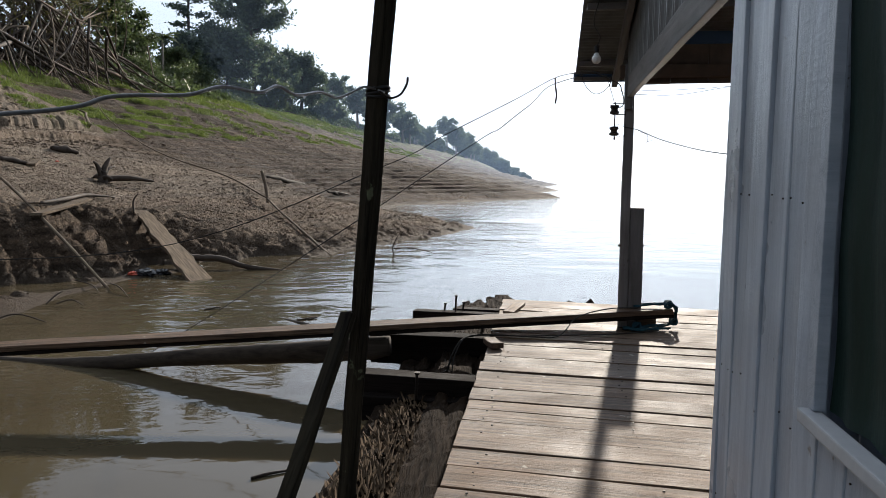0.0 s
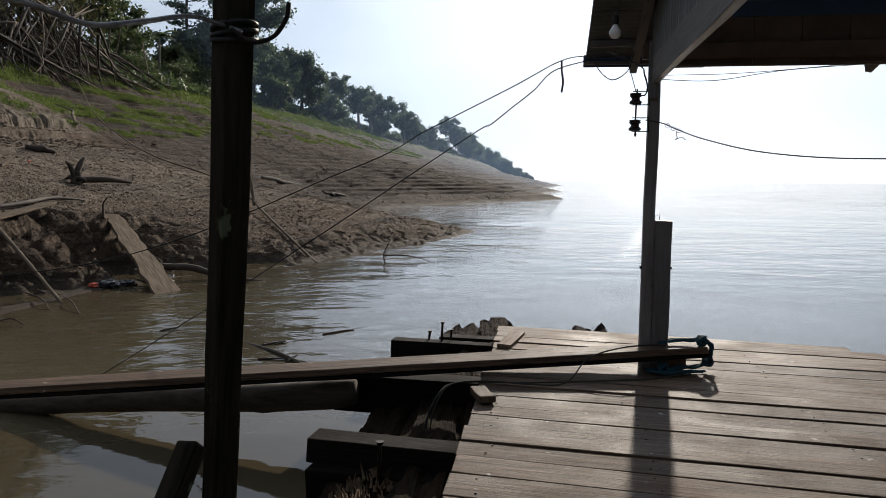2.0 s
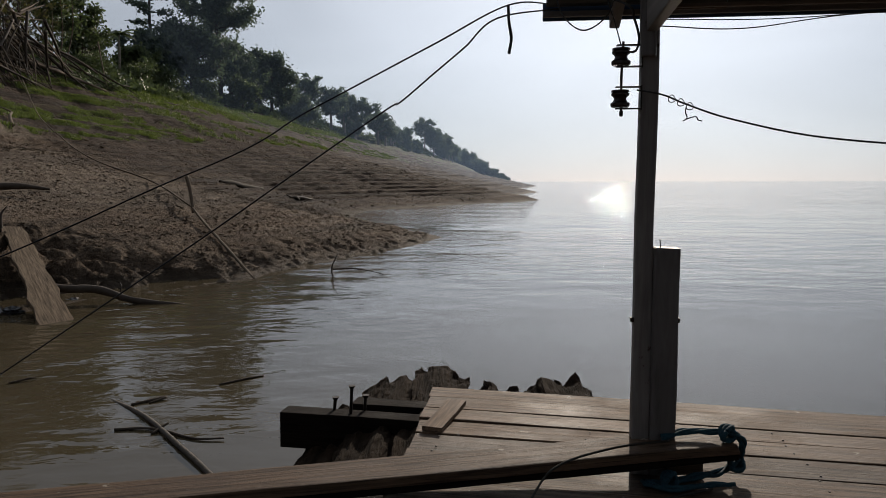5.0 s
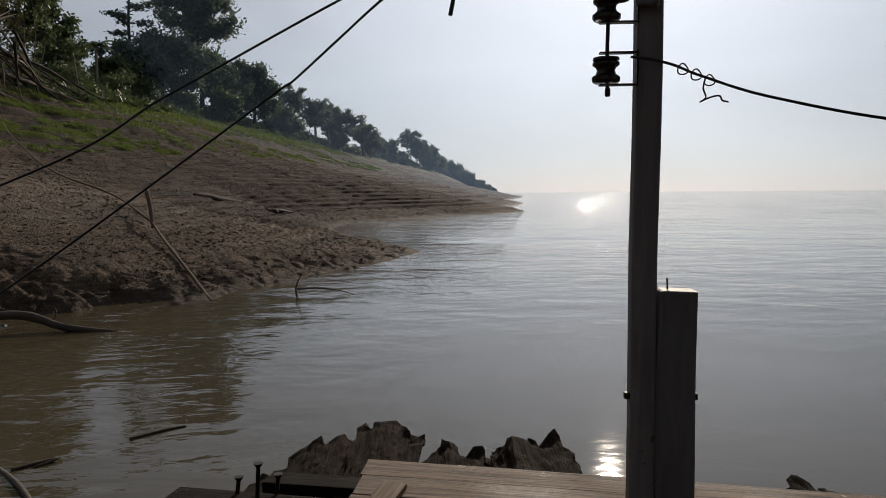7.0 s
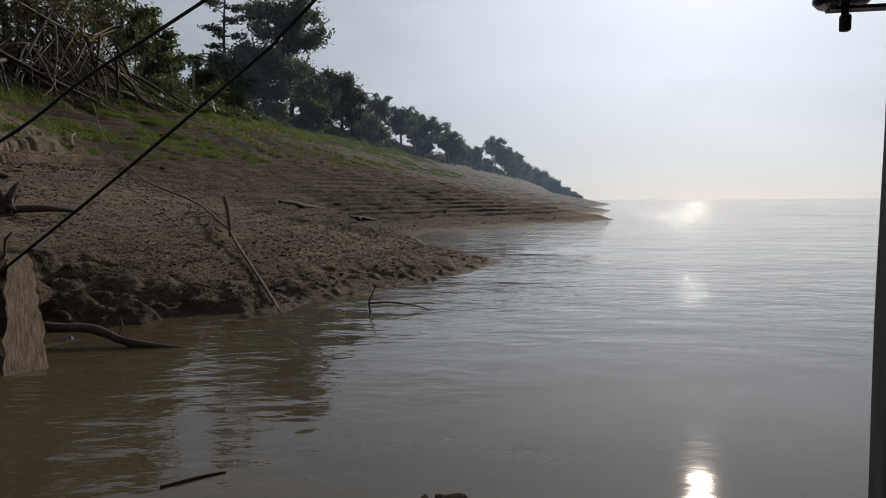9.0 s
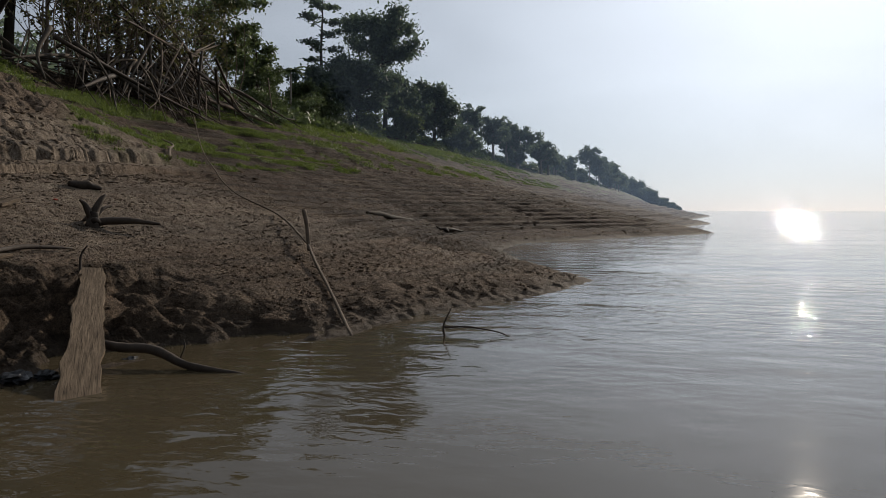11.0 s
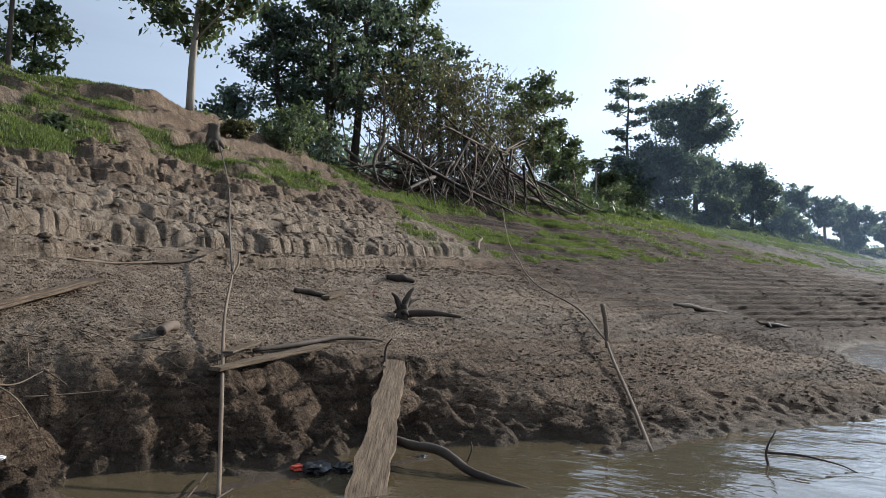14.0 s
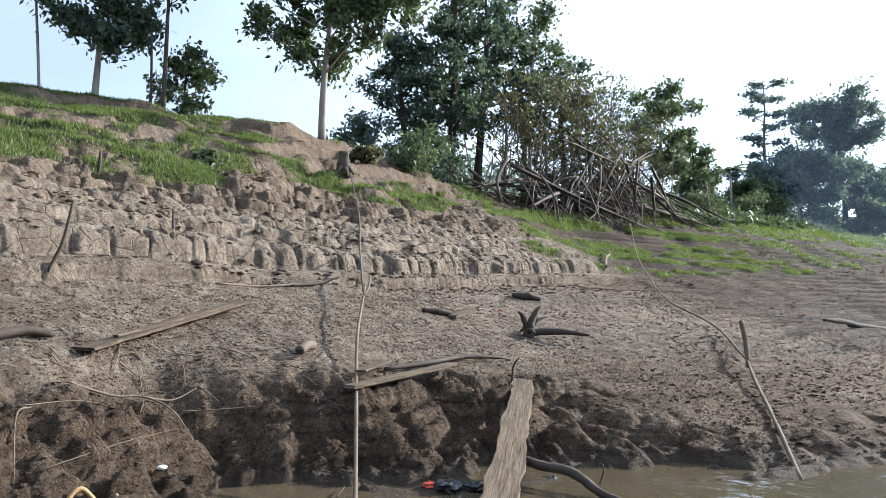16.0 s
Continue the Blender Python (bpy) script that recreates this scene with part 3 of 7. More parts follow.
        off = u + 1.35 + 0.45 * fbm(y * 0.22, 0 * y, 3, 191) + 0.12 * n2 + 0.08 * (v - 0.5) - 0.03 * (1 - e) ** 3
        low = left * smooth(-0.6, -0.1, fbm(y * 0.12, x * 0.1, 2, 192) + 0.15)
        z = z + low * (0.24 * smooth(0, 0.10, off) * (1 - smooth(0.5, 1.35, off)) - 0.09 * (1 - smooth(0, 0.2, e)) * smooth(-0.2, 0.3, n2) * smooth(-0.03, 0.06, off) * (1 - smooth(0.1, 0.35, off)) - 0.05 * smooth(-0.25, -0.02, off) * (1 - smooth(-0.02, 0.05, off)))
        # ledges of split clay blocks, one above the other
        wide = np.maximum(xb - xc, 0.5)
        tiers = 0
        wx, wy = x + 0.40 * fbm(x * 0.7, y * 0.7, 3, 61), y + 0.40 * fbm(x * 0.7, y * 0.7, 3, 66)
        chip = fbm(x * 2.3, y * 2.3, 4, 205)
        for d, h, w, k, cleft in ((0.0, 0.50, 0.80, 200, 1.0), (1.0, 0.24, 1.1, 210, 0.0), (1.65, 0.17, 1.4, 220, 0.0), (2.25, 0.13, 1.3, 230, 0.0)):
            e, v = joints(y + 0.30 * n2 + 0.10 * chip, w, k)
            off = u - d + 0.36 * fbm(y * 0.25, 0 * y, 3, 202) + 0.18 * (d > 0) * fbm(y * 0.6, x * 0.5, 3, k + 2) + 0.10 * n2 + 0.16 * cleft * (v - 0.5) + 0.16 * chip - 0.16 * cleft * (1 - e) ** 6 * smooth(-0.5, 0.3, vnoise(y * 0.8, x * 0.9, k + 8))
            loss = 1 - smooth(0.35, 1.3, off)
            there = smooth(-0.75, -0.05, fbm(y * 0.14, 0 * y, 2, k + 3) + 0.3 * (d == 0))
            tall = h * (1 + loss * (0.35 * cleft * (v - 0.5) + 0.6 * (there - 1)))
            tiers = tiers + tall * (0.84 * smooth(0, 0.13, off) + 0.16 * smooth(0.08, 0.40, off))
            split = cleft * (1 - smooth(0.02, 0.10, e)) * smooth(-0.35, 0.1, vnoise(y * 1.9, x * 1.2, k + 7) + 0.15)
            tiers = tiers - there * h * 0.60 * split * smooth(-0.06, 0.08, off) * (1 - smooth(0.2, 0.6, off)) - 0.06 * there * smooth(-0.3, -0.04, off) * (1 - smooth(-0.04, 0.06, off))
        on_top = smooth(0.1, 0.5, u) * (1 - smooth(wide + 0.2, wide + 1.0, u))
        e, v = cells(wx * 1.5 + 0.2 * n2, wy * 1.25, 82)
        tiers = tiers + on_top * (0.05 * smooth(0, 0.35, e) - 0.03 - 0.07 * (1 - smooth(0, 0.06, e)) + 0.07 * chip)
        level = np.where(u < 0, base, lines[3][1] + 0.86 * np.clip(u / wide, 0, 1))
        level = np.where(u > wide, base - 1.04, level)
        z = z + left * (tiers - (base - level))
        # the slope above has slumped into rounded lumps with seams between
        upper = crack * smooth(-0.2, 0.8, u - wide)
        for fx, fy, deep, k in ((0.75, 0.42, 0.30, 75), (1.9, 1.15, 0.13, 78), (3.6, 2.8, 0.045, 80)):
            e, v = cells(wx * fx + 0.25 * n2, wy * fy, k)
            z = z + upper * deep * (smooth(0.0, 0.55, e) - 0.6 - 0.35 * (1 - smooth(0, 0.08, e)) + 0.15 * (v - 0.5) * smooth(0, 0.25, e))
        q = z / 0.42 + 0.5 * fbm(x * 0.2, y * 0.12, 3, 85) + 0.10 * n2
        fr = q - np.floor(q)
        z = z + upper * 0.42 * 0.9 * smooth(-0.4, 0.2, fbm(x * 0.3, y * 0.2, 2, 89)) * (smooth(0.60, 0.92, fr) - fr)
        crack, cliff = crack * (1 - 0.55 * upper), np.maximum(cliff, 0.55 * upper)
        # grassy hummocks with bare scarps between them
        hump = left * smooth(-3.0, -0.5, xd - x + 1.5 * n1) * (1 - smooth(-0.5, 0.8, xe - 1.0 - x) * 0.6)
        q = z / 0.95 + 0.9 * fbm(x * 0.16, y * 0.16, 3, 86) + 0.14 * n2
        fr = q - np.floor(q)
        z = z + hump * 0.95 * 0.62 * (smooth(0.62, 0.88, fr) - fr)
        scarp = smooth(0.60, 0.68, fr) * (1 - smooth(0.80, 0.90, fr))
        bare = hump * np.maximum(scarp * smooth(-0.35, 0.1, fbm(x * 0.5, y * 0.5, 2, 87)), smooth(0.45, 0.62, fbm(x * 0.42, y * 0.42, 3, 88)))
        grass = grass * (1 - 0.95 * bare)
        cliff = np.maximum(cliff, 0.55 * bare)
        # eroded runnels on the bare cliff and under the rim
        run = np.abs(vnoise(y * 0.9 + 0.25 * x, x * 0.15, 90))
        z = z + (cliff * (1 - upper) + 0.7 * mound * (1 - smooth(0.5, 3, xd - x))) * (0.18 * run - 0.06) + mound * (0.40 * fbm(x * 0.33, y * 0.33, 3, 95) + 0.3 * smooth(0.0, 0.5, n1) - 0.15)
        z = z + np.maximum(cliff, bare) * (0.12 * fbm(x * 1.7, y * 1.7, 4, 93) + 0.05 * smooth(0, 0.4, cells(wx * 2.4, wy * 2.0, 94)[0]))
        # the undercut and slumped edge by the landing
        cut = (1 - smooth(16, 19, y)) * smooth(2, 6, y) * smooth(0.3, 0.9, inland) * (1 - smooth(0.2, 1.2, xa - x))
        lip = xa - 0.35 + 0.5 * fbm(y * 0.45, 0 * y, 3, 150) + 0.12 * n2
        z = z - cut * (1 - smooth(-0.05, 0.10, lip - x)) * 0.26 * smooth(-0.5, 0.1, fbm(y * 0.3, 0 * y, 2, 151) + 0.2)
        q = z / 0.21 + 0.55 * fbm(x * 0.5, y * 0.35, 3, 96)
        fr = q - np.floor(q)
        z = z + cut * 0.21 * 0.95 * (smooth(0.45, 0.85, fr) - fr)
        e4, v4 = cells(wx * 1.3 + 5, wy * 1.1, 97)
        e5, v5 = cells(wx * 3.6 + 5, wy * 3.0, 98)
        z = z + cut * (0.20 * smooth(0, 0.4, e4) - 0.12 + 0.16 * (v4 - 0.5) * smooth(0, 0.2, e4) + 0.06 * (v5 - 0.5) * smooth(0, 0.3, e5) + 0.14 * fbm(x * 1.5, y * 0.9, 4, 98) + 0.06 * fbm(x * 5.5, y * 4.5, 3, 107) + 0.05 * smooth(0, 0.3, cells(wx * 7.0, wy * 5.0, 108)[0]) - 0.20 * (1 - np.abs(vnoise(y * 1.5 - x * 0.4, x * 0.3, 100))) ** 4)
        gul = np.exp(-((y - 10.6 - 0.5 * (x + 9)) / 0.9) ** 2) * (1 - smooth(3.0, 4.6, inland)) * smooth(0.0, 1.2, inland)
        z = z - 0.5 * gul
        # wet lobes at the water's edge
        lob = smooth(-0.4, 0.3, inland) * (1 - smooth(1.0, 3.5, inland)) * smooth(14.5, 17, y) * (1 - smooth(90, 140, y))
        z = z + lob * (0.045 * (smooth(0.05, 0.5, cells(x * 2.6, y * 1.9, 99)[0]) - 0.45) * smooth(0.0, 0.4, n2 + 0.3) + 0.09 * fbm(x * 0.9, y * 0.9, 3, 101) + 0.08 * fbm(x * 2.6, y * 2.2, 3, 106) * (1 - smooth(30, 60, y)) + 0.03 * vnoise(x * 7.0, y * 6.0, 102))
        z = z - 0.07 * smooth(-0.5, -0.1, inland) * (1 - smooth(0.6, 1.6, inland)) * smooth(13, 15, y) * (1 - smooth(21, 24, y))
        # crumbs of dry mud
        dry = smooth(0.0, 0.8, inland) * near * (1 - 0.6 * grass)
        a1, a2, a3 = ((1 - np.abs(vnoise(x * f, y * f * 0.8, k))) ** 2 for f, k in ((2.3, 103), (5.1, 104), (10.3, 105)))
        patch = 0.55 + 0.45 * np.clip(n2 * 1.6, -1, 1)
        z = z - dry * (1 + 0.8 * cut) * (0.022 * (a1 - 0.45) * patch + 0.026 * (a2 - 0.45) * (1 - smooth(34, 50, y)) + 0.022 * (a3 - 0.45) * (1 - smooth(22, 32, y)))
        # the upper flat has dried pale
        crack = np.maximum(crack, 0.72 * (1 - smooth(20, 38, y + 3 * n1)) * smooth(0.9, 1.7, z + 0.3 * n1) * (1 - grass))
        crack = crack * (1 - 0.8 * cut)
    return z, grass, cliff, crack


# ---- the bank and the river ----
def spaced(stops):
    """Grid lines between stops (place, step)."""
    out = [stops[0][0]]
    for (a, s), (b, e) in zip(stops[:-1], stops[1:]):
        while out[-1] < b - 1e-6:
            f = (out[-1] - a) / (b - a)
            out.append(min(b, out[-1] + s + (e - s) * f))
    return np.array(out)


GY = spaced([(-1500, 400), (-60, 20), (2, 0.8), (6.5, 0.08), (8, 0.045), (19, 0.045), (26, 0.06), (34, 0.10), (60, 0.24), (130, 0.8), (400, 4), (1000, 40), (4800, 500)])
# the grid's columns follow the bank's contour lines
CONTOUR = [line[0] for line in bank_lines(GY)]
XS, XO, XA, XB, XC, XD, XE = (CONTOUR[i] for i in (0, 1, 2, 3, 5, 6, 7))
columns = [XS + d for d in (420, 150, 60, 25, 12, 6, 3, 1.6, 0.9, 0.5, 0.25, 0.1)]
for p, q, n in ((XS, XO, 36), (XO, XA, 44), (XA, XB + 1.9, 150), (XB + 1.9, XB, 44), (XB, XC, 66), (XC, XD, 110), (XD, XE, 90)):
    columns += [p + (q - p) * i / n for i in range(n)]
columns += [XE - d for d in (0, 0.15, 0.3, 0.5, 0.7, 0.9, 1.2, 1.5, 1.9, 2.3, 2.8, 3.4, 4.2, 5.2, 6.5, 8, 10, 13, 17, 24, 36, 60, 110, 250, 700, 3500)]
XX = np.stack(columns, -1)[:, ::-1]
YY = np.repeat(GY[:, None], XX.shape[1], 1)
ZZ, GRASS, CLIFF, CRACK = ground_height(XX, YY)
ny, nx = XX.shape
gm = bpy.data.meshes.new("ground")
idx = np.arange(nx * ny).reshape(ny, nx)
quads = np.stack([idx[:-1, :-1], idx[:-1, 1:], idx[1:, 1:], idx[1:, :-1]], -1).reshape(-1, 4)
gm.vertices.add(nx * ny)
gm.vertices.foreach_set("co", np.stack([XX, YY, ZZ], -1).ravel())
gm.loops.add(quads.size)
gm.loops.foreach_set("vertex_index", quads.ravel())
gm.polygons.add(len(quads))
gm.polygons.foreach_set("loop_start", np.arange(0, quads.size, 4))
gm.polygons.foreach_set("loop_total", np.full(len(quads), 4))
gm.polygons.foreach_set("use_smooth", np.ones(len(quads), bool))
# darker soil colour: far along y, and on the moist slumped edge
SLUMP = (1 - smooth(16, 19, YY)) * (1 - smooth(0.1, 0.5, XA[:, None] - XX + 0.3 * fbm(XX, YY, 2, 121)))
DARK_SOIL = np.maximum(smooth(25, 42, YY + 4 * fbm(XX * 0.1, YY * 0.1, 2, 120)), 0.40 * SLUMP)
for key, values in (("grass", GRASS), ("cliff", CLIFF), ("cracked", CRACK), ("dark_soil", DARK_SOIL)):
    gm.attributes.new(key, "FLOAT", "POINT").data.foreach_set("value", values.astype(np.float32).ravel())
gm.update()
gm.validate()
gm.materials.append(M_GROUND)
ground = tagged(new("ground", gm), "terraced brown river bank of cracked drying mud", "river bank", kind="structure")
water = mesh_object("water", [(-60, -1400, 0), (3500, -1400, 0), (3500, 4800, 0), (-60, 4800, 0)], [(0, 1, 2, 3)], M_WATER)
tagged(water, "wide muddy brown river with light ripples", "water", kind="structure")



def sample(x, y):
    """Height, grass, cliff and cracks of the built ground at many places."""
    x, y = np.asarray(x, float), np.asarray(y, float)
    row = np.clip(np.searchsorted(GY, y) - 1, 0, ny - 2)
    f = (y - GY[row]) / (GY[row + 1] - GY[row])
    out = [np.zeros_like(x) for _ in range(4)]
    order = np.argsort(row, kind="stable")
    for group in np.split(order, np.flatnonzero(np.diff(row[order])) + 1):
        i = row[group[0]]
        for k, field in enumerate((ZZ, GRASS, CLIFF, CRACK)):
            out[k][group] = np.interp(x[group], XX[i], field[i]) * (1 - f[group]) + np.interp(x[group], XX[i + 1], field[i + 1]) * f[group]
    return out


def gz(x, y):
    i = min(max(int(np.searchsorted(GY, y)) - 1, 0), ny - 2)
    f = (y - GY[i]) / (GY[i + 1] - GY[i])
    return float(np.interp(x, XX[i], ZZ[i]) * (1 - f) + np.interp(x, XX[i + 1], ZZ[i + 1]) * f)


# ---- the floating house: its own axes, turned a little off the world's ----
DECK_Z = 0.58
HOUSE = radians(-7.0)
UX, UY = Vector((math.cos(HOUSE), math.sin(HOUSE), 0)), Vector((-math.sin(HOUSE), math.cos(HOUSE), 0))
CORNER = Vector((1.06, 1.28, 0))


def house(u, v, z):
    """A place in the house's axes: u to the right of the wall's corner, v beyond it."""
    return CORNER + UX * u + UY * v + Vector((0, 0, z))


rng = random.Random(4)
deck = thing("deck", (0, 0, DECK_Z), "weathered grey-brown plank deck of a floating house", "deck", kind="structure")
PLANK_TURN = radians(-12.5)
pu, pv = Vector((math.cos(PLANK_TURN), math.sin(PLANK_TURN), 0)), Vector((-math.sin(PLANK_TURN), math.cos(PLANK_TURN), 0))
edge0, edge1 = Vector((-0.64, -3.0, 0)), Vector((0.62, 7.12, 0))
front = Vector((0.62, 7.12, 0))
reach = 0.0
row = 0
while reach < 9.6:
    w = (0.225, 0.25, 0.215, 0.24, 0.26, 0.20)[row % 6]
    mid = reach + w / 2
    # the left end lies on the deck's ragged edge
    base = front - pv * mid
    s = (base - edge0).cross(edge1 - edge0).z / pu.cross(edge1 - edge0).z
    start = base - pu * s + pu * rng.uniform(-0.012, 0.012)
    length = 6.3 + rng.uniform(-0.3, 0.3)
    if row == 0:
        length = 3.25
    bm = worn_plank(length, w - (0.018 if row % 7 == 3 else rng.uniform(0.006, 0.012)), 0.035, rng, 16, 0.003, bevel=0.005)
    for v in bm.verts:
        if v.co.x < -length / 2 + 0.03:
            v.co.x -= 0.0945 * v.co.y
    ob = part("plank", bm, M_DECK, deck)
    c = start + pu * (length / 2)
    ob.matrix_local = Matrix.Translation((c.x, c.y, -0.018 + rng.uniform(-0.003, 0.003))) @ Matrix.Rotation(PLANK_TURN + rng.uniform(-0.0012, 0.0012), 4, "Z") @ Matrix.Rotation(rng.uniform(-0.006, 0.006), 4, "X")
    reach += w
    row += 1


def nail_mesh(r, material):
    bm = bmesh.new()
    bmesh.ops.create_cone(bm, cap_ends=True, segments=8, radius1=r, radius2=r * 0.7, depth=0.004)
    me = bpy.data.meshes.new("nail")
    bm.to_mesh(me)
    bm.free()
    me.materials.append(material)
    return me


DECK_NAIL = nail_mesh(0.007, M_IRON)
for plank in [o for o in deck.children if o.name.startswith("plank")][1:30]:
    half = max(v.co.x for v in plank.data.vertices)
    top = max(v.co.y for v in plank.data.vertices)
    for x in (0.16, 1.05, 2.2):
        for side in (-1, 1):
            nail = new("nail", DECK_NAIL)
            nail.parent = plank
            nail.location = (x - half + rng.uniform(-0.03, 0.03), side * top * rng.uniform(0.45, 0.7), 0.018)
# short patch board over the joint at the front
ob = part("patch_board", worn_plank(0.55, 0.13, 0.03, rng, 4), M_DECK, deck, "short patch board nailed across the planks")
ob.matrix_local = Matrix.Translation((0.70, 6.45, 0.017)) @ Matrix.Rotation(radians(72), 4, "Z")


def timber(name, a, b, w, h, material, label, category, parent=None, group="", bevel=0.012, wear=0.008):
    """A squared timber from a to b."""
    a, b = Vector(a), Vector(b)
    d = b - a
    bm = worn_plank(d.length, w, h, rng, 8, wear)
    q = d.to_track_quat("X", "Z").to_matrix().to_4x4()
    ob = part(name, bm, material, parent)
    ob.matrix_world = Matrix.Translation((a + b) / 2) @ q
    if not parent:
        tagged(ob, label, category, group)
    return ob


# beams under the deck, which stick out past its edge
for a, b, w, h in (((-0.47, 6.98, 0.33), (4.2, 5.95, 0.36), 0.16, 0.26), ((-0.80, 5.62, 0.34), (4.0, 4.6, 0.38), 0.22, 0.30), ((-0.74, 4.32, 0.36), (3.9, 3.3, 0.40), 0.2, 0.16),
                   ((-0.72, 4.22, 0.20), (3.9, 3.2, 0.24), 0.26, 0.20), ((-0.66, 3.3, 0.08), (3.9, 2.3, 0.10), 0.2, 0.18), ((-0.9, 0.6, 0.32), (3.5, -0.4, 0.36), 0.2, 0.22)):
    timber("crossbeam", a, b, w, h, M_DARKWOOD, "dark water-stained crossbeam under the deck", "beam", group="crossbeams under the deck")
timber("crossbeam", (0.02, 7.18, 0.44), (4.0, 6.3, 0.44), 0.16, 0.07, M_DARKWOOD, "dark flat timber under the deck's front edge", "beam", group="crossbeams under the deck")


def raft_log(a, b, r, seed, flat=0.8):
    """A rotten balsa log of the raft, fibrous and torn at its end."""
    a, b = Vector(a), Vector(b)
    n, sides = 150, 56
    path = [a.lerp(b, 1 - (1 - i / (n - 1)) ** 1.4) for i in range(n)]
    v, f = tube_data(path, [r], sides)
    d = (b - a).normalized()
    out = []
    for i, p in enumerate(v):
        ring, s = divmod(i, sides)
        c = path[ring]
        w = s / sides * 2 * math.pi
        u, t = math.cos(w), math.sin(w)
        l = c.y
        k = 1 + 0.22 * noise.noise((u * 2.5 + seed, t * 2.5, l * 0.5)) + 0.13 * noise.noise((u * 9, t * 9 + seed, l * 1.6)) + 0.10 * noise.noise((u * 22 + seed, t * 22, l * 6)) + 0.05 * noise.noise((u * 40, t * 40 + seed, l * 14))
        q = c + (p - c) * k
        q.z = c.z + (q.z - c.z) * flat
        last = max(0, ring - n + 12) / 11
        q += d * last * (0.16 * noise.noise((u * 3 + seed, t * 3, 3.0)) + 0.10 * noise.noise((u * 14 + seed, t * 14, 1.0)))
        q += Vector((0.05 * noise.noise((q.x * 9, q.y * 9, q.z * 9 + seed)), 0, 0.07 * noise.noise((q.x * 8 + seed, q.y * 8, q.z * 8)))) * last
        out.append(q)
    # the torn end: a rough cap
    cap = len(out)
    f = [q for q in f if len(q) == 4]
    inner = []
    for g in range(1, 6):
        for s in range(sides):
            q = out[(n - 1) * sides + s].lerp(path[-1], g / 6)
            q = q + d * 0.10 * noise.noise((q.x * 14 + seed, q.y * 3, q.z * 14)) * 1.2
            inner.append(q)
    out += inner
    for g in range(5):
        lo = (n - 1) * sides if g == 0 else cap + (g - 1) * sides
        hi = cap + g * sides
        f += [(lo + s, lo + (s + 1) % sides, hi + (s + 1) % sides, hi + s) for s in range(sides)]
    f.append(tuple(range(cap + 4 * sides, cap + 5 * sides)))
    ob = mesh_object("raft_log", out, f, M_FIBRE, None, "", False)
    return tagged(ob, "rotten fibrous balsa log that floats the house", "log", "raft logs")


for u0, u1, r, z, end, seed in ((-0.18, 0.02, 0.29, 0.16, 7.75, 1), (0.40, 0.30, 0.27, 0.32, 8.02, 2), (0.88, 0.66, 0.26, 0.37, 8.15, 3), (1.4, 1.14, 0.25, 0.27, 7.95, 4),
                               (2.0, 1.68, 0.32, 0.30, 7.92, 5), (2.9, 2.6, 0.26, 0.06, 7.3, 6), (3.6, 3.5, 0.27, 0.10, 7.6, 7)):
    raft_log((u0 - 1.0, -3.2, z - 0.17 - 1.4 * max(0.0, z - 0.16)), (u1, end, z - 0.12), r, seed)

rl = bpy.data.objects["raft_log"]
chips = []
rs = random.Random(31)
for k in range(1700):
    y = rs.uniform(0.9, 4.4)
    axis = -0.35 - 0.115 * (3.5 - y)
    w = rs.uniform(-1.35, 1.35)
    x, zt = axis + 0.27 * math.sin(w), 0.05 + 0.245 * math.cos(w)
    l, b = rs.uniform(0.06, 0.26), rs.uniform(0.004, 0.011)
    a = rs.gauss(-0.1, 0.20)
    d, side = Vector((math.sin(a), math.cos(a), rs.gauss(0.0, 0.07))), Vector((math.cos(a), -math.sin(a), rs.uniform(-0.5, 0.5)))
    p = Vector((x, y, zt))
    top = Vector((math.sin(w), 0, math.cos(w))) * rs.uniform(0.006, 0.020)
    chips.append(([p - side * b, p + side * b, p + d * l + side * b * 0.4, p + d * l - side * b * 0.4, p + d * l * 0.3 + top, p + d * l * 0.8 + top], [(0, 1, 4), (1, 2, 5, 4), (2, 3, 5), (3, 0, 4, 5)]))
mesh_object("bark", *merge(chips), M_STRAND, rl, "torn brown fibrous bark of the rotten log")
# iron spikes driven through the timbers
for x, y, z0, z1 in ((0.03, 6.86, 0.30, 0.66), (-0.10, 6.95, 0.4, 0.55), (0.12, 6.93, 0.36, 0.57), (-0.28, 3.95, 0.1, 0.52)):
    spike = thing("spike", (x, y, z0), "rusty iron spike driven into the raft's timber", "spike", "iron spikes")
    part_ob = tube("shank", [(0, 0, 0), (0.004, 0.0, (z1 - z0) * 0.5), (0.012, 0.006, z1 - z0)], [0.012, 0.012], M_IRON, spike, 7)
    bm = bmesh.new()
    bmesh.ops.create_cone(bm, cap_ends=True, segments=9, radius1=0.016, radius2=0.026, depth=0.02, matrix=Matrix.Translation((0.012, 0.006, z1 - z0)))
    part("head", bm, M_IRON, spike)

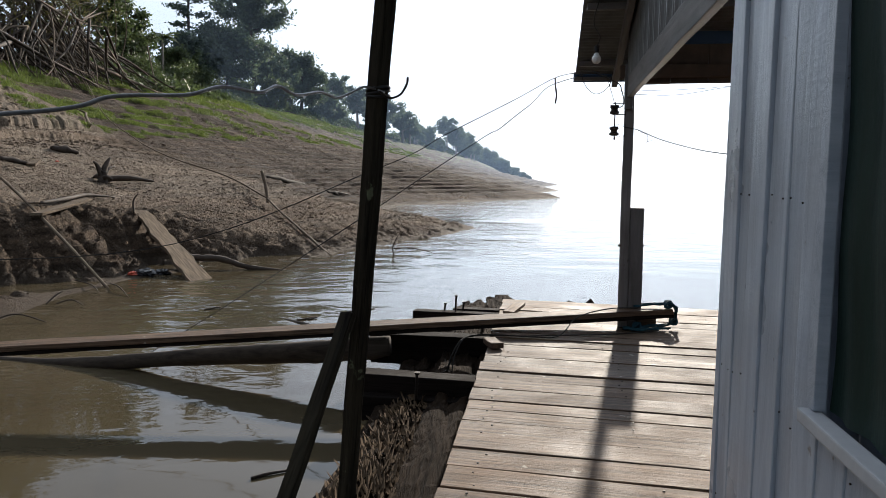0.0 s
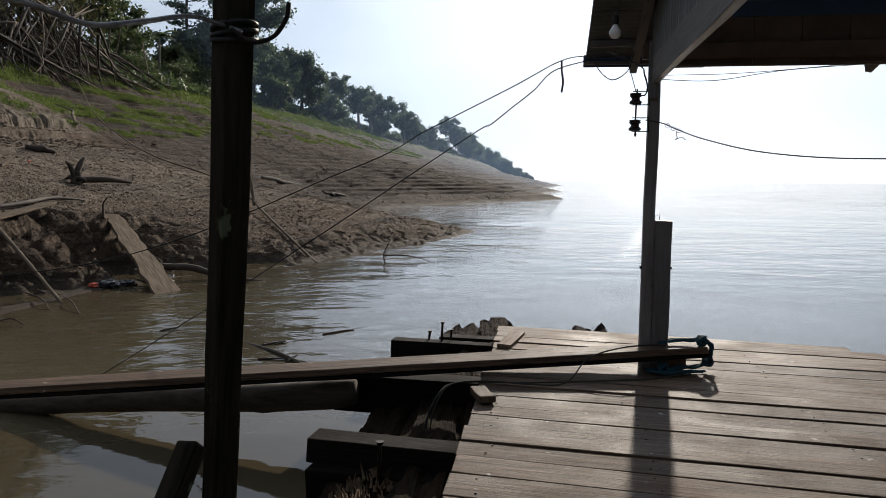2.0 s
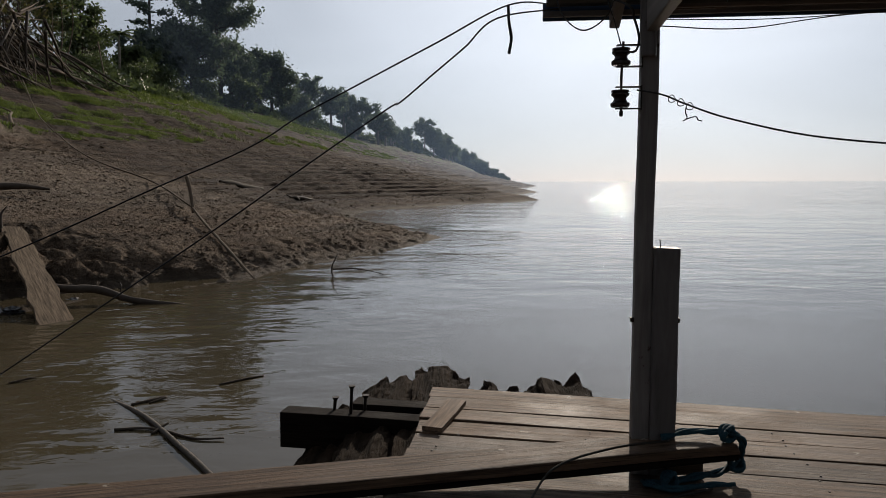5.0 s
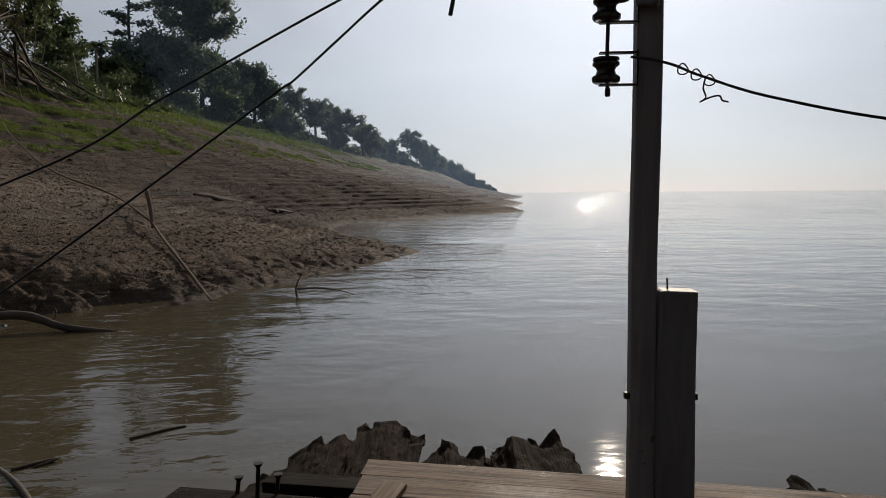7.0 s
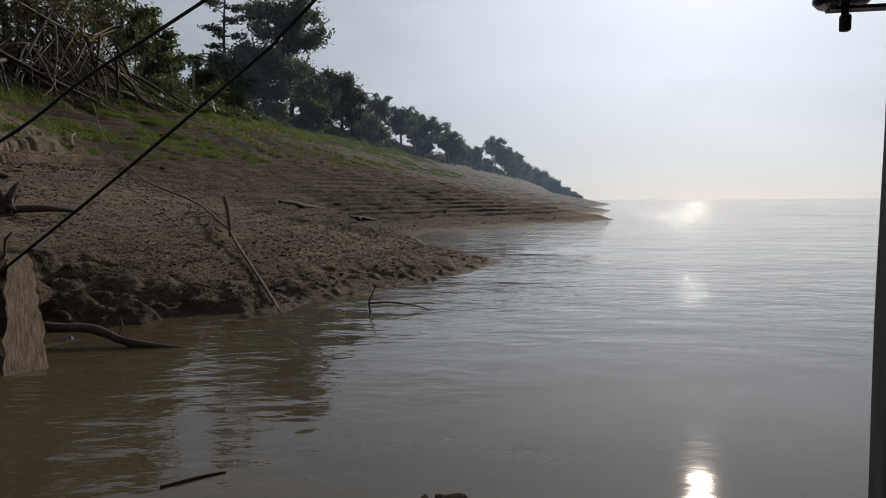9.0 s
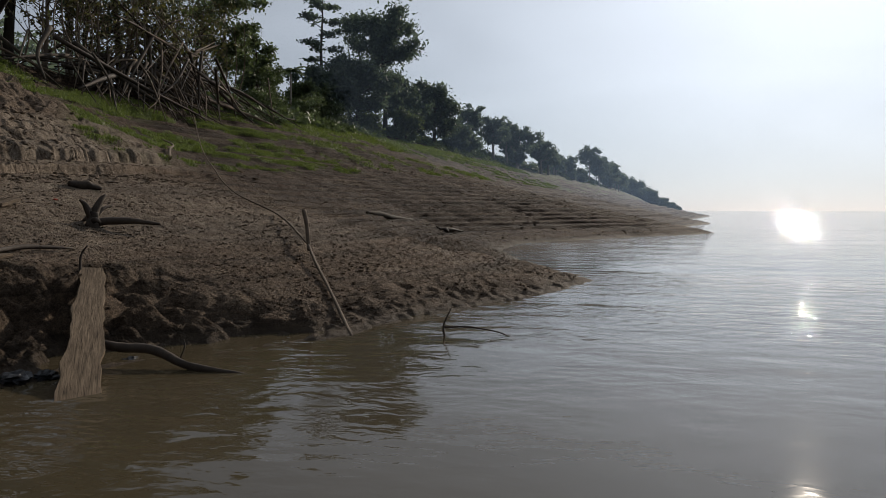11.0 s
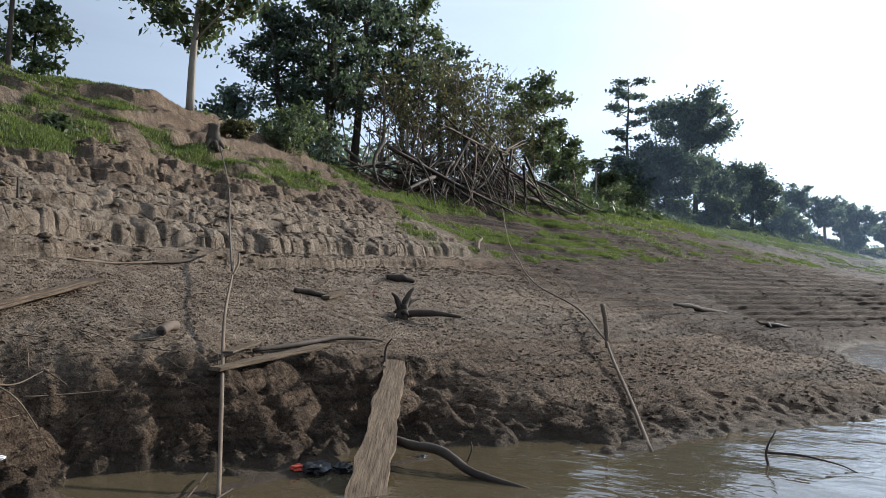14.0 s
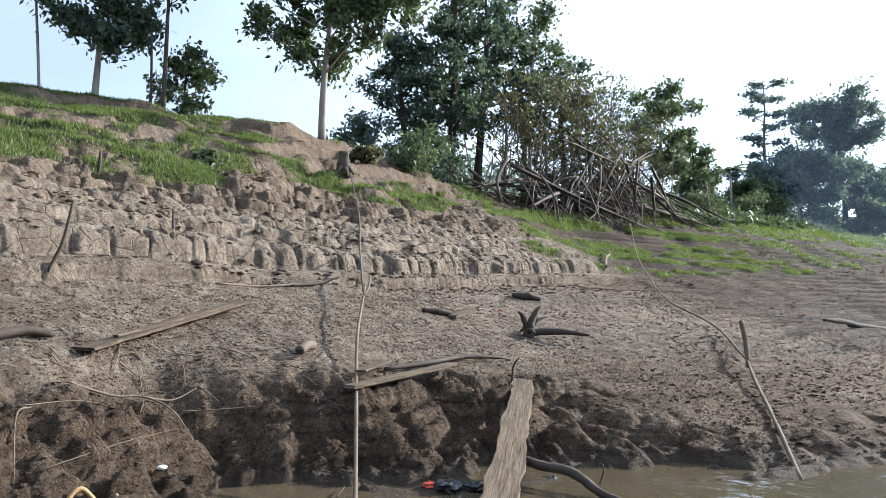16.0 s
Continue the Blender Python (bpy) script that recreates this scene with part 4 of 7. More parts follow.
# ---- the house wall, window and roof ----
wall = thing("wall_side", house(0, 0, 0), "board wall of a floating house in worn blue-white paint", "wall", kind="structure", turn=HOUSE)
along = 0.0
WALL_NAIL = nail_mesh(0.003, M_IRON)
boards = (0.06, 0.155, 0.17, 0.165, 0.17, 0.16, 0.17, 0.16, 0.17, 0.165, 0.17, 0.16, 0.17, 0.165, 0.16, 0.17, 0.17, 0.16, 0.17)
WIN0, WIN1, SILL, HEAD = 1.05, 2.2, 1.475, 2.75
for k, w in enumerate(boards):
    for z0, z1 in (((DECK_Z - 0.1, SILL - 0.03), (HEAD, 3.9)) if WIN0 < along + w / 2 < WIN1 else ((DECK_Z - 0.1, 3.9),)):
        bm = worn_plank(z1 - z0, w - 0.004, 0.024, rng, 6, 0.0025)
        ob = part("board", bm, M_WALL, wall)
        ob.matrix_local = Matrix.Translation((0.012 + rng.uniform(-0.003, 0.003), -along - w / 2, (z0 + z1) / 2)) @ Matrix(((0, 0, 1, 0), (0, 1, 0, 0), (-1, 0, 0, 0), (0, 0, 0, 1)))
        for level in (0.82, 1.36, 2.0, 2.66, 3.3):
            if z0 < level < z1 and k < 12:
                for side in (-1, 1):
                    nail = new("nail", WALL_NAIL)
                    nail.parent = ob
                    nail.location = ((z0 + z1) / 2 - level + rng.uniform(-0.02, 0.02), side * w * 0.3, -0.0135)
    along += w
for z in (0.8, 1.34, 2.66, 3.3):
    part("rail", box(0.05, along, 0.06, (0.052, -along / 2, z), 0.004), M_DARKWOOD, wall)
front_wall = thing("wall_front", house(0.03, 0, 0), "board front of the house facing the deck", "wall", kind="structure", turn=HOUSE)
for k in range(24):
    ob = part("board", worn_plank(3.3, 0.166, 0.024, rng, 4, 0.002), M_WALL, front_wall)
    ob.matrix_local = Matrix.Translation((0.085 + 0.17 * k, -0.013, 2.2)) @ Matrix(((0, 1, 0, 0), (0, 0, 1, 0), (1, 0, 0, 0), (0, 0, 0, 1)))
back_wall = tagged(part("wall_back", box(4.1, 0.05, 3.3, (0, 0, 0)), M_WALL, None), "plain board back wall of the house", "wall", kind="structure")
back_wall.matrix_world = Matrix.Translation(house(2.1, -3.05, 2.2)) @ Matrix.Rotation(HOUSE, 4, "Z")
far_wall = tagged(part("wall_far_side", box(0.05, 3.0, 3.3, (0, 0, 0)), M_WALL, None), "plain board side wall of the house", "wall", kind="structure")
far_wall.matrix_world = Matrix.Translation(house(4.14, -1.52, 2.2)) @ Matrix.Rotation(HOUSE, 4, "Z")

window = thing("window_1", house(0, 0, 0), "unglazed window hung with a dark green screen", "window", kind="structure", turn=HOUSE)
part("window_frame", box(0.03, 0.05, HEAD - SILL, (-0.008, -WIN0 + 0.012, (HEAD + SILL) / 2), 0.003), M_WALL, window)
part("window_frame", box(0.03, 0.05, HEAD - SILL, (-0.008, -WIN1 - 0.012, (HEAD + SILL) / 2), 0.003), M_WALL, window)
part("window_frame", box(0.03, WIN1 - WIN0 + 0.1, 0.06, (-0.008, -(WIN0 + WIN1) / 2, HEAD), 0.003), M_WALL, window)
part("window_sill", box(0.05, WIN1 - WIN0 + 0.06, 0.036, (-0.022, -(WIN0 + WIN1) / 2, SILL - 0.02), 0.006), M_TRIM, window)
sv, sf = [], []
for i in range(41):
    for j in range(21):
        y, z = -WIN0 - (WIN1 - WIN0) * i / 40, SILL + (HEAD - SILL) * j / 20
        sv.append((0.02 + 0.010 * math.sin(i * 1.1 + 0.25 * j) * (0.4 + 0.6 * math.sin(i * 0.3) ** 2) + 0.004 * math.sin(j * 0.7), y, z))
for i in range(40):
    for j in range(20):
        sf.append((i * 21 + j, (i + 1) * 21 + j, (i + 1) * 21 + j + 1, i * 21 + j + 1))
mesh_object("screen", sv, sf, M_SCREEN, window, "dark green woven screen", True)

# roof: tin sheets that rise from the front eave towards the house
ROOF_TILT = radians(17)
EAVE = Vector((1.34, 6.55, 3.21))
roof = thing("roof", EAVE, "low corrugated tin roof over the deck", "roof", kind="structure", turn=HOUSE)
width, depth = 0.80, 10.6
for k in range(13):
    v, f = [], []
    n = 96
    for j in range(2):
        for i in range(n + 1):
            s = k * width * 0.97 + width * i / n
            v.append((5.4 * j, -s * math.cos(ROOF_TILT), s * math.sin(ROOF_TILT) + 0.011 * math.sin(s / 0.066 * 2 * math.pi) + 0.005 * (k % 2)))
    f = [(i, i + 1, n + 2 + i, n + 1 + i) for i in range(n)]
    sheet = mesh_object("roof_sheet", v, f, M_TIN, roof, "", True)
    mod = sheet.modifiers.new("thick", "SOLIDIFY")
    mod.thickness = 0.004
roof_m = Matrix.Translation(EAVE) @ Matrix.Rotation(HOUSE, 4, "Z")


def roofp(u, back, drop=0.0):
    return roof_m @ Vector((u, -back * math.cos(ROOF_TILT), back * math.sin(ROOF_TILT) - drop))


for back in (0.35, 1.5, 2.8):
    timber("purlin", roofp(0.03, back, 0.045), roofp(5.2, back, 0.045), 0.05, 0.06, M_POSTPAINT, "painted roof batten under the tin", "beam", group="roof battens")
timber("rafter", roofp(0.42, 0.05, 0.13), roofp(0.36, 4.6, 0.13), 0.06, 0.10, M_POSTPAINT, "painted rafter under the roof's edge", "beam", group="rafters")
timber("rafter", roofp(2.4, 0.05, 0.13), roofp(2.4, 6.0, 0.13), 0.06, 0.10, M_POSTPAINT, "painted rafter under the roof", "beam", group="rafters")
# boards below the roof along the line of posts
fascia = thing("eave_board", (1.76, 5.63, 2.98), "dark stained board skirt below the roof's edge", "fascia", turn=HOUSE)
for i in range(15):
    sag = 0.035 * math.sin(math.pi * i / 14)
    bm = worn_plank(0.50, 0.345, 0.02, rng, 4, 0.002)
    ob = part("board", bm, M_TARP, fascia)
    ob.matrix_local = Matrix.Translation((0.175 + 0.35 * i, 0.01, 0.25 + sag)) @ Matrix(((0, 1, 0, 0), (0, 0, 1, 0), (1, 0, 0, 0), (0, 0, 0, 1)))
part("strip", box(5.2, 0.012, 0.13, (2.6, -0.012, 0.44), 0.002), M_BLUETARP, fascia, "dark blue strip above the boards")
part("edge_batten", box(5.2, 0.03, 0.018, (2.6, -0.006, 0.012), 0.004), M_TARP, fascia)
eave = thing("eave_strip", EAVE, "dark blue strip under the tin at the eave's corner", "fascia", turn=HOUSE)
part("strip", box(5.3, 0.02, 0.11, (2.63, 0.02, -0.03), 0.004), M_BLUETARP, eave)
part("batten", box(5.3, 0.03, 0.035, (2.63, -0.03, -0.055), 0.004), M_POSTPAINT, eave)
# tin cladding that stands on the tie beam
clad = thing("gable_cladding", (1.70, 5.55, 3.03), "grey corrugated tin cladding above the tie beam", "cladding")
gv, gf = [], []
g0, g1 = Vector((1.70, 5.50, 0)), house(0.12, 0.1, 0)
for i in range(181):
    p = g0.lerp(Vector((g1.x, g1.y, 0)), i / 180)
    off = 0.009 * math.sin(i / 180 * (g1 - g0).length / 0.076 * 2 * math.pi)
    top = EAVE.z + (EAVE.y - p.y) * math.tan(ROOF_TILT) * 0.98 - 0.05
    gv += [(p.x - 1.70 - 0.03 + off, p.y - 5.55, 0.0), (p.x - 1.70 - 0.03 + off, p.y - 5.55, top - 3.03)]
gf = [(2 * i, 2 * i + 2, 2 * i + 3, 2 * i + 1) for i in range(180)]
mesh_object("sheet", gv, gf, M_TIN, clad, "", True)

# post, its doubling board and the tie beam
post = thing("veranda_post", (1.70, 5.55, DECK_Z), "grey painted veranda post with peeling paint at its foot", "post", turn=radians(-6))
ob = part("shaft", worn_plank(2.36, 0.088, 0.075, rng, 14, 0.003), M_POSTPAINT, post)
ob.matrix_local = Matrix.Translation((0.004, 0, 1.18)) @ Matrix(((0, 1, 0, 0), (0, 0, 1, 0), (1, 0, 0, 0), (0, 0, 0, 1)))
ob = part("doubling_board", worn_plank(1.19, 0.128, 0.095, rng, 10, 0.003), M_POSTPAINT, post, "short grey board bolted beside the post")
ob.matrix_local = Matrix.Translation((0.113, -0.008, 0.60)) @ Matrix(((0, 1, 0, 0), (0, 0, 1, 0), (1, 0, 0, 0), (0, 0, 0, 1)))
for x in (-0.048, 0.182):
    part("bolt", box(0.022, 0.024, 0.024, (x, -0.01, 0.82), 0.004), M_IRON, post)
tube("nail", [(0.085, -0.01, 1.18), (0.084, -0.008, 1.21), (0.082, -0.01, 1.235)], [0.003, 0.003], M_IRON, post, 6)
timber("tie_beam", (1.71, 5.60, 2.93), tuple(house(0.10, -0.1, 2.97)), 0.055, 0.20, M_POSTPAINT, "pale painted tie beam from post to house", "beam", wear=0.004)
timber("wall_plate", (1.62, 5.60, 3.10), (6.2, 5.06, 3.12), 0.06, 0.12, M_TARP, "dark beam along the post tops", "beam")
timber("post_cap", (1.68, 5.48, 2.72), (1.69, 5.50, 3.16), 0.07, 0.05, M_POSTPAINT, "short painted cleat at the post top", "beam")

# insulators on their bracket
rack = thing("insulator_rack", (1.56, 5.53, 2.46), "two brown spool insulators on a rusty wall bracket", "insulator", turn=radians(-6))


def spool(z):
    bm = bmesh.new()
    prof = [(0.0, -0.042), (0.040, -0.042), (0.047, -0.034), (0.047, -0.022), (0.034, -0.012), (0.030, 0.0), (0.034, 0.010), (0.045, 0.018), (0.045, 0.026), (0.036, 0.030), (0.045, 0.034), (0.043, 0.042), (0.0, 0.044)]
    vs = [bm.verts.new((r, 0, h)) for r, h in prof]
    es = [bm.edges.new((p, q)) for p, q in zip(vs, vs[1:])]
    bmesh.ops.spin(bm, geom=vs + es, cent=(0, 0, 0), axis=(0, 0, 1), angle=2 * math.pi, steps=20)
    bmesh.ops.remove_doubles(bm, verts=bm.verts, dist=1e-5)
    bmesh.ops.translate(bm, vec=(0, 0, z), verts=bm.verts)
    return bm


for z in (0.06, 0.265):
    part("spool", spool(z), M_CERAMIC, rack, "dark glazed spool insulator")
tube("rod", [(0.006, 0, -0.02), (0.004, 0, 0.15), (0.01, 0, 0.34)], [0.0065, 0.0065], M_IRON, rack, 8)
part("rod_tip", box(0.018, 0.018, 0.03, (0.006, 0, -0.012), 0.006), M_IRON, rack)
for z in (0.012, 0.118, 0.218, 0.322):
    part("arm", box(0.125, 0.03, 0.006, (0.04, 0, z), 0.001), M_IRON, rack)
for z in (0.065, 0.27):
    part("back_plate", box(0.006, 0.034, 0.12, (0.102, 0, z), 0.001), M_IRON, rack)
rp = rack.matrix_world


def rack_point(x, y, z):
    return tuple(rp @ Vector((x, y, z)))


def cable(name, pts, r, material, label, category="cable", group="", steps=10):
    return tagged(tube(name, pts, [r, r], material, None, 6, steps), label, category, group)


cable("cable", [rack_point(0.04, 0.02, 0.29), rack_point(0.075, 0.01, 0.30), rack_point(0.085, 0.0, 0.36), rack_point(0.06, 0.0, 0.45), rack_point(0.02, 0, 0.52), (1.40, 5.9, 3.15)], 0.006, M_CABLE, "short black tail tied to the insulator")
cable("cable", [rack_point(0.0, 0.0, 0.32), rack_point(-0.05, 0, 0.48), rack_point(-0.10, 0.1, 0.62), (1.32, 5.9, 3.14)], 0.003, M_CABLE, "thin black wire hanging from the roof's edge")
cable("cable", [(1.30, 6.0, 3.16), (1.34, 5.9, 3.0), (1.42, 5.75, 2.90), (1.52, 5.65, 2.96), (1.55, 5.6, 3.1)], 0.004, M_CABLE, "loop of thin black wire under the eave")
cable("cable", [(1.635, 5.50, 2.56), (1.70, 5.47, 2.545), (1.78, 5.49, 2.53), (1.86, 5.46, 2.49), (2.05, 5.35, 2.405), (2.4, 5.15, 2.305), (2.9, 4.9, 2.255), (3.6, 4.5, 2.265), (4.6, 3.9, 2.35)], 0.0045, M_CABLE, "slack black wire tied to the veranda post")
for i in range(3):
    c = Vector((1.80 + 0.045 * i, 5.47, 2.515 - 0.018 * i))
    ring = [c + Vector((0.017 * math.cos(a), 0.008 * math.sin(2 * a), 0.018 * math.sin(a))) for a in [k * math.pi / 4 for k in range(9)]]
    cable("cable", ring, 0.0024, M_CABLE, "twist of wire round the slack cable", steps=3)
cable("cable", [(1.87, 5.46, 2.48), (1.865, 5.46, 2.45), (1.872, 5.455, 2.42), (1.85, 5.45, 2.405), (1.885, 5.45, 2.42), (1.915, 5.45, 2.425), (1.925, 5.45, 2.41), (1.945, 5.45, 2.405)], 0.003, M_CABLE, "loose bent end of wire", steps=5)
cable("cable", [(1.72, 5.5, 2.87), (2.2, 5.6, 2.88), (2.9, 5.8, 3.0), (4.2, 6.0, 3.12)], 0.003, M_CABLE, "black cable slung below the eave")
cable("cable", [(1.72, 5.5, 2.90), (2.6, 5.75, 2.97), (4.2, 6.05, 3.16)], 0.0025, M_CABLE, "black cable slung below the eave")
# lines from the roof's corner to the shore
KNOT = (1.05, 6.05, 3.10)
cable("mooring_wire", [(1.40, 6.6, 3.24), KNOT, (0.62, 5.95, 2.86), (-0.075, 6.04, 2.515), (-0.80, 6.10, 2.155), (-3.4, 6.2, 1.25), (-7.6, 6.4, 1.05)], 0.0048, M_CABLE, "black wire from the roof's corner to the bank", group="wires to the bank")
cable("mooring_wire", [(1.42, 6.55, 3.2), (0.98, 5.92, 3.0), (0.795, 5.79, 2.82), (0.63, 5.84, 2.69), (0.44, 5.90, 2.54), (0.36, 5.98, 2.51), (-0.26, 6.14, 2.11), (-0.91, 6.2, 1.675), (-2.4, 6.25, 0.70), (-3.6, 6.3, -0.05)], 0.0048, M_CABLE, "black wire from the roof's corner to the water", group="wires to the bank")
cable("cable", [KNOT, (1.06, 6.10, 3.02), (1.075, 6.11, 2.93), (1.06, 6.09, 2.84)], 0.009, M_CABLE, "loose black cable end hanging at the knot")
# bulb
bulb = thing("light_bulb", (1.25, 4.90, 3.10), "unlit white bulb hanging under the roof", "light bulb")
bm = bmesh.new()
bmesh.ops.create_uvsphere(bm, u_segments=16, v_segments=10, radius=0.042)
for v in bm.verts:
    if v.co.z > 0.02:
        v.co.x *= 0.7
        v.co.y *= 0.7
        v.co.z *= 1.5
part("glass", bm, M_GLASS, bulb)
bm = bmesh.new()
bmesh.ops.create_cone(bm, cap_ends=True, segments=14, radius1=0.02, radius2=0.024, depth=0.06, matrix=Matrix.Translation((0, 0, 0.085)))
part("socket", bm, M_CABLE, bulb)
tube("flex", [(0, 0, 0.11), (0.03, 0.02, 0.2), (-0.02, 0.05, 0.34), (0.05, 0.0, 0.62)], [0.004, 0.004], M_CABLE, bulb, 6)

# ---- landing: gangplank, its log, the dark post ----
ga, gb = Vector((2.15, 5.50, 0.75)), Vector((-9.6, 4.22, 0.24))
gang = thing("gangplank", (ga + gb) / 2, "long gangplank beam with a worn grey top and dark sides", "gangplank")
gang.matrix_world = Matrix.Translation((ga + gb) / 2) @ (gb - ga).to_track_quat("X", "Z").to_matrix().to_4x4()
# the plank's lower edge is a separate near-black strip
ob = part("beam", worn_plank((gb - ga).length, 0.235, 0.032, rng, 40, 0.006), M_DARKWOOD, gang, "near-black lower side of the gangplank")
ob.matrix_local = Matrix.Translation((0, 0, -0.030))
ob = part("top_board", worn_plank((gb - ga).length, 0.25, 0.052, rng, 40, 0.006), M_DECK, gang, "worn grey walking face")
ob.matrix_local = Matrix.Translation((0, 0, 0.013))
timber("wood_block", (0.335, 4.80, 0.607), (0.40, 4.54, 0.612), 0.115, 0.05, M_DECK, "short offcut of timber lying on the deck", "wood block", wear=0.003)
timber("support_block", (1.82, 5.50, 0.645), (2.02, 5.53, 0.645), 0.08, 0.11, M_DECK, "short block that props the gangplank", "wood block", wear=0.003)
log = tube("landing_log", [(-0.6, 5.30, 0.42), (-1.1, 5.33, 0.36), (-2.4, 5.62, 0.22), (-4.6, 6.15, -0.03), (-7.2, 6.7, 0.0)], [0.10, 0.115, 0.09, 0.068, 0.06], M_LOG, None, 14, 8, 0.16)
tagged(log, "peeled round log lying beside the gangplank", "log")
mooring = thing("boat_post", (-0.573, 1.772, -0.6), "dark mossy post leaning at the raft's edge", "post")
mooring.matrix_world = Matrix.Translation((-0.573, 1.772, -0.6)) @ Vector((0.0945, -0.130, 1)).to_track_quat("Z", "Y").to_matrix().to_4x4() @ Matrix.Rotation(radians(12), 4, "Z")
ob = part("shaft", worn_plank(4.6, 0.066, 0.06, rng, 22, 0.004), M_MOSSPOST, mooring)
ob.matrix_local = Matrix.Translation((0, 0, 2.3)) @ Matrix(((0, 1, 0, 0), (0, 0, 1, 0), (1, 0, 0, 0), (0, 0, 0, 1)))
timber("brace", (-0.425, 1.44, 1.475), (-0.82, 0.63, 0.12), 0.06, 0.045, M_MOSSPOST, "dark plank braced against the mossy post", "brace")
cable("shore_cable", [(-0.26, 1.33, 2.375), (-0.30, 1.34, 2.39), (-0.33, 1.24, 2.385), (-0.36, 1.10, 2.345), (-0.39, 0.98, 2.315), (-0.42, 0.85, 2.318), (-0.455, 0.66, 2.287), (-0.48, 0.53, 2.296), (-0.50, 0.42, 2.266), (-0.555, 0.28, 2.262), (-0.60, 0.16, 2.228), (-0.69, 0.0, 2.206), (-0.80, -0.17, 2.155), (-1.3, -0.9, 2.05), (-3.0, -3.0, 1.9)], 0.0048, M_ALU, "twisted bare aluminium cable tied to the mossy post")
cable("shore_cable", [(-0.28, 1.33, 2.38), (-0.24, 1.33, 2.355), (-0.20, 1.35, 2.37), (-0.175, 1.36, 2.41), (-0.17, 1.36, 2.44)], 0.005, M_IRON, "bent iron hook on the mossy post")
for k in range(3):
    c = Vector((-0.29, 1.385, 2.37 + 0.012 * k))
    ring = [c + Vector((0.046 * math.cos(a), 0.044 * math.sin(a), 0.008 * math.sin(a + k))) for a in [q * math.pi / 6 for q in range(13)]]
    cable("shore_cable", ring, 0.005, M_CABLE, "black wire wound round the mossy post", steps=2)

# ropes on the gangplank's end
rope_top = [(1.80, 5.46, 0.80), (1.92, 5.50, 0.82), (2.05, 5.47, 0.83), (2.13, 5.42, 0.84), (2.19, 5.42, 0.80), (2.20, 5.45, 0.72), (2.18, 5.50, 0.64), (2.08, 5.44, 0.62), (1.95, 5.38, 0.63), (1.80, 5.35, 0.61), (1.68, 5.36, 0.61), (1.80, 5.28, 0.61), (1.98, 5.31, 0.615), (2.10, 5.30, 0.62)]
rope = thing("rope", (0, 0, 0), "frayed teal rope knotted round the gangplank's end", "rope")
for k in range(3):
    pts = [Vector(p) + Vector((0.012 * math.cos(2.1 * k + 1.9 * i), 0.014 * math.sin(2.1 * k + 1.9 * i), 0.008 * math.sin(2.1 * k + 2.6 * i))) for i, p in enumerate(rope_top)]
    tube("strand", pts, [0.010, 0.010], M_ROPE, rope, 7, 6)
for p in ((2.12, 5.43, 0.835), (2.19, 5.47, 0.66), (1.80, 5.34, 0.63)):
    v, f = [], []
    for j in range(3):
        c = [Vector(p) + Vector((0.035 * math.cos(a + j), 0.03 * math.sin(a * 1.0 + j * 2), 0.028 * math.sin(a + j * 1.3))) for a in [q * 0.7 for q in range(10)]]
        vv, fv2 = tube_data(smooth_path(c, 3), [0.013, 0.013], 6)
        v, f = merge([(v, f), (vv, fv2)])
    mesh_object("knot", v, f, M_ROPE, rope, "", True)
cable("mooring_rope", [(1.82, 5.42, 0.80), (1.5, 5.32, 0.80), (1.2, 5.24, 0.73), (1.0, 5.02, 0.60), (0.75, 4.95, 0.60), (0.45, 4.98, 0.61), (0.22, 4.92, 0.62), (0.10, 4.80, 0.60), (0.02, 4.70, 0.45), (0.0, 4.66, 0.25), (0.02, 4.68, 0.10)], 0.006, M_ROPEDARK, "dark rope trailing over the deck's edge", "rope")
cable("mooring_rope", [(2.0, 5.30, 0.60), (1.6, 5.15, 0.595), (1.2, 5.06, 0.60), (0.7, 4.99, 0.60), (0.2, 4.97, 0.60), (0.05, 4.78, 0.56), (-0.04, 4.66, 0.35), (-0.05, 4.62, 0.12)], 0.0065, M_ROPEDARK, "dark rope trailing over the deck's edge", "rope")
cable("mooring_rope", [(0.06, 4.83, 0.56), (-0.02, 4.74, 0.4), (-0.02, 4.72, 0.2), (0.02, 4.78, 0.12)], 0.0065, M_ROPEDARK, "dark rope trailing over the deck's edge", "rope")
cable("mooring_rope", [(-0.2, 6.2, 0.25), (-0.7, 6.55, 0.03), (-1.3, 7.3, 0.02), (-2.0, 8.2, 0.012), (-2.7, 8.9, -0.03)], 0.022, M_ROPEOLD, "thick wet rope that dips into the river", "rope")


# ---- things that lie on the bank ----
def on(x, y, up=0.0):
    return (x, y, gz(x, y) + up)


def stick(name, pts, radii, material, label, category="driftwood", group="", sides=8, rough=0.25, steps=6):
    return tagged(tube(name, pts, radii, material, None, sides, steps, rough), label, category, group)


def slab(name, a, b, w, h, material, label, category="board", taper=1.0, roll=0.0, wear=0.02, cuts=26):
    a, b = Vector(a), Vector(b)
    d = b - a
    bm = worn_plank(d.length, w, h, rng, cuts, wear, taper, 0.006)
    ob = part(name, bm, material, None)
    ob.matrix_world = Matrix.Translation((a + b) / 2) @ d.to_track_quat("X", "Z").to_matrix().to_4x4() @ Matrix.Rotation(roll, 4, "X")
    return tagged(ob, label, category)


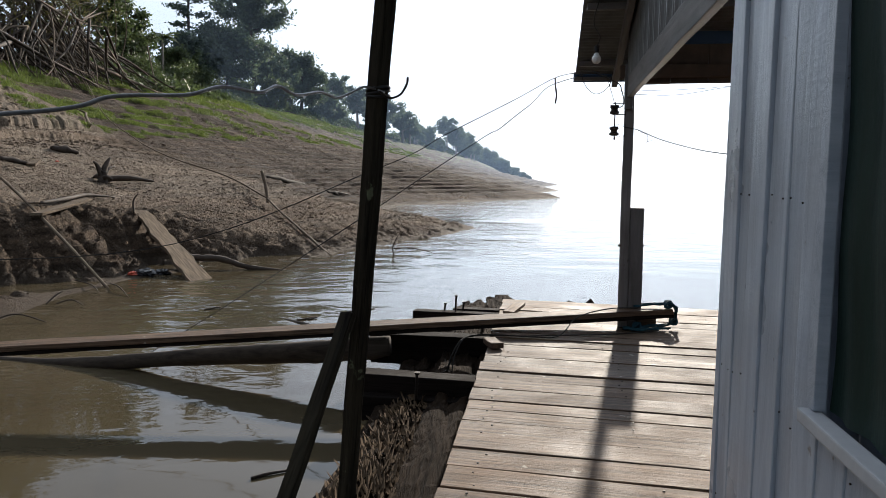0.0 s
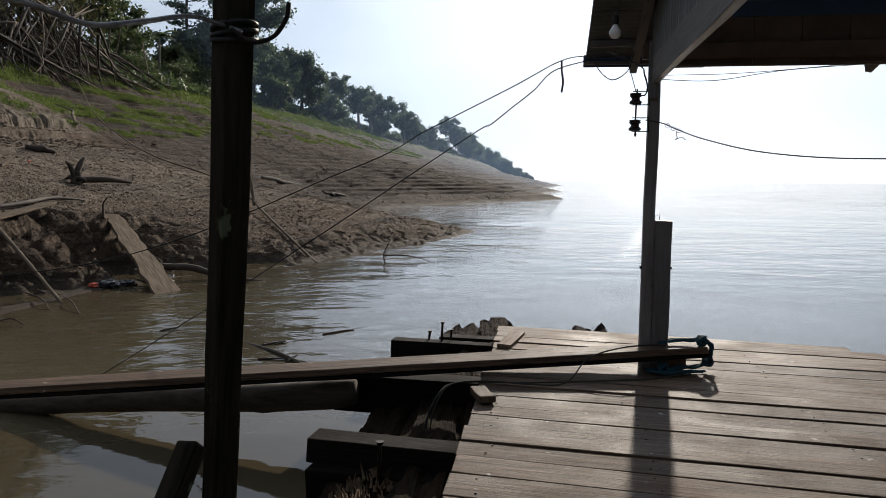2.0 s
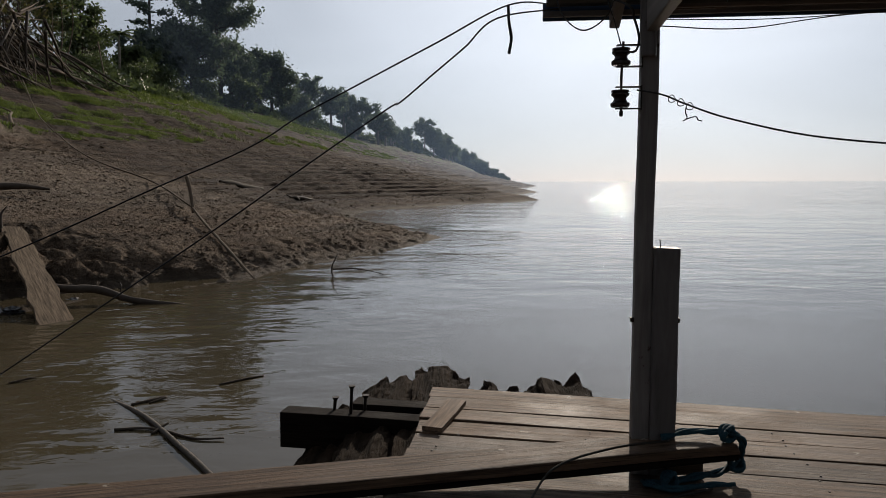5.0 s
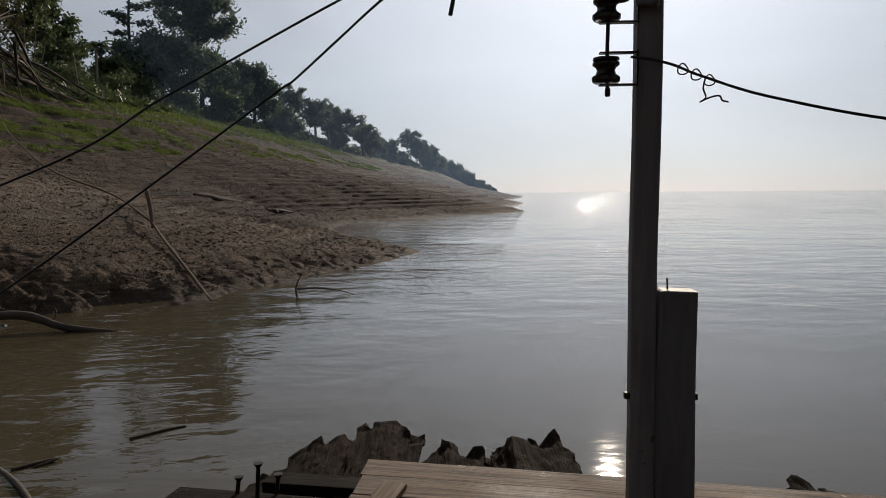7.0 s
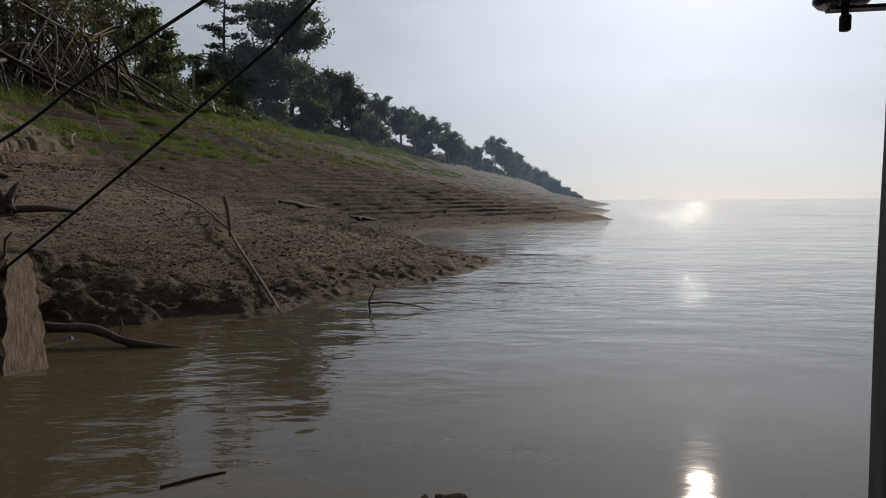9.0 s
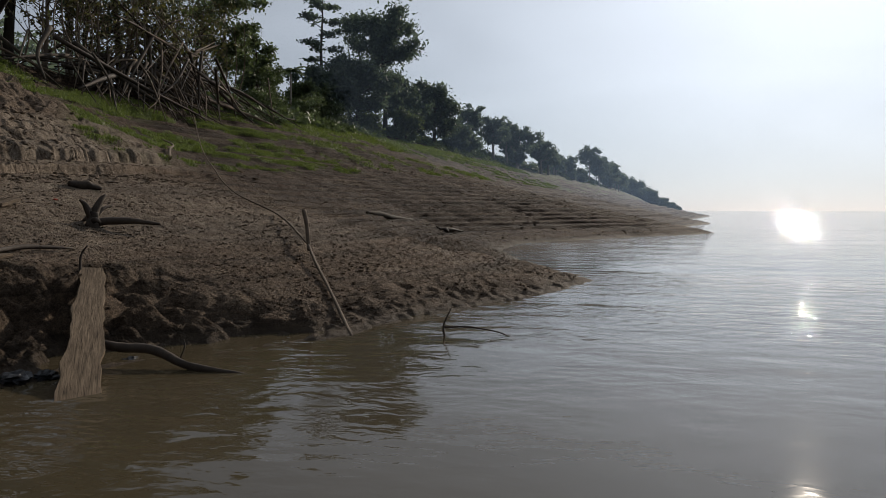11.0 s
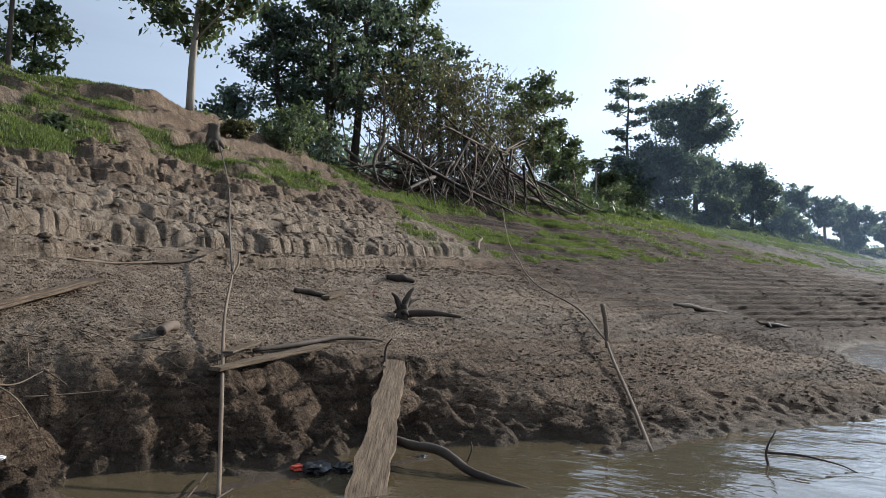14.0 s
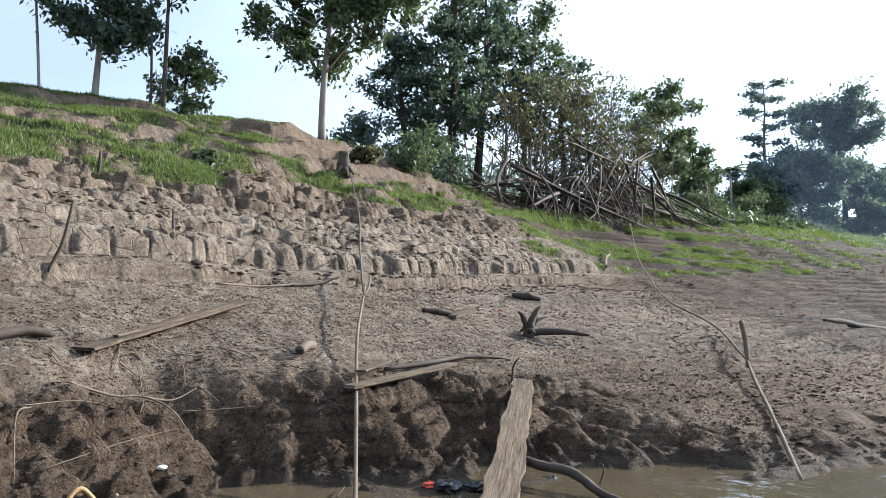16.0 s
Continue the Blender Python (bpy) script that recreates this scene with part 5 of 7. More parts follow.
slab("slab_plank", (-4.80, 12.2, -0.14), (-8.04, 16.55, 1.16), 0.50, 0.07, M_GREYWOOD, "split grey slab of timber from bank into water", "board", 0.82, radians(6), 0.035)
stick("driftwood_branch", [(-6.6, 14.4, 0.36), (-5.9, 14.35, 0.24), (-5.3, 14.4, 0.22), (-4.6, 14.2, 0.06), (-3.7, 14.2, -0.03)], [0.05, 0.075, 0.07, 0.06, 0.03], M_DRIFTDARK, "dark bent branch lying in the shallows", rough=0.35)
stick("driftwood_branch", [(-8.1, 16.3, 1.1), (-8.15, 16.4, 1.45), (-8.05, 16.45, 1.62)], [0.03, 0.02, 0.012], M_DRIFTDARK, "thin dead shoot beside the slab")
# mooring pole with its cable to the stump
stick("mooring_pole", [(-6.30, 11.36, -0.1), (-8.0, 12.6, 0.92), (-10.05, 14.1, 2.02), (-12.40, 16.0, 2.92), (-13.0, 16.45, 3.2)], [0.03, 0.032, 0.029, 0.023, 0.018], M_DRIFT, "long peeled pole propped from water to bank", "pole", rough=0.15)
stick("mooring_pole", [(-12.2, 15.85, 2.84), (-12.35, 16.1, 3.1), (-12.6, 16.3, 3.36)], [0.03, 0.025, 0.02], M_DRIFT, "forked end of the mooring pole", "pole")
cable("mooring_rope", [(-12.5, 16.05, 2.96), (-16.4, 18.8, 4.42), (-20.4, 21.65, 6.22), (-24.25, 24.0, 8.5)], 0.028, M_ROPEOLD, "taut grey rope from pole to stump", "rope")
stick("mooring_pole", [(-3.22, 17.2, -0.06), (-4.6, 19.6, 0.52), (-5.7, 21.4, 1.02), (-6.42, 22.65, 1.38)], [0.038, 0.036, 0.033, 0.03], M_DRIFT, "peeled pole leaning from water to bank", "pole", rough=0.2)
stick("stake", [(-6.35, 22.55, 1.22), (-6.46, 22.7, 1.75), (-6.62, 22.85, 2.28)], [0.05, 0.055, 0.06], M_DRIFT, "split stake driven into the bank", "stake")
stick("mooring_pole", [(-6.42, 22.65, 1.38), on(-8.9, 26.1, 0.14), on(-12.2, 29.7, 0.12), on(-15.0, 33.5, 0.12), on(-17.5, 37.1, 0.2), on(-22.3, 43.8, 0.3), on(-27.0, 50.5, 0.5)], [0.03, 0.03, 0.028, 0.026, 0.026, 0.026, 0.024], M_DRIFT, "long thin trunk lying up the bank", "pole", rough=0.2)
stick("twig", [(-1.62, 17.6, -0.05), (-1.68, 17.72, 0.18), (-1.55, 17.8, 0.50)], [0.022, 0.018, 0.008], M_DRIFTDARK, "dead twig standing in the river", "twig", "twigs in the water")
stick("twig", [(-1.66, 17.7, 0.16), (-1.2, 17.75, 0.17), (-0.75, 17.95, 0.07), (-0.45, 17.9, -0.02)], [0.02, 0.018, 0.012, 0.008], M_DRIFTDARK, "dead twig standing in the river", "twig", "twigs in the water")
for pts in ([(-2.1, 7.84, 0.015), (-1.9, 7.86, 0.02), (-1.7, 7.82, 0.02), (-1.35, 7.62, 0.015), (-1.1, 7.6, 0.03)], [(-1.75, 7.75, 0.01), (-1.70, 7.84, 0.04), (-1.66, 7.9, 0.07)], [(-2.25, 8.53, 0.01), (-2.1, 8.66, 0.02), (-1.99, 8.72, 0.03), (-2.1, 8.58, 0.01)],
            [(-1.61, 9.19, 0.01), (-1.4, 9.4, 0.015), (-1.24, 9.53, 0.01)], [(-1.35, 3.13, 0.01), (-1.25, 3.2, 0.02), (-1.12, 3.27, 0.015)], [(-3.85, 9.28, 0.01), (-3.7, 9.4, 0.03), (-3.66, 9.46, 0.02)], [(-6.4, 8.05, 0.02), (-6.3, 8.25, 0.12), (-6.1, 8.3, 0.13), (-5.7, 8.2, 0.02)],
            [(-6.5, 11.7, 0.05), (-6.0, 11.0, 0.12), (-5.55, 10.4, 0.0)], [(-7.3, 11.9, 0.10), (-6.6, 11.2, 0.12), (-6.2, 10.7, 0.02)], [(-6.42, 9.45, 0.05), (-6.35, 9.6, 0.22), (-6.3, 9.75, 0.3)], [(-6.3, 9.5, 0.05), (-6.1, 9.6, 0.12), (-5.85, 9.5, 0.02)], [(-5.2, 14.9, -0.02), (-5.15, 14.95, 0.25), (-5.2, 15.0, 0.38)]):
    stick("twig", [(p[0], p[1], p[2] * 0.7) for p in pts], [0.013, 0.012, 0.008], M_DRIFTDARK, "wet black twig at the water's edge", "twig", "twigs in the water", 6)
# boards, logs and stumps
slab("cut_board", on(-8.55, 12.85, 0.16), on(-8.85, 15.45, 0.12), 0.26, 0.06, M_GREYWOOD, "grey plank jutting over the eroded edge", wear=0.008)
slab("cut_board", on(-8.85, 13.3, 0.26), on(-9.4, 14.3, 0.12), 0.20, 0.035, M_GREYWOOD, "short grey board leaning on the plank", wear=0.008)
slab("cut_board", on(-10.6, 9.4, 0.10), on(-12.55, 13.0, 0.12), 0.46, 0.05, M_GREYWOOD, "long split grey board lying on mud", taper=0.7, wear=0.03)
slab("cut_board", on(-10.9, 10.0, 0.16), on(-12.3, 12.7, 0.17), 0.14, 0.04, M_GREYWOOD, "narrow splintered board lying on mud", taper=0.6, wear=0.02)
slab("cut_board", on(-15.5, 11.0, 0.08), on(-15.7, 12.2, 0.08), 0.16, 0.05, M_DRIFTDARK, "dark board lying at the ledge", wear=0.01)
slab("cut_board", on(-11.95, 18.4, 0.10), on(-12.3, 19.3, 0.12), 0.24, 0.08, M_GREYWOOD, "short split billet of pale wood", wear=0.012)
stick("driftwood_log", [on(-12.5, 17.9, 0.06), on(-12.35, 18.3, 0.09), on(-12.1, 18.7, 0.06)], [0.06, 0.09, 0.05], M_DRIFTDARK, "short dark log on the mud", "log")
stick("driftwood_log", [on(-9.2, 14.1, 0.06), on(-9.2, 15.1, 0.08), on(-9.3, 16.3, 0.08), on(-9.05, 17.25, 0.05)], [0.035, 0.055, 0.045, 0.02], M_DRIFTDARK, "dark half-buried log on the mud", "log", rough=0.4)
stick("driftwood_log", [on(-14.2, 13.2, 0.03), on(-14.4, 14.3, 0.03), on(-14.55, 15.4, 0.04), on(-14.65, 16.4, 0.06)], [0.02, 0.028, 0.032, 0.02], M_DRIFT, "pale dry branch lying below the ledge", "branch", rough=0.4)
stick("driftwood_log", [on(-14.5, 15.3, 0.03), on(-14.6, 16.2, 0.06), on(-14.7, 16.9, 0.22)], [0.03, 0.05, 0.02], M_DRIFTDARK, "dark twisted driftwood below the ledge", "branch", rough=0.6)
stick("driftwood_log", [on(-10.7, 8.2, 0.10), on(-10.9, 8.7, 0.12), on(-10.95, 9.1, 0.08)], [0.07, 0.08, 0.05], M_DRIFTDARK, "dark log end half buried in mud", "log", rough=0.4)
stick("driftwood_log", [on(-13.9, 22.9, 0.06), on(-13.6, 23.3, 0.10), on(-13.35, 23.6, 0.06)], [0.09, 0.14, 0.06], M_DRIFTDARK, "dark lump of driftwood on the mud", "log", rough=0.7)
stick("driftwood_log", [on(-12.2, 44.6, 0.10), on(-11.9, 46.0, 0.10), on(-11.5, 48.0, 0.06), on(-11.0, 50.2, 0.03)], [0.08, 0.17, 0.14, 0.08], M_DARKBARK, "dark driftwood trunk stranded on the bank", "log", rough=0.5)
for k, (dx, dy, dz) in enumerate(((0.9, 0.9, 0.15), (-0.8, 0.6, 0.3), (0.4, -0.9, 0.2), (-0.3, 1.8, 0.15), (0.8, 2.4, 0.1))):
    stick("root", [on(-9.0, 51.5, 0.15), (-9.0 + dx * 0.5, 51.5 + dy * 0.5, gz(-9.0, 51.5) + 0.08 + dz * 0.3), (-9.0 + dx, 51.5 + dy, gz(-9.0 + dx, 51.5 + dy) + dz * 0.5)], [0.14, 0.09, 0.03], M_DRIFTDARK, "tangled dark root stranded on the bank", "root", "stranded roots", rough=0.5)
pipe = stick("hollow_log", [on(-9.95, 12.78, 0.11), on(-10.06, 12.98, 0.11), on(-10.17, 13.2, 0.11)], [0.085, 0.085, 0.085], M_CLAY, "short cut log section on the mud", "log", sides=16, rough=0.05)
# a black disc stands for the shade inside the log's end
bm = bmesh.new()
bmesh.ops.create_circle(bm, cap_ends=True, segments=16, radius=0.062)
core = part("core", bm, M_BLACKBAG, pipe, "black disc put in for the hollow's shade")
dv = Vector((-9.95, 12.78, 0)) - Vector((-10.17, 13.2, 0))
core.matrix_world = Matrix.Translation(Vector(on(-9.95, 12.78, 0.11)) + dv.normalized() * 0.006) @ dv.to_track_quat("Z", "Y").to_matrix().to_4x4()


def root_stump(x, y, h, r, label, limbs, material, seed):
    rg = random.Random(seed)
    g = gz(x, y)
    ob = thing("tree_stump", (x, y, g), label, "stump")
    tube("bole", [(0, 0, -0.15), (0.01, 0, h * 0.4), (0.03, 0.02, h)], [r * 1.5, r, r * 0.8], material, ob, 12, 5, 0.35)
    for dx, dy, dz, q in limbs:
        tube("root", [(0, 0, h * 0.3), (dx * 0.5, dy * 0.5, h * 0.3 + dz * 0.6), (dx, dy, dz)], [q, q * 0.8, q * 0.35], material, ob, 8, 5, 0.35)
    return ob


root_stump(-10.6, 19.75, 0.35, 0.13, "dark stranded stump with upturned roots", ((0.10, 0.35, 0.75, 0.09), (-0.12, -0.25, 0.62, 0.08), (0.45, -0.3, 0.1, 0.08), (1.15, 0.95, 0.05, 0.10), (-0.35, 0.15, 0.15, 0.09), (0.1, 0.6, 0.5, 0.05)), M_DRIFTDARK, 3)
root_stump(-24.45, 23.75, 0.95, 0.27, "dark sawn tree stump at the rim of the bank", ((0.5, 0.2, -0.1, 0.12), (-0.3, 0.5, -0.1, 0.12), (0.3, -0.5, -0.15, 0.12), (0.7, -0.2, -0.3, 0.1)), M_DARKBARK, 4)
root_stump(-19.9, 15.7, 0.35, 0.12, "small dark stump on the grassy mound", ((0.3, 0.1, 0.2, 0.05), (-0.2, 0.2, 0.3, 0.05)), M_DARKBARK, 5)
for pts, r in (([on(-9.4, 8.9, 0.08), on(-9.45, 9.5, 0.18), on(-9.4, 9.95, 0.20), on(-9.1, 10.25, 0.18), on(-8.82, 10.55, 0.08)], 0.03), ([on(-9.42, 9.9, 0.2), on(-9.6, 10.4, 0.2), on(-9.76, 10.85, 0.12)], 0.025),
               ([on(-9.0, 8.4, 0.2), on(-8.6, 8.15, 0.15), on(-8.3, 8.1, 0.05)], 0.018), ([on(-8.9, 8.2, 0.06), on(-9.1, 9.2, 0.12), on(-9.4, 10.6, 0.12), on(-9.3, 11.8, 0.05)], 0.014), ([on(-8.3, 8.3, 0.1), on(-8.5, 9.3, 0.2), on(-8.9, 10.2, 0.15)], 0.012),
               ([on(-9.5, 10.5, 0.2), on(-9.35, 11.2, 0.15), on(-9.1, 11.7, 0.06)], 0.02), ([on(-9.2, 12.0, 0.05), on(-9.3, 12.4, 0.10), on(-9.0, 12.6, 0.05), on(-8.85, 12.95, 0.1)], 0.014)):
    pts = [(p[0], p[1], p[2] - 0.05) for p in pts]
    stick("dry_root", pts, [r * 0.6, r * 0.5, r * 0.25], M_DRIFT, "pale dry root lying over the eroded edge", "root", "dry roots")
rg = random.Random(11)
for k in range(34):
    x, y = rg.uniform(-10.8, -8.9), rg.uniform(7.6, 13.2)
    a, l = rg.uniform(0, 3.14), rg.uniform(0.25, 0.9)
    dx, dy = math.cos(a) * l, math.sin(a) * l
    stick("dry_root", [on(x, y, 0.02), on(x + dx * 0.5 + 0.05, y + dy * 0.5, 0.06), on(x + dx, y + dy, 0.02)], [0.010, 0.008, 0.004], M_DRIFT, "thin dry rootlet on the mud", "root", "dry roots", 5, 0.0, 4)
for pts, r in (([on(-13.9, 9.7, -0.1), on(-13.95, 9.95, 0.7), on(-14.1, 10.15, 1.3)], 0.035), ([on(-16.7, 13.2, -0.1), on(-16.75, 13.2, 0.6)], 0.03), ([on(-19.8, 12.3, -0.1), on(-19.85, 12.35, 0.7)], 0.05)):
    stick("stake", pts, [r, r, r * 0.7], M_DRIFTDARK, "thin dark stake standing in the mud", "stake", "stakes", 7)
stick("driftwood_branch", [on(-19.3, 36.0, 0.12), on(-20.2, 37.4, 0.25), on(-21.2, 39.2, 0.3), on(-23.4, 41.5, 0.3)], [0.10, 0.07, 0.05, 0.03], M_DRIFT, "pale broken branch lying in the grass", "branch")
stick("hose", [on(-7.9, 8.45, 0.02), on(-8.05, 8.55, 0.08), on(-8.12, 8.75, 0.10), on(-8.1, 8.98, 0.08), on(-8.05, 9.15, 0.04)], [0.028, 0.03, 0.02], plain("tan_bark", (0.25, 0.15, 0.06), (0.4, 0.26, 0.12)), "tan curved branch at the mud's edge", "branch")


def rag(name, x, y, size, material, label, category, seed):
    bm = bmesh.new()
    bmesh.ops.create_icosphere(bm, subdivisions=3, radius=size)
    for v in bm.verts:
        k = 1 + 0.55 * noise.noise(v.co * (2.2 / size) + Vector((seed, 0, 0)))
        v.co *= k
        v.co.z *= 0.45
    ob = part(name, bm, material, None)
    ob.location = on(x, y, size * 0.12)
    return tagged(ob, label, category)


rag("plastic_bag", -6.4, 13.0, 0.20, M_BLACKBAG, "crumpled black plastic bag at the water's edge", "bag", 1)
rag("plastic_bag", -6.18, 13.3, 0.15, M_BLACKBAG, "crumpled black plastic bag at the water's edge", "bag", 5)
rag("plastic_bag", -5.9, 14.7, 0.12, M_BLACKBAG, "crumpled black plastic bag beside the branch", "bag", 8)
rag("red_scrap", -6.6, 12.85, 0.10, M_RED, "torn red plastic scrap in the mud", "litter", 2)
rag("white_scrap", -8.39, 9.8, 0.06, M_WHITE, "small white plastic scrap in the gully", "litter", 3)
rag("red_scrap", -12.6, 20.9, 0.06, M_RED, "small red scrap on the mud", "litter", 6)


# ---- trees ----
def leaf_mesh(centres, size, rnd, flat=0.0, long=1.0):
    """One four-cornered leaf or leaf spray at each centre."""
    n = len(centres)
    c = np.asarray(centres, float)
    a = rnd.normal(size=(n, 3))
    a[:, 2] *= 1 - flat
    a /= np.linalg.norm(a, axis=1)[:, None]
    b = rnd.normal(size=(n, 3))
    b[:, 2] *= 1 - flat
    b -= a * (a * b).sum(1)[:, None]
    b /= np.linalg.norm(b, axis=1)[:, None]
    s = size * rnd.uniform(0.6, 1.3, (n, 1))
    a, b = a * s * long, b * s * 0.5
    droop = np.zeros((n, 3))
    droop[:, 2] = -0.25 * s[:, 0]
    v = np.stack([c - a, c + b + droop * 0.2, c + a + droop, c - b + droop * 0.2], 1).reshape(-1, 3)
    f = np.arange(4 * n).reshape(n, 4)
    return v, f


def fast_mesh(name, v, f, material, parent=None, label=""):
    me = bpy.data.meshes.new(name)
    me.vertices.add(len(v))
    me.vertices.foreach_set("co", np.asarray(v, np.float32).ravel())
    me.loops.add(f.size)
    me.loops.foreach_set("vertex_index", f.astype(np.int32).ravel())
    me.polygons.add(len(f))
    k = f.shape[1]
    me.polygons.foreach_set("loop_start", np.arange(0, f.size, k))
    me.polygons.foreach_set("loop_total", np.full(len(f), k))
    me.update()
    me.materials.append(material)
    ob = new(name, me)
    ob.parent = parent
    if label:
        ob["label"] = label
    return ob


def tree(x, y, h, r, label, seed, crown=0.45, width=3.0, limbs=9, leaves=2600, leaf=0.22, clump=0.7, bark=None, green=None, lean=(0, 0), flat=0.0, rise=0.55, bare=0.0, group="", name="tree", sides=7, base=None):
    """A tapered trunk with forking limbs and leaves in uneven clumps at their ends."""
    rg, rnd = random.Random(seed), np.random.RandomState(seed)
    g = gz(x, y) - 0.15 if base is None else base
    ob = thing(name, (x, y, g), label, "tree", group)
    bend = rg.uniform(0, 6.28)
    trunk = [Vector((lean[0] * f + 0.03 * h * math.sin(3 * f + bend) * f, lean[1] * f + 0.03 * h * math.cos(2.6 * f + bend) * f, h * 0.93 * f)) for f in [i / 9 for i in range(10)]]
    pieces = [tube_data(trunk, [r * 1.25, r, r * 0.85, r * 0.6, r * 0.2], sides + 2, 0.15, seed)]
    tips = []
    for i in range(limbs):
        f = crown + (0.96 - crown) * (i + rg.random() * 0.6) / limbs
        k = min(int(f * 9), 8)
        s = trunk[k].lerp(trunk[k + 1], f * 9 - k)
        ang = i * 2.4 + rg.uniform(-0.5, 0.5)
        out = width * (0.55 + 0.45 * math.sin(math.pi * min(1, 0.25 + (f - crown) / (1 - crown) * 0.8))) * rg.uniform(0.65, 1.1)
        up = out * rise * rg.uniform(0.4, 1.2)
        e = s + Vector((math.cos(ang) * out, math.sin(ang) * out, up))
        m = s.lerp(e, 0.5) + Vector((rg.uniform(-0.1, 0.1) * out, rg.uniform(-0.1, 0.1) * out, -0.06 * out))
        q = r * 0.42 * (1.1 - f * 0.6)
        path = smooth_path([s, m, e], 4)
        pieces.append(tube_data(path, [q, q * 0.6, q * 0.25], sides - 1, 0.1, seed + i))
        for j in range(4):
            t = path[3 + j] if j < 3 else e
            d = Vector((rg.uniform(-1, 1), rg.uniform(-1, 1), rg.uniform(-0.2, 0.9))) * out * 0.33
            pieces.append(tube_data([t, t + d * 0.5 + Vector((0, 0, 0.04 * out)), t + d], [q * 0.35, q * 0.22, q * 0.1], 4))
            tips.append((t + d, rg.uniform(0.6, 1.25)))
        tips.append((e, 1.1))
    tips.append((trunk[-1], 1.2))
    v, f = merge(pieces)
    mesh_object("trunk", v, f, bark or M_DARKBARK, ob, "", True)
    if leaves:
        leaves, leaf = int(leaves * 1.5), leaf * 0.78
        keep = [t for t in tips if rg.random() > bare]
        w = np.array([t[1] for t in keep])
        pick = rnd.choice(len(keep), leaves, p=w / w.sum())
        c = np.array([list(t[0]) for t in keep])[pick]
        off = rnd.normal(size=(leaves, 3))
        off *= (np.abs(rnd.normal(size=(leaves, 1))) ** 0.7 * clump * 0.70) / np.linalg.norm(off, axis=1)[:, None]
        off *= np.array([1, 1, 0.78]) * w[pick][:, None]
        lv, lf = leaf_mesh(c + off, leaf, rnd, flat)
        fast_mesh("crown", lv, lf, green or M_LEAF, ob)
    return ob


tree(-29.2, 25.7, 10.2, 0.17, "pale-trunked broadleaf tree with airy crown", 5, 0.36, 4.2, 18, 9500, 0.24, 1.0, M_BARK, M_LEAF, (0.4, 0.2), rise=0.75)
tree(-33.5, 16.1, 8.0, 0.15, "pale-trunked tree with dense dark crown", 6, 0.42, 2.6, 12, 6500, 0.20, 0.9, M_BARK, M_LEAFDARK, rise=0.5)
tree(-30.8, 18.2, 9.5, 0.10, "thin dark tree with bare forking top", 7, 0.55, 2.0, 9, 260, 0.2, 0.6, M_DARKBARK, M_LEAFDARK, (0.5, 0.3), rise=1.3, bare=0.5)
tree(-31.2, 17.8, 8.5, 0.06, "thin dark tree with bare forking top", 8, 0.5, 1.3, 7, 160, 0.2, 0.5, M_DARKBARK, M_LEAFDARK, (-0.3, 0.2), rise=1.3, bare=0.4)
tree(-33.5, 20.4, 4.6, 0.08, "slender young tree with ragged leaves", 9, 0.2, 1.4, 9, 1500, 0.2, 0.65, M_DARKBARK, M_LEAF, rise=0.4)
# tall dark group behind the fallen trees
tree(-37.5, 38.3, 12.5, 0.24, "dark rain-forest tree with lopsided crown", 21, 0.45, 2.4, 12, 2600, 0.24, 0.9, M_DARKBARK, M_LEAFDARK, (-0.2, -0.4), rise=0.35, group="dark forest trees")
tree(-36.0, 41.0, 19.0, 0.32, "tall dark rain-forest tree with layered clumps", 22, 0.30, 4.0, 18, 6500, 0.27, 1.05, M_DARKBARK, M_LEAFDARK, (0.2, 0.4), rise=0.3, group="dark forest trees")
tree(-38.6, 46.5, 20.0, 0.32, "tall dark rain-forest tree with layered clumps", 23, 0.32, 4.2, 17, 6000, 0.27, 1.05, M_DARKBARK, M_LEAFDARK, (0.5, 0.6), rise=0.35, group="dark forest trees")
tree(-37.0, 50.5, 18.0, 0.24, "tall forest tree with pale airy crown", 24, 0.35, 2.8, 15, 4200, 0.26, 1.1, M_BARK, M_LEAF, (0.4, 0.6), rise=0.6, group="dark forest trees")
tree(-36.5, 55.5, 14.0, 0.26, "dark forest tree behind the fallen ones", 25, 0.3, 3.6, 14, 3200, 0.27, 1.0, M_DARKBARK, M_LEAFDARK, rise=0.35, group="dark forest trees")
tree(-40.0, 36.0, 6.5, 0.15, "low dark tree at the forest's edge", 26, 0.25, 2.4, 11, 1800, 0.24, 0.9, M_DARKBARK, M_LEAFFARHAZE, rise=0.3, group="dark forest trees")
tree(-41.0, 43.5, 9.0, 0.2, "low dark tree at the forest's edge", 27, 0.2, 3.2, 13, 2800, 0.27, 1.0, M_DARKBARK, M_LEAFFARHAZE, rise=0.3, group="dark forest trees")
tree(-34.4, 67.0, 12.5, 0.2, "pale slender tree with feathery crown", 31, 0.25, 3.3, 14, 4200, 0.30, 1.15, M_BARK, M_LEAF, (0.4, 0.5), rise=0.6)
tree(-35.4, 76.5, 8.2, 0.15, "slender tree with sparse upright crown", 32, 0.25, 2.2, 11, 1900, 0.30, 0.85, M_DARKBARK, M_LEAF, rise=0.6)
tree(-36.5, 80.0, 5.5, 0.14, "low bushy tree on the bank's top", 33, 0.1, 2.6, 11, 3000, 0.32, 1.0, M_DARKBARK, M_LEAF, rise=0.3)


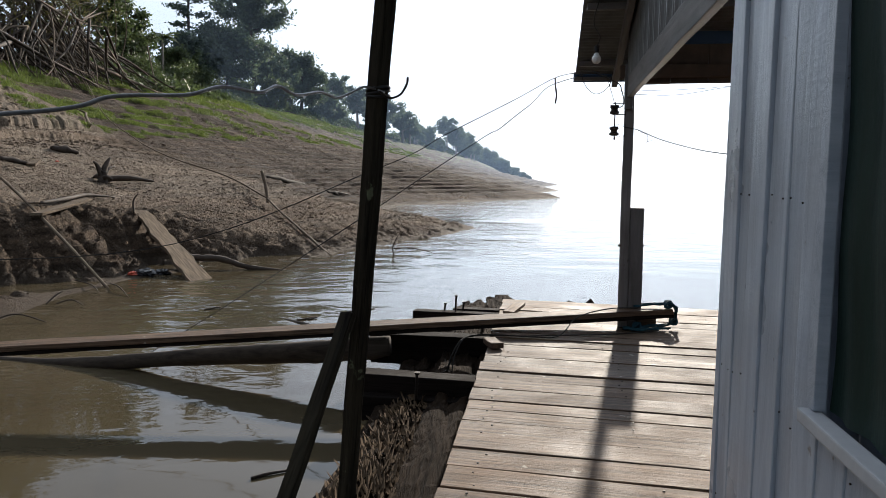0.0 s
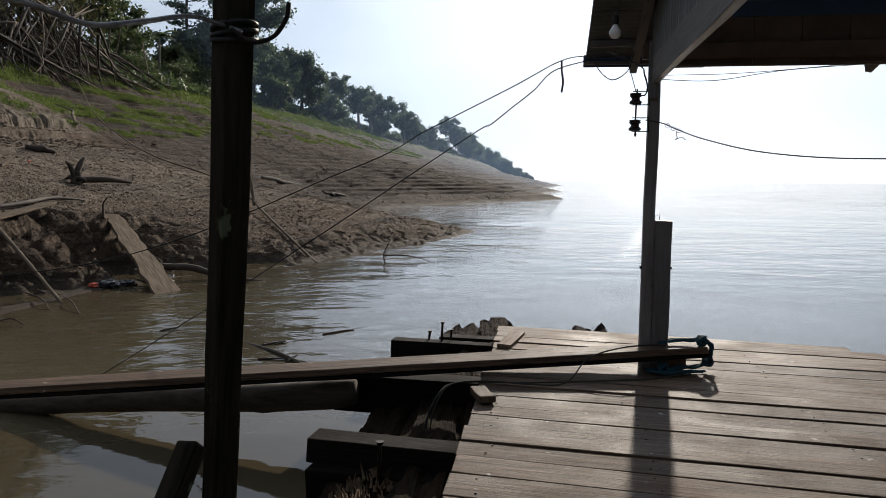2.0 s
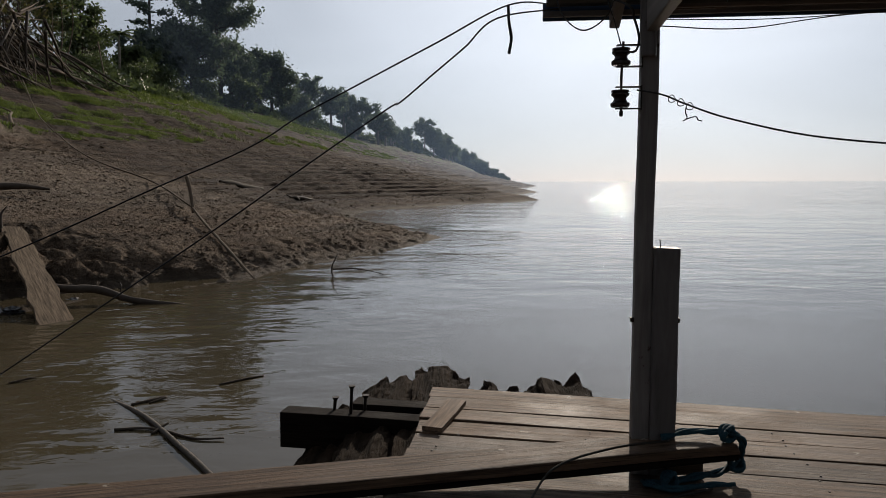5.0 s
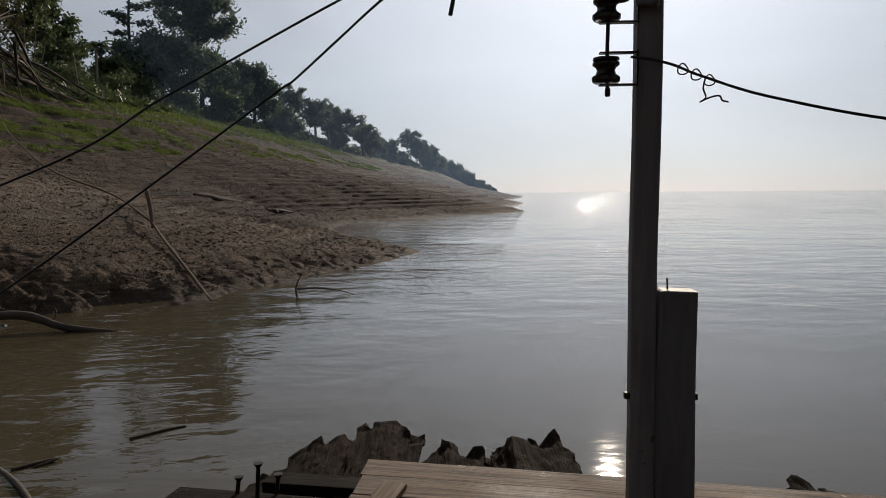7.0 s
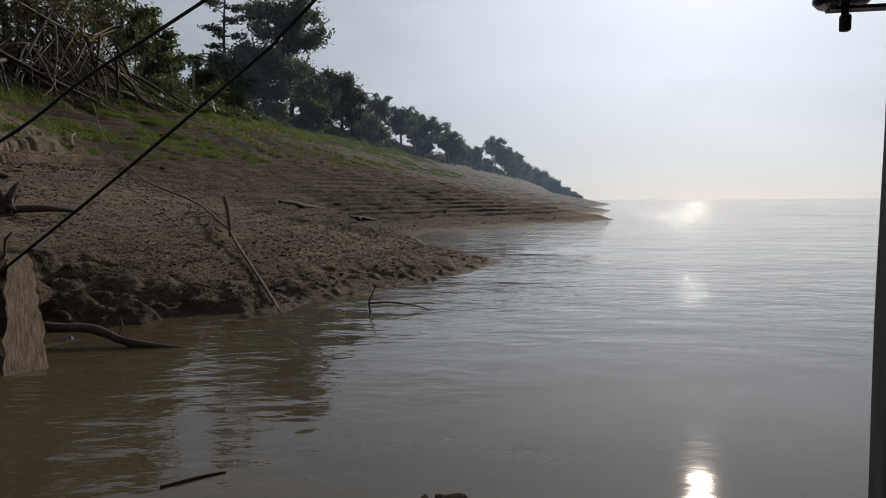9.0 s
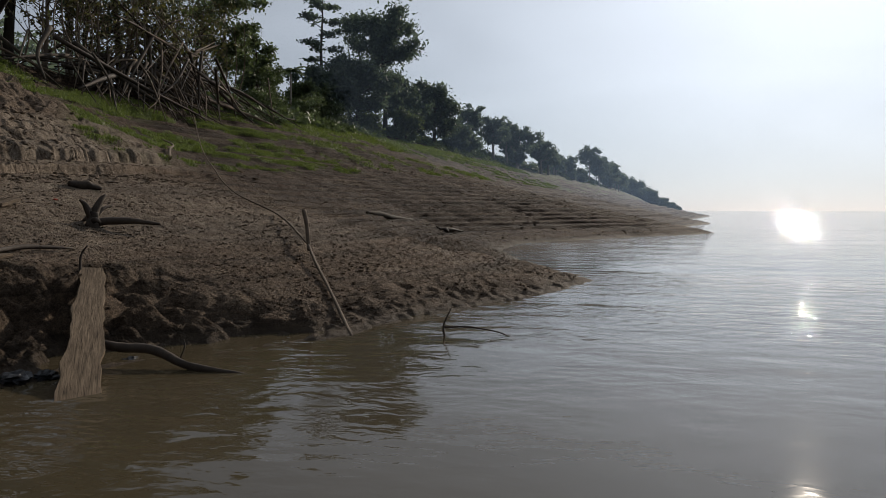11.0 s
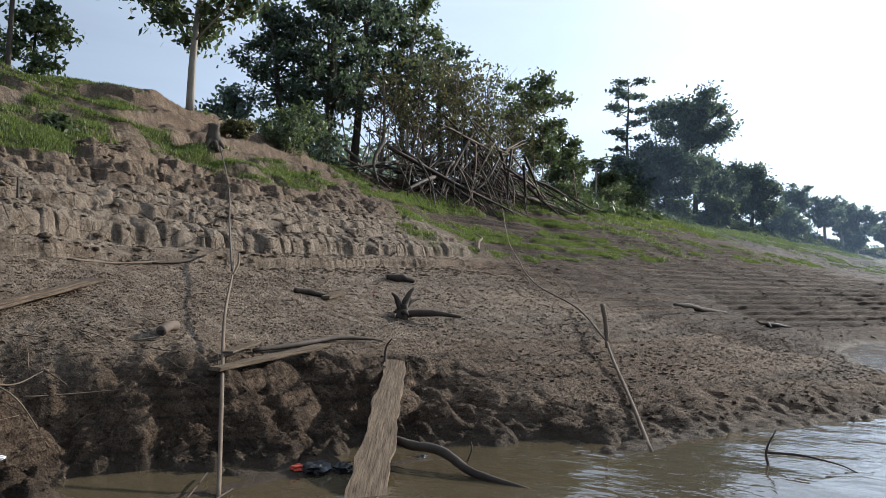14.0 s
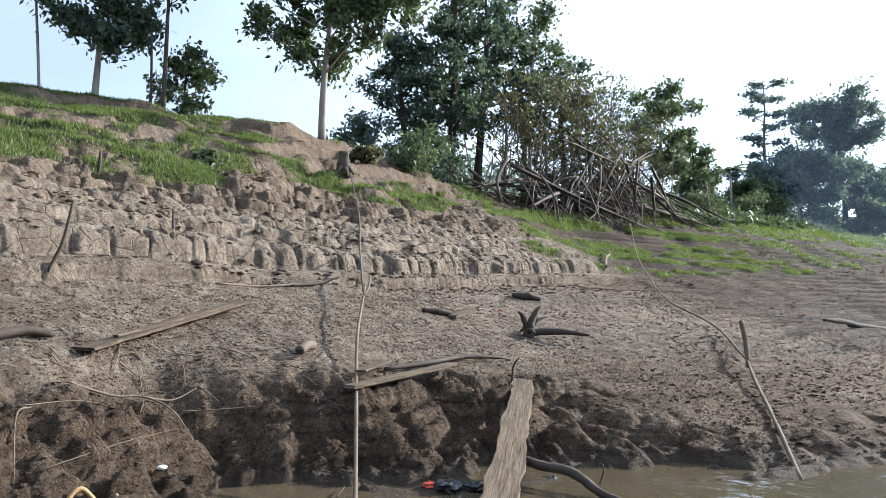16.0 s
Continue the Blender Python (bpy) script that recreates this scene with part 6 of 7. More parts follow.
def tiered_tree(x, y, h, r, seed):
    """A straight tree whose flat sprays of leaves stand in tiers."""
    rg, rnd = random.Random(seed), np.random.RandomState(seed)
    ob = thing("tiered_tree", (x, y, gz(x, y) - 0.2), "tall straight tree with flat tiered sprays", "tree")
    trunk = [Vector((0.15 * math.sin(i), 0.1 * math.cos(i), h * i / 9)) for i in range(10)]
    pieces, cs = [tube_data(trunk, [r, r * 0.75, r * 0.2], 8)], []
    for i in range(15):
        f = 0.40 + 0.58 * i / 14
        s = Vector((0, 0, h * f))
        a = i * 2.4 + rg.uniform(-0.4, 0.4)
        out = rg.uniform(2.0, 4.6) * (1 - 0.45 * ((f - 0.40) / 0.58) ** 2)
        e = s + Vector((math.cos(a) * out, math.sin(a) * out, 0.22 * out))
        pieces.append(tube_data([s, s.lerp(e, 0.5) + Vector((0, 0, -0.1)), e], [r * 0.3, r * 0.2, r * 0.08], 5))
        for k in range(130):
            q = s.lerp(e, rg.choice((0.55, 0.8, 1.0, 1.0)) + rg.gauss(0, 0.05))
            cs.append((q.x + rg.gauss(0, 0.55), q.y + rg.gauss(0, 0.55), q.z + rg.gauss(-0.02, 0.20)))
    mesh_object("trunk", *merge(pieces), M_DARKBARK, ob, "", True)
    fast_mesh("crown", *leaf_mesh(cs, 0.34, rnd, 0.6), M_LEAFMIDHAZE, ob)
    return ob


tiered_tree(-38.8, 103.4, 18.6, 0.27, 41)


def palm(x, y, h, seed, r=0.16, size=2.2):
    rg, rnd = random.Random(seed), np.random.RandomState(seed)
    ob = thing("palm", (x, y, gz(x, y) - 0.2), "small palm with arching fronds", "palm")
    tube("trunk", [(0, 0, 0), (0.1, 0, h * 0.5), (0.05, 0.1, h)], [r, r * 0.8, r * 0.7], M_BARK, ob, 8)
    for i in range(16):
        a = i * 2.4
        up = rg.uniform(0.1, 1.0)
        v, f = [], []
        for j in range(9):
            t = j / 8
            c = Vector((0.05 + math.cos(a) * size * t, 0.1 + math.sin(a) * size * t, h + size * (up * t - 0.75 * t * t)))
            w = 0.34 * math.sin(math.pi * min(1, t * 0.9 + 0.12)) * size / 2
            side = Vector((-math.sin(a), math.cos(a), -0.35))
            v += [c + side * w, c + Vector((-side.x, -side.y, side.z)) * w, c]
        for j in range(8):
            p, q = j * 3, j * 3 + 3
            f += [(p, q, q + 2, p + 2), (p + 2, q + 2, q + 1, p + 1)]
        mesh_object("frond", v, f, M_LEAF, ob)
    return ob


palm(-35.2, 84.5, 5.2, 51)
palm(-62.0, 50.0, 9.5, 52, 0.2, 2.4)
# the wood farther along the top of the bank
far_rows = [(-33.0, 115.5, 19.0, 0.32, 5.6, 9000, 0.40, 0.62, 0.45, M_LEAFMIDHAZE, "broad round-crowned tree on a leaning trunk"), (-36.8, 97.5, 6.5, 0.25, 3.4, 4200, 0.36, 0.20, 0.5, M_LEAFMIDHAZE, "bushy tree at the wood's edge"),
            (-33.6, 104.0, 9.6, 0.28, 4.8, 9000, 0.38, 0.26, 0.45, M_LEAFMIDHAZE, "dense round-crowned tree at the wood's edge"), (-37.0, 110.0, 7.5, 0.28, 4.2, 5000, 0.40, 0.2, 0.5, M_LEAFMIDHAZE, "bushy tree at the wood's edge"),
            (-32.0, 118.0, 10.0, 0.28, 3.6, 5500, 0.40, 0.24, 0.7, M_LEAFMIDHAZE, "dark tree with ragged crown"), (-30.5, 124.0, 7.0, 0.28, 3.4, 4200, 0.42, 0.2, 0.5, M_LEAFMIDHAZE, "dark tree with ragged crown"),
            (-28.8, 132.0, 10.8, 0.28, 4.6, 7500, 0.42, 0.2, 0.5, M_LEAFMIDHAZE, "dark tree with lopsided ragged crown"), (-35.5, 90.5, 4.2, 0.18, 2.6, 2600, 0.34, 0.1, 0.4, M_LEAF, "low bush at the wood's edge"),
            (-31.0, 100.5, 2.6, 0.14, 1.8, 1600, 0.30, 0.08, 0.4, M_LEAF, "low bush at the wood's edge"), (-28.8, 113.0, 4.6, 0.14, 2.2, 2400, 0.34, 0.08, 0.6, M_LEAF, "low bush at the wood's edge"), (-27.0, 143.0, 5.0, 0.2, 3.0, 2600, 0.42, 0.1, 0.5, M_LEAFMIDHAZE, "low tree at the wood's edge"),
            (-26.0, 150.0, 4.0, 0.2, 3.0, 2200, 0.44, 0.1, 0.5, M_LEAFFARHAZE, "low tree at the wood's edge, haze tint in its leaves")]
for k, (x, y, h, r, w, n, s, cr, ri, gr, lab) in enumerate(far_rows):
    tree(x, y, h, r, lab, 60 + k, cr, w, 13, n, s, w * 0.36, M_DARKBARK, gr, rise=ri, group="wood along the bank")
rg = random.Random(91)
stands = [(160, 214, 10, 7.0, 10.5), (228, 280, 8, 4.5, 8.5), (318, 400, 11, 9, 13.5)]
for first, last, count, low, high in stands:
    for k in range(count):
        f = (k + rg.random()) / count
        y = first + (last - first) * f
        x = float(np.interp(y, (103, 330, 600), (-38, -6, 20))) + rg.uniform(1, 10)
        h = rg.uniform(low, high) * (1 - 0.3 * (f > 0.8)) * (0.5 if k % 3 == 2 else 1.0)
        w = h * rg.uniform(0.28, 0.5)
        tree(x, y, h, 0.3, "distant wood tree with haze tint in its leaf colour", int(first) + k, rg.uniform(0.15, 0.5), w, 17, 2000, 0.32 + 0.001 * y, w * 0.30, M_BARK, M_LEAFFARHAZE, rise=rg.uniform(0.3, 0.8), group="distant wood", sides=5)
for k in range(22):
    f = k / 21
    a = radians(1.2 + 4.6 * f)
    d = 560 + 160 * f + rg.uniform(-40, 40)
    x, y = 0.9 + math.sin(a) * d, 3 + math.cos(a) * d
    h = (13.5 - 7 * f) * rg.uniform(0.7, 1.2)
    tree(x, y, h, 0.3, "farther wood tree with haze tint in its leaf colour", 500 + k, 0.05, h * 0.5, 10, 1500, 1.2, h * 0.22, M_DARKBARK, M_LEAFFARHAZE, rise=0.4, group="distant wood", sides=5)
# scrub and tall weeds along the upper bank, under the wood
cs, rnd = [], np.random.RandomState(77)
for k in range(420):
    y = 60 + 290 * rnd.rand() ** 1.6
    lines = bank_lines(np.array(y))
    f = rnd.uniform(-0.15, 1.35)
    x = float(lines[6][0] + (lines[7][0] - lines[6][0]) * f)
    tall = rnd.uniform(0.25, 1.1) * (0.5 + 0.6 * min(1.2, max(0, f)))
    q = np.abs(rnd.normal(size=(int(110 + 60 * tall), 3))) * rnd.choice([-1, 1], (int(110 + 60 * tall), 3)) * np.array([0.8, 1.2, 0.55]) * tall
    q[:, 2] = np.abs(q[:, 2])
    cs.append(q + np.array([x, y, gz(x, y) - 0.05]))
tagged(fast_mesh("scrub", *leaf_mesh(np.concatenate(cs), 0.24, rnd, 0.0, 1.6), M_LEAF), "tangled scrub and tall weeds along the upper bank", "scrub", kind="stuff")
# far wood behind the top of the bank, seen through gaps
cs = []
rnd = np.random.RandomState(7)
for k in range(60):
    a = radians(rnd.uniform(38, 84))
    d = rnd.uniform(85, 130)
    x, y = 0.96 - math.sin(a) * d, 6.0 + math.cos(a) * d
    top = gz(x, y) + rnd.uniform(3.5, 10.5) * (1.0 if a < radians(62) else 0.75)
    q = rnd.normal(size=(420, 3)) * np.array([2.6, 2.6, 1.0]) * rnd.uniform(0.7, 1.2)
    cs.append(q + np.array([x, y, top - 1.5]))
    q = rnd.normal(size=(160, 3)) * np.array([2.2, 2.2, 1.8])
    cs.append(q + np.array([x, y, top - 5]))
tagged(fast_mesh("far_woods", *leaf_mesh(np.concatenate(cs), 0.5, rnd), M_LEAFFARHAZE), "line of distant woods behind the bank", "woods", kind="stuff")

# ---- distance haze over the far bank, imitated by six flat see-through sheets ----
def haze_sheet_material():
    m, nt, b = nodes_of("haze_sheet")
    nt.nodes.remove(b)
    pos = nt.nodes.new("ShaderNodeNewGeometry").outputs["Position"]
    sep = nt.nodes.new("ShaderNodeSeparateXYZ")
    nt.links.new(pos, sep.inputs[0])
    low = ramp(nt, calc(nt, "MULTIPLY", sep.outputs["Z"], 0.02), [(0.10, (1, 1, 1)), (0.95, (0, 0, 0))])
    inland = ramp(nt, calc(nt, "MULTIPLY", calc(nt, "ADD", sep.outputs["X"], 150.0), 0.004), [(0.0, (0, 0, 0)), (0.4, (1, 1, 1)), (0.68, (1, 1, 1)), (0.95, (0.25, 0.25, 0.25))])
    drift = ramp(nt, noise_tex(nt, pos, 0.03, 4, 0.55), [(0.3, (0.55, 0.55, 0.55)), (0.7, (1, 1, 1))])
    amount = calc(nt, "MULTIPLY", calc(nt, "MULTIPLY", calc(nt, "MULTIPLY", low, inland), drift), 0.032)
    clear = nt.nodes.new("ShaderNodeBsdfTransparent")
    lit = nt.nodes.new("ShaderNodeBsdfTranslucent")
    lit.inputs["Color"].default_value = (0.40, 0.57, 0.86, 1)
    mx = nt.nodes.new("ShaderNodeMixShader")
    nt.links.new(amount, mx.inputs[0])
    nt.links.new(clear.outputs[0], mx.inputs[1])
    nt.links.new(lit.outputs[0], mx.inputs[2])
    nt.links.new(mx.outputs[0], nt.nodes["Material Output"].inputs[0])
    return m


M_HAZESHEET = haze_sheet_material()
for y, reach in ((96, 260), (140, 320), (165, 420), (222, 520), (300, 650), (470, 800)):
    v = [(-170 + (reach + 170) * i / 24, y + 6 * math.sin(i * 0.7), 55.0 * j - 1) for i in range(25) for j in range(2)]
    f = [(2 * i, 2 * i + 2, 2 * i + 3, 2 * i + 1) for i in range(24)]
    # each sheet named smoke is a flat stand-in for distance haze
    veil_sheet = mesh_object("smoke", v, f, M_HAZESHEET, None, "", True)
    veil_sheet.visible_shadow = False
    tagged(veil_sheet, "flat see-through sheet added to tint the far bank with haze", "smoke", "drifting smoke", kind="stuff")

# ---- the fallen trees: a heap of bare trunks, and the half-dead thicket behind ----
rg = random.Random(17)
for k in range(105):
    y = rg.gauss(51, 7)
    x = -29.8 - 0.03 * (y - 40) + rg.uniform(-2.4, 2.0)
    l = rg.uniform(2.5, 10)
    a = rg.uniform(0, 6.28) if k % 3 else rg.gauss(1.0, 0.5)
    ex, ey = max(-33.5, min(-26.2, x + math.sin(a) * l * 0.8)), max(36.0, y - math.cos(a) * l * 0.8)
    z0 = rg.uniform(0.1, 2.6) if k % 3 else rg.uniform(1.2, 3.8)
    r = rg.uniform(0.03, 0.11) * (1.5 if k % 9 == 0 else 1)
    p0, p1 = Vector(on(x, y, z0)), Vector(on(ex, ey, rg.uniform(0.05, 1.0)))
    s = 0.09 * (p1 - p0).length
    mid = p0.lerp(p1, 0.5) + Vector((rg.uniform(-s, s), rg.uniform(-s, s), rg.uniform(-s, s)))
    mid.z = max(mid.z, gz(mid.x, mid.y) + 0.15)
    stick("fallen_trunk", [p0, mid, p1], [r, r * 0.8, r * 0.3], (M_DARKBARK, M_DRIFTDARK, M_DRIFT, M_DARKBARK)[k % 4], "bare trunk in a heap of fallen trees", "fallen tree", "heap of fallen trees", 6, 0.2, 5)
# long trunks that slid down across the heap
for k in range(16):
    p0 = Vector(on(rg.uniform(-31.5, -29.0), rg.uniform(40, 54), rg.uniform(0.8, 2.8)))
    l = rg.uniform(6, 12)
    ex, ey = max(-30.0, min(-26.3, p0.x + rg.uniform(1.0, 3.5))), max(37.0, min(66.0, p0.y + l * rg.choice((1, 0.8, -0.8))))
    p1 = Vector(on(ex, ey, rg.uniform(0.1, 1.2)))
    mid = p0.lerp(p1, 0.5) + Vector((rg.uniform(-0.4, 0.4), 0, rg.uniform(-0.3, 0.5)))
    r = rg.uniform(0.08, 0.19)
    stick("fallen_trunk", [p0, mid, p1], [r, r * 0.8, r * 0.4], (M_DRIFT, M_DRIFTDARK, M_DARKBARK)[k % 3], "long bare trunk slid down across the heap", "fallen tree", "heap of fallen trees", 8, 0.2, 6)
# upturned root plate: a fan of bare roots
for cx, cy, up in ((-28.9, 47.0, 2.6), (-29.6, 52.5, 2.9), (-29.5, 43.0, 1.8)):
    for k in range(7):
        a = -0.4 + 2.6 * (k + rg.uniform(-0.4, 0.4)) / 6
        l = rg.uniform(2.0, 4.6)
        p0 = Vector(on(cx, cy, up))
        ex, ey = cx + math.sin(a) * l * 0.75, cy - math.cos(a) * l
        p1 = Vector(on(ex, ey, 0.05))
        mid = p0.lerp(p1, 0.45) + Vector((0, 0, rg.uniform(0.1, 0.7)))
        r = rg.uniform(0.05, 0.11)
        stick("fallen_trunk", [p0, mid, p1], [r, r * 0.75, r * 0.3], (M_DRIFT, M_DRIFTDARK)[k % 2], "bare root of an upturned fallen tree", "fallen tree", "heap of fallen trees", 6, 0.3, 5)
# the largest fallen tree: a cone of bare limbs that lean together at its crown
feet, heads = ((-28.4, 40.7), (-27.4, 42.5), (-27.1, 45.5), (-27.2, 48.6), (-27.4, 52.4), (-27.7, 56.5), (-29.7, 62.4)), ((-31.0, 49.0, 13.2), (-29.6, 50.6, 14.2), (-28.2, 51.5, 13.6), (-26.3, 51.5, 12.1))
for k in range(34):
    i = k * 0.1818
    a, b = Vector(feet[int(i)]), Vector(feet[min(int(i) + 1, 6)])
    p = a.lerp(b, i - int(i)) + Vector((rg.gauss(0, 0.5), rg.gauss(0, 0.5)))
    p1 = Vector(on(p.x, p.y, 0.03))
    p0 = Vector(heads[min(3, max(0, int(i * 0.55 + rg.gauss(0, 0.8))))]) + Vector((rg.gauss(0, 0.35), rg.gauss(0, 0.6), rg.gauss(0, 0.4)))
    mid = p0.lerp(p1, 0.5) + Vector((rg.gauss(0, 0.15), rg.gauss(0, 0.25), rg.uniform(-0.1, 0.55)))
    r = rg.uniform(0.05, 0.12)
    stick("fallen_trunk", [p0, mid, p1], [r, r * 0.8, r * 0.4], (M_DARKBARK, M_DRIFTDARK, M_DRIFT, M_DARKBARK)[k % 4], "bare limb of the largest fallen tree", "fallen tree", "heap of fallen trees", 7, 0.25, 6)
for k in range(12):
    p0 = Vector(heads[1 + k % 2]) + Vector((rg.gauss(0, 0.3), rg.gauss(0, 0.6), rg.uniform(-0.6, 0.5)))
    e = p0 + Vector((rg.uniform(-1.5, 0.8), rg.choice((-1, 1)) * rg.uniform(2.5, 6), rg.uniform(-0.4, 3.2)))
    r = rg.uniform(0.04, 0.13)
    stick("fallen_trunk", [p0, p0.lerp(e, 0.5) + Vector((0, 0, rg.uniform(-0.3, 0.4))), e], [r, r * 0.8, r * 0.35], (M_DRIFTDARK, M_DRIFT)[k % 2], "bare limb of the largest fallen tree", "fallen tree", "heap of fallen trees", 7, 0.25, 6)
for k, (x, y, h, w, n, mat) in enumerate(((-32.0, 42.5, 8.0, 3.0, 350, M_LEAFDRY), (-32.5, 46.0, 9.5, 3.4, 520, M_LEAFDRY), (-32.0, 50.0, 10.5, 3.4, 600, M_LEAFDRY), (-32.8, 54.0, 10.5, 3.4, 1000, M_LEAFDRY), (-33.0, 58.0, 11.0, 3.4, 800, M_LEAF), (-33.2, 62.0, 10.0, 3.0, 520, M_LEAFDRY), (-31.0, 52.0, 7.0, 2.4, 500, M_LEAFDRY), (-31.5, 58.0, 7.5, 2.6, 500, M_LEAFDRY), (-31.0, 46.0, 6.0, 2.6, 300, M_LEAFDRY))):
    tree(x, y, h, 0.14, "half-dead twiggy tree with yellowing leaves", 200 + k, 0.12, w, 34, int(n * 1.3), 0.20, 0.75, M_DARKBARK if k % 2 else M_DRIFT, mat, (rg.uniform(-1, 1), rg.uniform(-1, 1)), rise=0.95, bare=0.25, group="half-dead thicket", name="dying_tree", sides=6)
for k in range(26):
    x, y, h = -31.5 + rg.uniform(-1.5, 1.5), rg.uniform(38, 64), rg.uniform(4, 9)
    p = Vector(on(x, y))
    e = p + Vector((rg.uniform(-1.5, 1.5), rg.uniform(-1.5, 1.5), h))
    stick("bare_stem", [p, p.lerp(e, 0.5) + Vector((rg.uniform(-0.6, 0.6), rg.uniform(-0.6, 0.6), 0)), e], [0.06, 0.045, 0.015], M_DRIFT, "bare upright stem in the thicket", "stem", "half-dead thicket", 5, 0.0, 4)
# bushes at the rim
for k, (x, y, h, w, gr) in enumerate(((-28.6, 31.2, 1.5, 1.3, M_LEAF), (-30.0, 33.0, 2.2, 1.6, M_LEAF), (-31.5, 35.5, 2.6, 1.8, M_LEAFDARK), (-33.2, 64.5, 2.2, 1.8, M_LEAF), (-32.5, 72.0, 2.0, 1.8, M_LEAF), (-33.0, 84.0, 2.2, 2.0, M_LEAF), (-33.0, 92.0, 2.6, 2.4, M_LEAF), (-27.2, 26.9, 0.9, 0.7, M_LEAFDRY), (-22.8, 16.6, 0.5, 0.7, M_LEAF))):
    tree(x, y, h, 0.05, "low green bush at the rim of the bank", 300 + k, 0.1, w, 10, 1400, 0.15, w * 0.42, M_DARKBARK, gr, rise=0.5, group="bushes at the rim", name="bush", sides=5)

# poles on the top of the bank
pole = thing("utility_pole", on(-34.0, 14.0), "slim wooden pole leaning on the bank's top", "utility pole")
tube("shaft", [(0, 0, -0.3), (-0.35, -0.15, 3.0), (-0.85, -0.35, 7.0)], [0.07, 0.06, 0.05], M_BARK, pole, 8)
part("crossarm", box(0.35, 0.06, 0.05, (-0.45, -0.2, 3.6), 0.01), M_BARK, pole)
pole = thing("utility_pole", on(-47.0, 14.5), "dark utility pole with a crossarm", "utility pole")
tube("shaft", [(0, 0, -0.3), (0, 0, 2.4), (0, 0, 4.4)], [0.13, 0.12, 0.11], M_DARKBARK, pole, 8)
part("crossarm", box(0.12, 2.2, 0.12, (0, 0, 3.9), 0.01), M_DARKBARK, pole)
for k in range(3):
    cable("power_line", [(-47.0, 14.0 + 0.6 * k, gz(-47, 14.5) + 3.95), (-50, 30, gz(-47, 14.5) + 2.9), (-60, 62, gz(-47, 14.5) + 3.6)], 0.010, M_CABLE, "thin power line behind the bank", "power line", "power lines")

# ---- grass ----
rnd = np.random.RandomState(12)


def tufts(n, x0, x1, y0, y1, height, width, blades, least=0.35):
    x, y = rnd.uniform(x0, x1, n), rnd.uniform(y0, y1, n)
    z, g, _, _ = sample(x, y)
    ok = g > least + 0.4 * rnd.rand(n)
    x, y, z = (np.repeat(q[ok], blades) for q in (x, y, z))
    m = len(x)
    a, l = rnd.uniform(0, 6.28, m), height * rnd.uniform(0.5, 1.4, m)
    px, py = x + rnd.normal(0, 0.10, m), y + rnd.normal(0, 0.10, m)
    tilt = rnd.uniform(0.1, 0.7, m)
    dx, dy = np.cos(a), np.sin(a)
    b0 = np.stack([px - dy * width, py + dx * width, z - 0.02], -1)
    b1 = np.stack([px + dy * width, py - dx * width, z - 0.02], -1)
    tip = np.stack([px + dx * l * tilt, py + dy * l * tilt, z + l], -1)
    v = np.stack([b0, b1, tip], 1).reshape(-1, 3)
    return v, np.arange(3 * m).reshape(m, 3)


for lab, args in (("bright green grass on the bank's slope", (80000, -31, -17, 30, 62, 0.11, 0.02, 6, 0.28)), ("bright green grass on the bank's mounds", (150000, -36, -18, 6, 33, 0.10, 0.016, 6, 0.22)), ("bright green grass farther along the bank", (60000, -40, -8, 60, 170, 0.20, 0.04, 5, 0.28))):
    v, f = tufts(*args)
    tagged(fast_mesh("grass", v, f, M_GRASSBLADE), lab, "grass", kind="stuff")


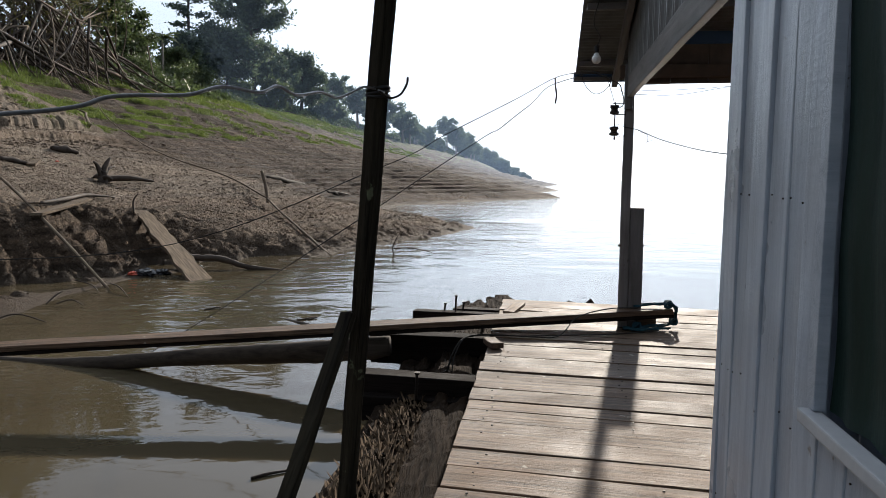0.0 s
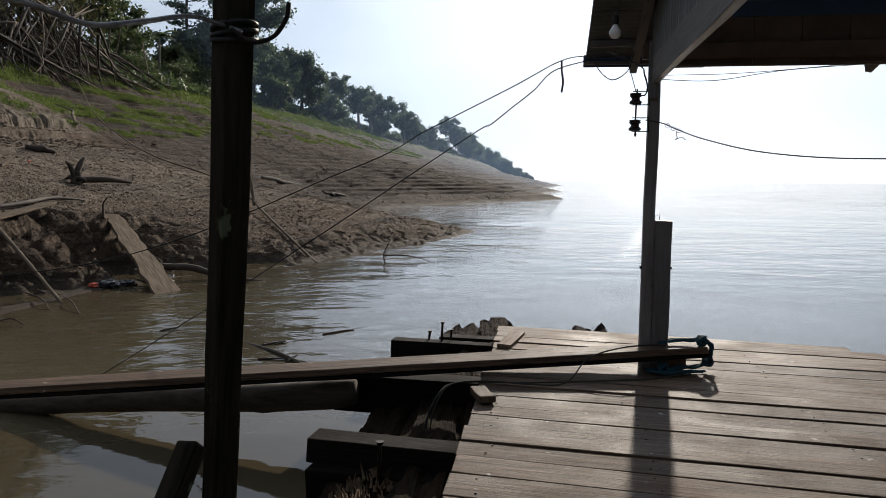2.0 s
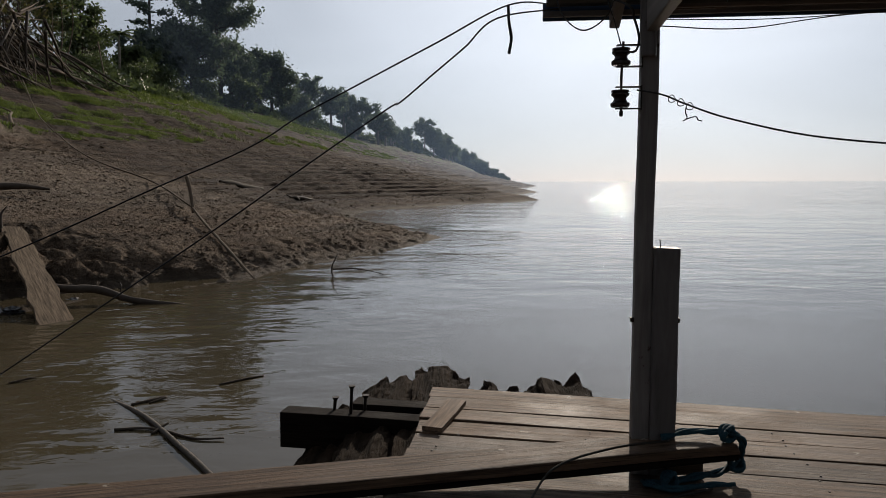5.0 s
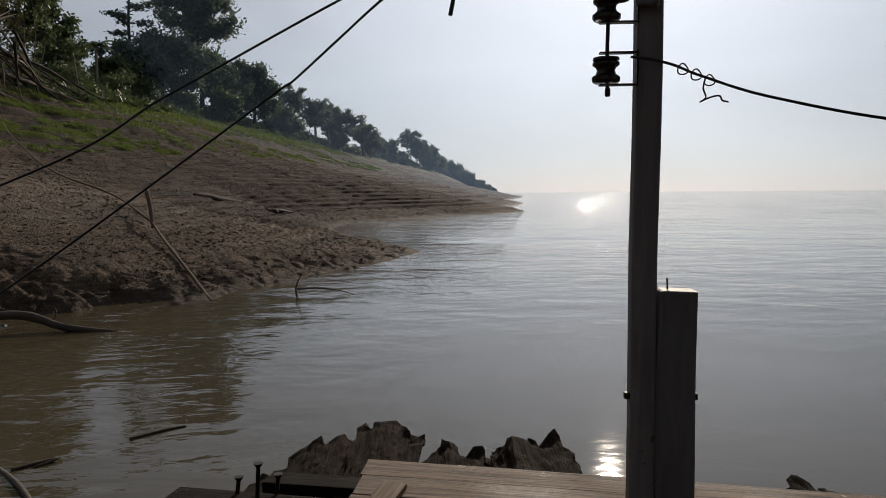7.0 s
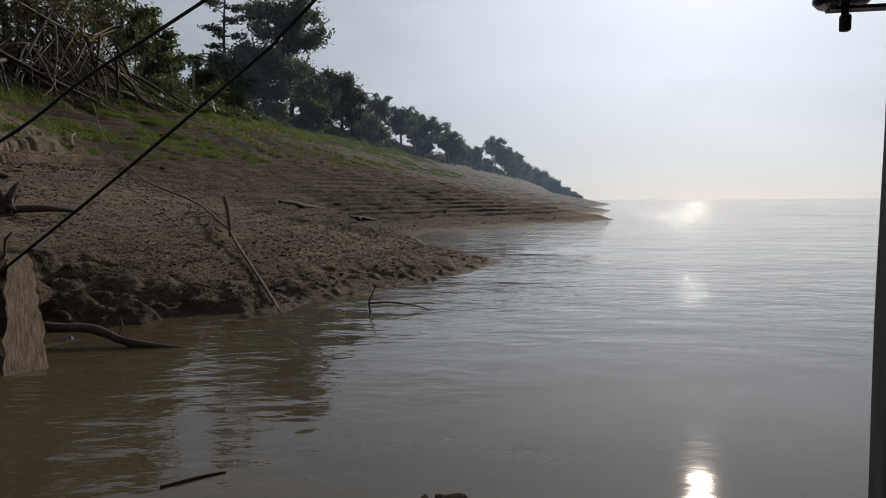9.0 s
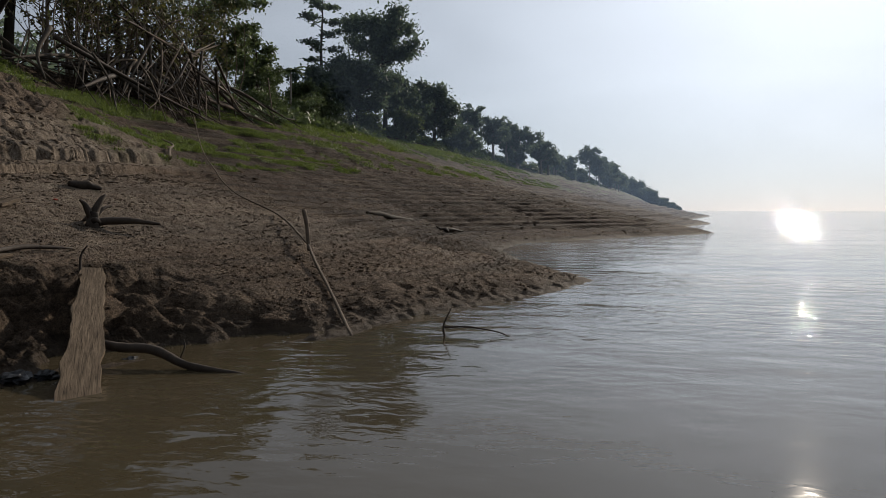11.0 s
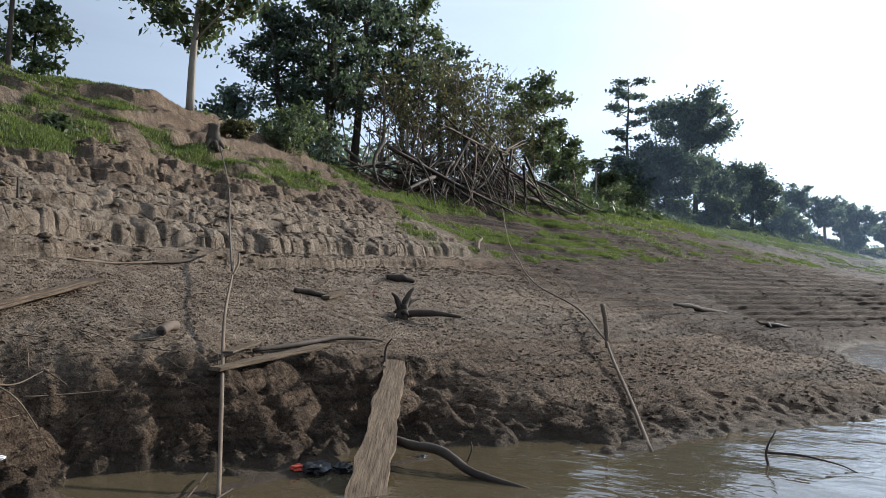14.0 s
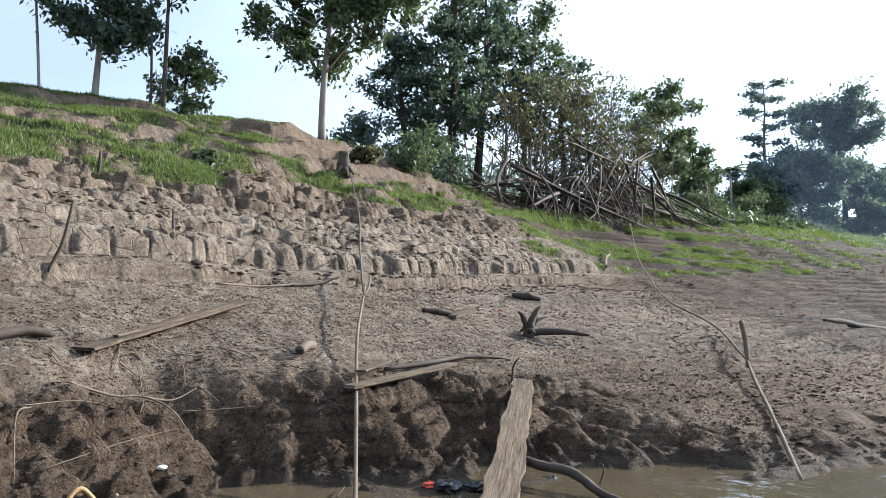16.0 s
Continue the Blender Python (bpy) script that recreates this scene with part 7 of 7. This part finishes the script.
# ---- clods and crumbs of dried mud, too many to count ----
def mud_crumbs(n, x0, x1, y0, y1, small, large, label):
    x, y = rnd.uniform(x0, x1, n), rnd.uniform(y0, y1, n)
    ok = (shore(y) - x > 0.25) & (rnd.rand(n) < (0.45 + 0.55 * smooth(-0.3, 0.4, fbm(x * 0.6, y * 0.4, 3, 140))) * (1 - smooth(0.75, 1.0, (y - y0) / (y1 - y0))))
    x, y = x[ok], y[ok]
    z, g, c, k = sample(x, y)
    ok = (z < 7.5) & (z > 0.1) & (g < 0.4)
    x, y, z, k, c = x[ok], y[ok], z[ok], k[ok], c[ok]
    m = len(x)
    bm = bmesh.new()
    bmesh.ops.create_icosphere(bm, subdivisions=1, radius=1)
    base = np.array([v.co[:] for v in bm.verts])
    tris = np.array([[v.index for v in f.verts] for f in bm.faces])
    bm.free()
    s = small * (large / small) ** (rnd.rand(m) ** 2.0)
    shape = base[None] * (1 + 0.35 * rnd.normal(size=(m, len(base), 1))).clip(0.4, 1.7) * np.stack([s * rnd.uniform(0.7, 1.3, m), s * rnd.uniform(0.8, 1.8, m), s * rnd.uniform(0.35, 0.75, m)], -1)[:, None]
    a = rnd.normal(0, 0.6, m)[:, None]
    px, py = shape[..., 0] * np.cos(a) - shape[..., 1] * np.sin(a), shape[..., 0] * np.sin(a) + shape[..., 1] * np.cos(a)
    v = np.stack([px + x[:, None], py + y[:, None], shape[..., 2] + (z + 0.12 * s)[:, None]], -1).reshape(-1, 3)
    f = (tris[None] + (np.arange(m) * len(base))[:, None, None]).reshape(-1, 3)
    ob = fast_mesh("mud_crumbs", v, f, M_GROUND)
    for key, values in (("cracked", np.minimum(k, 0.55)), ("cliff", c)):
        ob.data.attributes.new(key, "FLOAT", "POINT").data.foreach_set("value", np.repeat(values, len(base)).astype(np.float32))
    return tagged(ob, label, "mud", kind="stuff")


mud_crumbs(46000, -15.0, -3.0, 7.0, 21.0, 0.010, 0.032, "crumbs and clods of dried brown mud on the bank")
mud_crumbs(30000, -18.0, 1.0, 19.0, 46.0, 0.016, 0.052, "clods of brown mud farther along the bank")
mud_crumbs(9000, -24.0, 6.0, 40.0, 90.0, 0.03, 0.10, "lumps of dark mud on the far terraces")
mud_crumbs(7000, -25.0, -14.5, 8.0, 34.0, 0.025, 0.11, "rubble of pale dried clay on the ledges")
